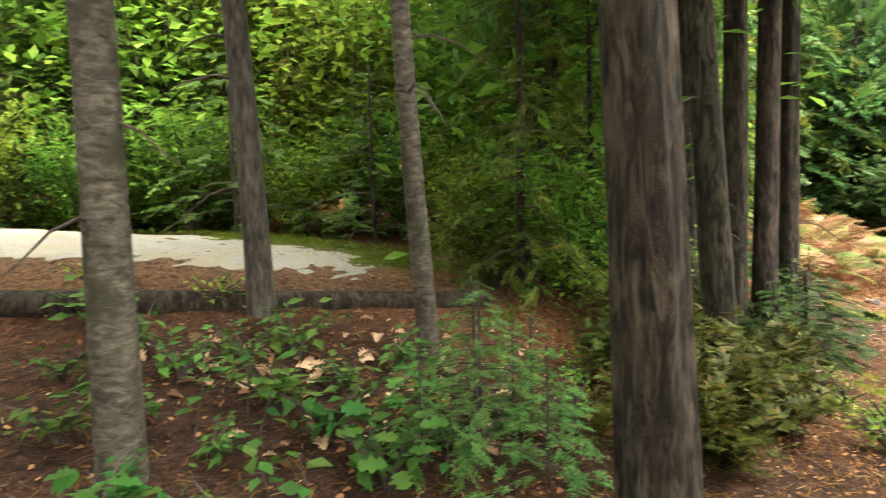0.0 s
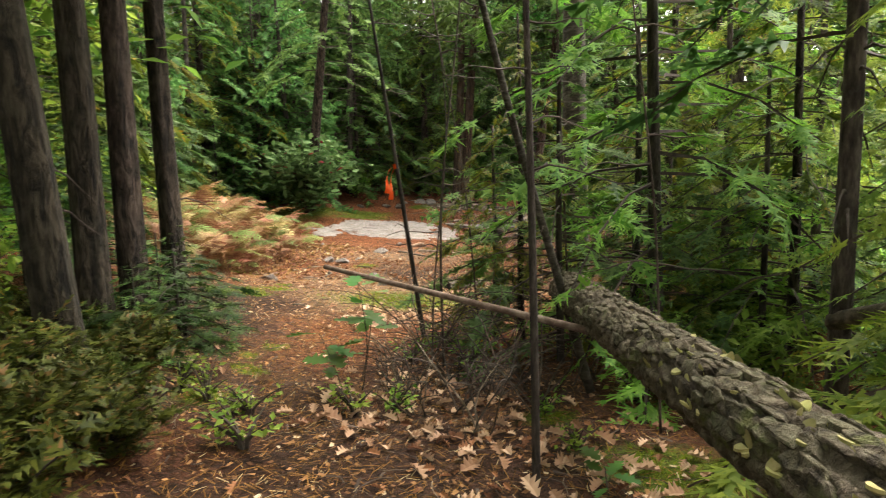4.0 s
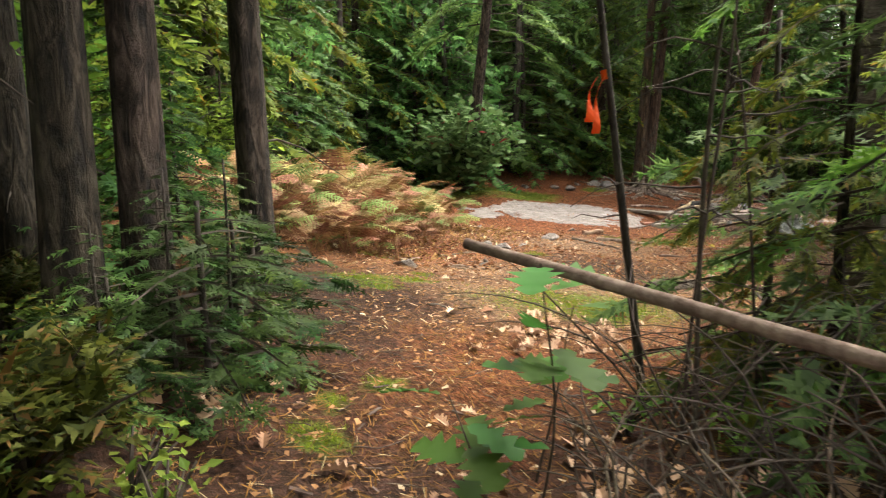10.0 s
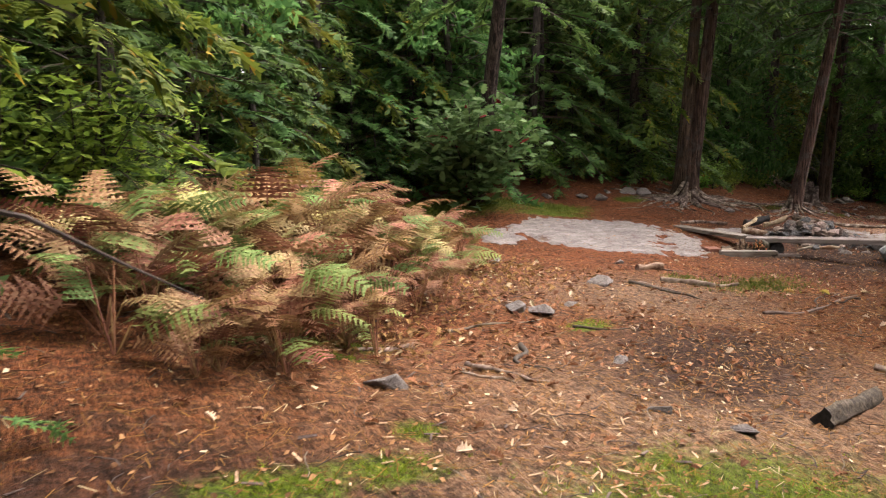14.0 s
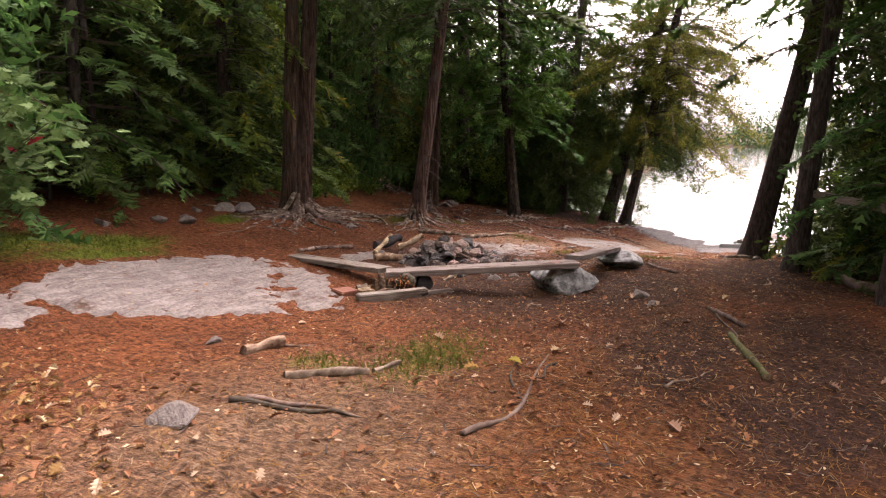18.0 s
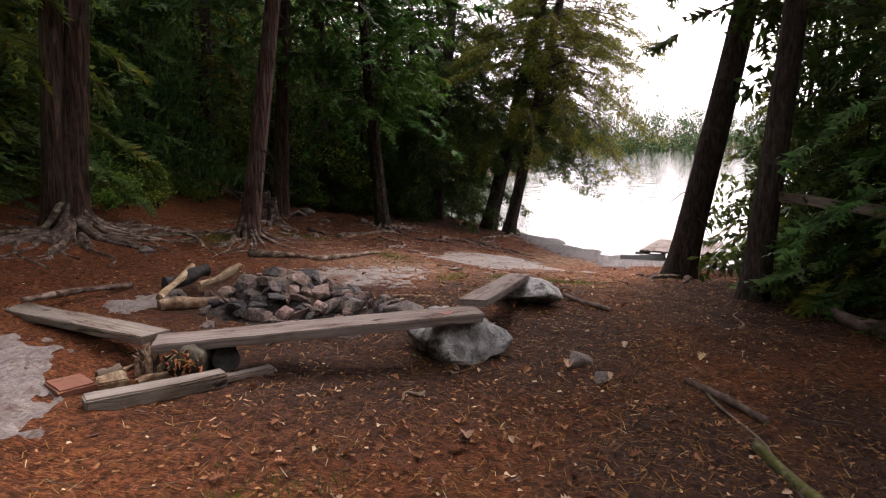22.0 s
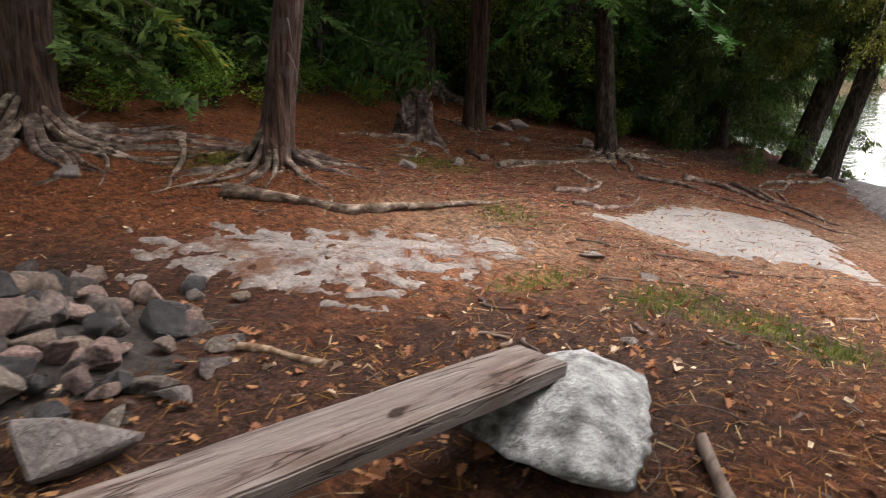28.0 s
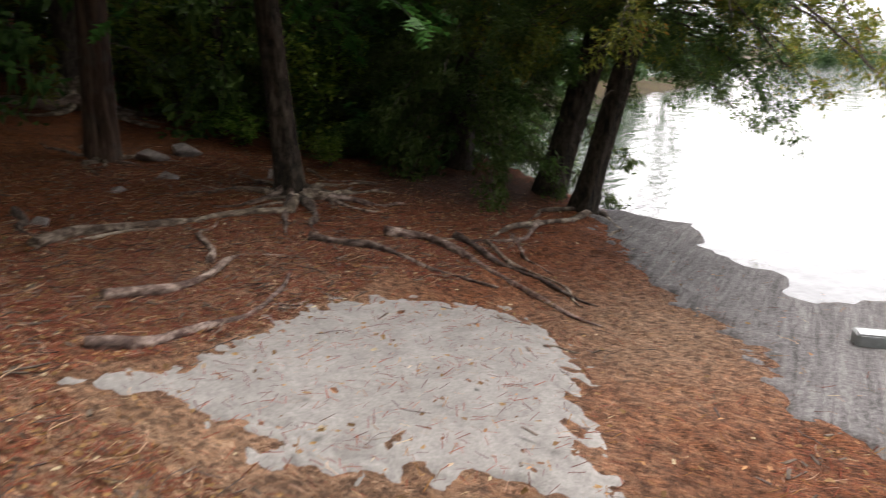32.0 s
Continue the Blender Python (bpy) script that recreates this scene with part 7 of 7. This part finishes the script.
for y, L in ((0.78, 2.1), (-0.78, 2.1)):
    V, F = box(L, 0.08, 0.17, 0.008, 0.004, 4, 3)
    V[:, 1] += y
    V[:, 2] += -0.02
    part("side_beam", (V, F), M_BOX, dock, "pale grey painted side beam")
for x in (-0.8, 0.8):
    for y in (-0.6, 0.6):
        part("post", tube([(x, y, -0.9), (x, y, 0.13)], [0.06, 0.06], 8), M_DARKBARK, dock)
timber("landing_beam", (26.25, 10.3), (26.5, 9.4), 0.16, 0.17, M_BOX, "pale squared timber on the landing rock", seed=21, bump=0.004)
rail = timber("cross_rail", (16.95, 7.72), (19.2, 8.5), 0.03, 0.11, M_PLANK, "weathered board nailed between two trunks", z=0.10, seed=22, bump=0.008)

# ---- stones and sticks lying about ----
lying = [mesh_data("loose_stone", *broken_stone(260 + k, (1.2, 0.95, 0.55), 11, 0.03), M_ROCK) for k in range(6)]
STONES = [(10.26, 12.17, .42), (9.9, 13.9, .28), (8.4, 11.0, .34), (8.2, 11.2, .26), (6.06, 9.6, .28), (8.06, 9.72, .2), (7.8, 8.42, .2), (7.54, 8.83, .16), (11.3, 17.9, .3), (15.6, 17.7, .4), (15.95, 10.4, .32), (15.7, 10.2, .2), (16.85, 18.15, .5), (16.3, 18.3, .3), (26.49, 18.39, .6), (27.18, 18.48, .45), (27.24, 16.95, .35), (25.97, 17.42, .3),
          (20.93, 12.70, .22), (20.82, 12.16, .16), (18.25, 16.3, .3), (17.1, 17.9, .45), (22.80, 16.80, .25), (22.99, 16.21, .3), (23.88, 16.48, .22), (14.1, 17.9, .35), (15.2, 18.0, .3), (16.9, 12.15, .45), (17.3, 12.3, .2), (16.1, 12.4, .22), (8.9, 11.2, .2), (17.6, 11.6, .14), (19.4, 11.5, .12), (11.8, 13.4, .16), (21.90, 16.04, .3), (25.08, 17.05, .2)]
r = np.random.default_rng(88)
for k, (x, y, sz) in enumerate(STONES):
    ob = new("loose_stone", lying[k % 6])
    ob.matrix_basis = pose(x, y, ground_z(x, y) - 0.12 * sz, r.normal() * 6, r.normal() * 6, r.uniform(0, 360)) @ Matrix.Diagonal((sz, sz, sz, 1))
    tagged(ob, "grey stone half sunk in needle litter", "stone", "loose stones")


def stick(P, r0, seed, label, mat=None, name="fallen_stick"):
    return solid(name, root_run(P, r0, seed, lift=0.7), mat or M_DEADWOOD, label, "stick" if name == "fallen_stick" else "root", "sticks" if name == "fallen_stick" else "surface roots", smooth=True)


STICKS = [[(6.92, 10.08), (6.99, 9.85), (7.06, 9.59), (7.2, 9.4)], [(7.61, 10.34), (7.37, 10.0), (7.34, 9.6)], [(10.79, 12.08), (10.99, 11.73), (11.08, 11.32)], [(6.79, 10.64), (6.47, 10.64), (6.06, 10.47)], [(13.03, 10.53), (12.38, 10.6)], [(8.23, 11.62), (8.4, 11.4), (8.6, 11.2)], [(6.77, 9.98), (6.99, 9.42)], [(10.7, 12.15), (10.95, 11.6), (11.1, 11.25)], [(11.2, 10.6), (11.6, 10.5), (12.3, 10.5), (13.3, 10.7)], [(6.7, 9.9), (7.0, 9.55)], [(8.6, 7.6), (9.6, 8.1), (10.3, 8.0)], [(12.0, 12.9), (12.6, 12.4)], [(7.3, 11.0), (8.6, 10.9)],
          [(8.4, 10.6), (9.1, 10.3)], [(19.72, 11.65), (19.4, 11.2)], [(20.43, 12.32), (21.40, 11.61)], [(21.80, 11.99), (22.67, 11.28)], [(19.0, 11.9), (18.6, 11.5)], [(13.0, 9.6), (13.6, 9.3)], [(5.2, 7.6), (5.6, 7.5)], [(17.4, 9.0), (18.4, 8.9)], [(16.4, 17.0), (15.2, 16.8)], [(21.72, 12.59), (22.20, 12.08)], [(24.77, 12.22), (25.05, 11.82)], [(21.09, 10.92), (21.67, 10.61)], [(21.32, 13.13), (21.83, 12.27)], [(22.60, 11.42), (22.87, 11.18)], [(21.04, 12.02), (21.32, 12.20)], [(21.75, 11.86), (21.41, 12.10)], [(20.56, 13.46), (20.86, 13.25)], [(20.76, 13.66), (20.95, 13.72)], [(14.92, 12.49), (14.7, 12.75)], [(15.38, 11.25), (15.6, 11.3)], [(14.99, 11.35), (14.8, 11.5)], [(12.07, 10.53), (12.5, 10.72), (12.78, 10.9), (13.38, 10.7)], [(15.63, 9.44), (14.9, 9.2), (14.25, 9.01)], [(11.89, 11.85), (11.7, 12.1), (11.4, 12.3)], [(19.29, 12.47), (19.27, 12.28), (19.5, 12.2)], [(18.83, 12.11), (19.1, 12.0)], [(19.75, 11.08), (20.01, 11.24)], [(19.34, 11.49), (19.6, 11.4)], [(18.82, 11.88), (19.03, 12.13)]]
for k, P in enumerate(STICKS):
    stick(P, 0.026 if k < 4 or k in (7, 8) else 0.014, 500 + k, "dead grey-brown stick on the needle litter", M_TWIG if k % 3 == 1 else M_DEADWOOD)
ROOTS = [([(19.1, 15.25), (19.5, 14.9), (19.9, 14.55), (20.5, 14.4), (20.95, 14.2), (21.45, 14.1), (22.1, 14.65)], .06), ([(23.2, 14.72), (23.6, 14.62), (24.2, 14.73), (24.7, 14.88), (25.0, 14.62)], .05), ([(22.62, 14.05), (22.85, 13.9), (23.3, 13.96), (23.75, 14.0), (24.35, 14.22), (24.7, 14.42)], .045),
         ([(25.5, 14.9), (25.78, 14.35), (25.62, 13.65), (25.72, 13.0)], .05), ([(26.2, 14.5), (26.54, 14.17), (26.34, 13.6), (25.9, 13.0), (25.63, 12.45), (25.55, 12.03)], .055), ([(26.8, 14.0), (26.55, 13.5), (26.23, 12.95), (26.0, 12.2)], .045), ([(23.45, 15.86), (23.9, 16.06), (24.4, 15.86), (24.9, 15.8), (25.65, 15.9), (26.4, 15.9)], .06),
         ([(24.25, 14.87), (24.73, 15.43), (25.2, 15.8)], .035), ([(26.6, 15.9), (26.82, 15.63), (27.05, 15.3)], .07), ([(23.85, 16.78), (23.65, 16.26), (23.45, 15.87)], .04), ([(26.9, 13.7), (26.5, 13.2), (26.2, 12.6), (25.9, 12.3)], .03), ([(27.4, 13.6), (26.9, 13.3), (26.5, 12.8)], .03), ([(28.2, 13.6), (27.5, 13.5), (26.9, 13.75), (26.4, 14.0)], .035),
         ([(19.8, 17.4), (19.1, 16.0), (18.75, 15.55)], .04), ([(18.9, 17.7), (19.3, 17.55), (19.75, 17.05), (20.4, 16.6)], .055), ([(27.9, 16.9), (27.7, 16.3), (28.2, 15.9)], .025), ([(22.88, 16.69), (22.4, 16.5), (22.0, 16.6)], .035)]
for k, (P, rr0) in enumerate(ROOTS):
    stick(P, rr0, 540 + k, "bare grey surface root in needle litter", M_ROOT, "surface_root")


# ---- shelf fungus and bark plates on the fallen log ----
def dress_log(ob):
    a, b = LOG_A, LOG_B
    d = unit(b - a)
    side = unit(np.cross(d, (0, 0, 1)))
    up = np.cross(side, d)
    r = np.random.default_rng(61)
    for k in range(300):
        s = r.uniform(0.03, 1)
        th = r.uniform(-1.5, 0.9)
        n = up * math.cos(th) - side * math.sin(th)
        rad = 0.15 - 0.035 * s
        c = a + (b - a) * s + n * rad * 1.0
        t = np.cross(n, d)
        L, w = r.uniform(0.05, 0.11), r.uniform(0.018, 0.036)
        ang = np.arange(7) * 0.8976 + r.uniform(-0.25, 0.25, 7)
        q = r.uniform(0.65, 1.05, 7)
        U, T = np.cos(ang) * q, np.sin(ang) * q
        curl = 0.004 + 0.010 * np.clip(T * r.choice([-1, 1]), 0, 1) + 0.006 * r.uniform(size=7)
        drop = (T * w) ** 2 / (2 * rad)
        rim = lambda k, h: c + (U * k * L)[:, None] * d + (T * k * w)[:, None] * t + (h - drop)[:, None] * n
        W = np.concatenate([rim(1.0, curl - 0.02), rim(1.0, curl), rim(0.7, curl + 0.004)])
        F = [[i + 7 * p, (i + 1) % 7 + 7 * p, (i + 1) % 7 + 7 * p + 7, i + 7 * p + 7] for p in (0, 1) for i in range(7)] + [list(range(14, 21))]
        part("bark_plate", (W, F), M_LOGBARK, ob)
    for k in range(260):
        s = np.clip(1.02 - abs(r.normal(0, 0.28)), 0.25, 0.99)
        th = r.uniform(-1.0, 1.6)
        n = up * math.cos(th) + side * math.sin(th)
        c = a + (b - a) * s + n * (0.15 - 0.035 * s)
        w = r.uniform(0.014, 0.034)
        ang = np.linspace(-1.6, 1.6, 9)
        out = unit(n * 0.35 + np.cross(d, n) * r.uniform(-1, 1) + d * 0.3 * r.normal())
        rim = c + w * (np.cos(ang)[:, None] * out * 1.1 + np.sin(ang)[:, None] * d * (1 + 0.2 * r.normal()))
        V = np.concatenate([rim, rim - np.array([0, 0, 0.008]), c[None], c[None] - (0, 0, 0.02)])
        F = [[i, i + 1, 18] for i in range(8)] + [[10 + i, 9 + i, 19] for i in range(8)] + [[i, 9 + i, 10 + i, i + 1] for i in range(8)]
        part("shelf_fungus", (V, F), M_FUNGUS, ob, "cream and olive bracket")


dress_log(bpy.data.objects["fallen_log"])


# ---- litter ----
def litter(name, template, count, size, mat, label, seed, near=(0.0, 7.0), spots=None, tilt=0.22, lift=0.008, bare=0.3, within=None):
    r = np.random.default_rng(seed)
    if spots is None:
        k = r.integers(0, len(TRAIL) - 1, count * 2)
        u = r.uniform(0, 1, count * 2)[:, None]
        Q = TRAIL[k] * (1 - u) + TRAIL[k + 1] * u
        ang, rad = r.uniform(0, 6.283, count * 2), near[0] + (near[1] - near[0]) * r.uniform(0, 1, count * 2) ** 0.8
        Q = Q + np.stack([np.cos(ang) * rad, np.sin(ang) * rad], -1)
    else:
        w = np.array([s[2] * s[3] for s in spots])
        k = r.choice(len(spots), count * 2, p=w / w.sum())
        S = np.array(spots)[k]
        Q = S[:, :2] + r.normal(size=(count * 2, 2)) * S[:, 2:] * 0.5
    rock = np.zeros(len(Q), bool)
    for o in bpy.data.objects:
        if o.name.startswith("bedrock"):
            c = np.array([v[:] for v in o.bound_box])
            inb = (Q[:, 0] > c[:, 0].min() + 0.4) & (Q[:, 0] < c[:, 0].max() - 0.4) & (Q[:, 1] > c[:, 1].min() + 0.4) & (Q[:, 1] < c[:, 1].max() - 0.4)
            rock |= inb
    keep = (shore_distance(Q[:, 0], Q[:, 1]) > 0.15) & (~rock | (r.uniform(size=len(Q)) < bare))
    Q = Q[keep][:count]
    n = len(Q)
    a = r.uniform(0, 6.283, n)
    Z = unit(np.stack([r.normal(size=n) * tilt, r.normal(size=n) * tilt, np.ones(n)], -1))
    Y = unit(np.cross(Z, np.stack([np.cos(a), np.sin(a), 0 * a], -1)))
    X = np.cross(Y, Z)
    O = np.stack([Q[:, 0], Q[:, 1], height(Q[:, 0], Q[:, 1]) + lift + 0.004 * r.uniform(size=n) + np.where(rock[keep][:n], 0.045, 0)], -1)
    return solid(name, spread(template, O, X, Y, Z, size * r.uniform(0.5, 1.4, n)), mat, label, name.replace("_", " "), kind="stuff")


STRAW = (np.array([(-0.03, -0.5, 0), (0.03, -0.5, 0), (0.022, 0.5, 0.05), (-0.022, 0.5, 0.05)]), [[0, 1, 2, 3]])
FLAKE = (np.array([(-0.3, -0.5, 0), (0.35, -0.4, 0.05), (0.25, 0.45, 0), (-0.2, 0.5, 0.08)]), [[0, 1, 2, 3]])
CHIP = (np.array([(-0.09, -0.5, 0), (0.1, -0.45, 0), (0.07, 0.5, 0.02), (-0.06, 0.45, 0.02), (-0.09, -0.5, 0.06), (0.1, -0.45, 0.06), (0.07, 0.5, 0.05), (-0.06, 0.45, 0.05)]), [[4, 5, 6, 7], [0, 1, 5, 4], [1, 2, 6, 5], [2, 3, 7, 6], [3, 0, 4, 7]])
CURLED = (leaf_template(3, 0.66, 0.3)[0] * np.array([1, 1, 1]) + np.array([0, -0.5, 0]), leaf_template(3, 0.66, 0.3)[1])
BLADES = join(*[blade((0.12 * math.cos(a * 2), 0.12 * math.sin(a * 3), 0), (0.35 * math.cos(a), 0.35 * math.sin(a), 0.6 + 0.35 * (k % 3)), 0.07, up=(math.cos(a), math.sin(a), 0.3)) for k, a in enumerate(np.linspace(0, 6.28, 8, endpoint=False))])


def bent_twig(bend, seed):
    """A thin bent twig 1 long, three-sided."""
    s = np.linspace(-0.5, 0.5, 6)
    return tube(np.stack([bend * np.cos(4.2 * s + seed), s, 0.012 + 0.03 * np.sin(7 * s + seed) ** 2], -1), 0.014 - 0.006 * (s + 0.5), 3, cap=False)


litter("fallen_needles", STRAW, 120000, 0.066, M_NEEDLELITTER, "fallen brown needles and cedar bits", 1)
litter("leaf_crumbs", FLAKE, 26000, 0.03, M_REDLEAF, "crumbled brown leaves among the needles", 2)
litter("wood_chips", CHIP, 200, 0.055, M_CHIP, "pale chopped wood chips on the ground", 3, spots=[(5.7, 7.9, .9, .7), (6.2, 8.6, 1.2, 1.0), (5.2, 7.2, .8, .6), (14.6, 12.4, .6, .5)])
litter("oak_leaves", CURLED, 480, 0.095, M_DEADLEAF, "pale dead oak leaves along the path", 4, spots=[(3.6, 3.4, .9, 1.2), (4.4, 4.4, 1.0, .9), (3.9, 2.4, .8, .9), (5.6, 6.6, .8, .7), (-0.6, 4.2, 1.4, .9), (6.2, 6.9, .8, .5), (2.9, 5.9, .6, .6)], tilt=0.4, lift=0.02)
litter("fern_leaves", CURLED, 900, 0.06, M_REDLEAF, "pinkish tan dead leaves below the ferns", 16, spots=[(7.0, 11.0, 1.0, .6), (8.0, 11.8, 1.1, .7), (9.0, 12.9, 1.2, .9), (6.0, 10.5, .8, .4), (9.6, 13.6, 1.0, .8)], tilt=0.4, lift=0.02)
litter("brown_leaves", CURLED, 1800, 0.06, M_REDLEAF, "scattered brown fallen leaves", 5, spots=[(7.5, 11.2, 2.4, 1.5), (9.5, 12.6, 1.8, 1.2), (-0.4, 4.2, 2.0, 1.2), (3.7, 3.4, 1.6, 1.6), (5.5, 10.2, 1.5, .8), (8.2, 9.6, 3, 1.6), (12, 10.5, 4, 2), (19, 12, 4, 2)], tilt=0.4, lift=0.015)
litter("moss_tufts", TUFT, 5200, 0.03, M_MOSSGREEN, "yellow-green moss cushions", 6, spots=[m for m in MOSS if m[0] < 9], tilt=0.2, lift=-0.002)
litter("grass_tufts", BLADES, 5200, 0.042, M_GRASS, "thin green grass and moss in the clearing", 7, spots=[m for m in MOSS if m[0] > 9 or m[1] > 7.7 and m[0] < 0], tilt=0.2, lift=-0.004)

END_SPOTS = [(23.5, 12.6, 3.0, 2.2), (24.5, 15.0, 4.0, 2.4), (26.5, 13.5, 2.4, 2.0), (21.5, 15.5, 3.0, 2.0), (26, 17.5, 3, 1.6)]
litter("shore_needles", STRAW, 90000, 0.066, M_NEEDLELITTER, "dry brown needles round the shore roots", 8, spots=END_SPOTS, bare=0.06)
litter("shore_crumbs", FLAKE, 14000, 0.03, M_REDLEAF, "crumbled brown leaves near the shore", 9, spots=END_SPOTS, bare=0.06)
litter("shore_twigs", CHIP, 1500, 0.09, M_DEADWOOD, "short broken twigs on the needle litter", 10, spots=END_SPOTS, bare=0.05)
litter("path_twigs", CHIP, 1800, 0.07, M_DEADWOOD, "short broken twigs on the forest floor", 11)
litter("thin_twigs", bent_twig(0.12, 0.3), 1500, 0.2, M_TWIG, "thin brown bent twigs on the ground", 12, near=(0.2, 5.0), tilt=0.1, bare=0.1)
litter("pale_twigs", bent_twig(0.09, 1.4), 900, 0.16, M_DEADWOOD, "thin pale bent twigs on the ground", 13, near=(0.2, 5.0), tilt=0.1, bare=0.1)
litter("shore_branchlets", bent_twig(0.15, 2.2), 1100, 0.22, M_TWIG, "brown branchlets among the shore roots", 14, spots=END_SPOTS, tilt=0.1, bare=0.04)
litter("shore_straws", bent_twig(0.07, 0.9), 900, 0.17, M_CHIP, "pale straws among the shore needles", 15, spots=END_SPOTS, tilt=0.1, bare=0.04)

# single fallen leaves, chips and a mushroom
LEAFS = [(12.78, 10.84), (13.38, 10.65), (13.63, 8.36), (14.03, 7.91), (15.85, 10.43), (13.11, 11.76), (12.45, 11.1), (14.4, 10.9), (3.5, 6.1), (16.4, 9.4), (12.2, 9.4)]
for k, (x, y) in enumerate(LEAFS):
    V, F = CURLED if k else (leaf_template(0, 0.6, 0.3)[0] - (0, 0.5, 0), leaf_template(0, 0.6, 0.3)[1])
    solid("fallen_leaf", (np.array(V) * 0.13, F), M_YELLOWLEAF if k in (0, 6) else M_DEADLEAF, "yellow fallen leaf on red needles" if k in (0, 6) else "pale dry fallen leaf on red needles", "leaf", "fallen leaves", at=pose(x, y, ground_z(x, y) + 0.025, 8, -6, 67 * k))
mushroom = thing("mushroom", "flat pale mushroom beside the trunks", "mushroom", at=pose(2.81, 6.06, ground_z(2.81, 6.06)))
part("stalk", tube([(0, 0, -0.03), (0, 0, 0.05)], [0.012, 0.01], 8), M_MUSHROOM, mushroom)
part("cap", tube([(0, 0, 0.045), (0, 0, 0.055), (0, 0, 0.068), (0, 0, 0.073)], [0.03, 0.055, 0.045, 0.012], 16), M_MUSHROOM, mushroom, smooth=True)
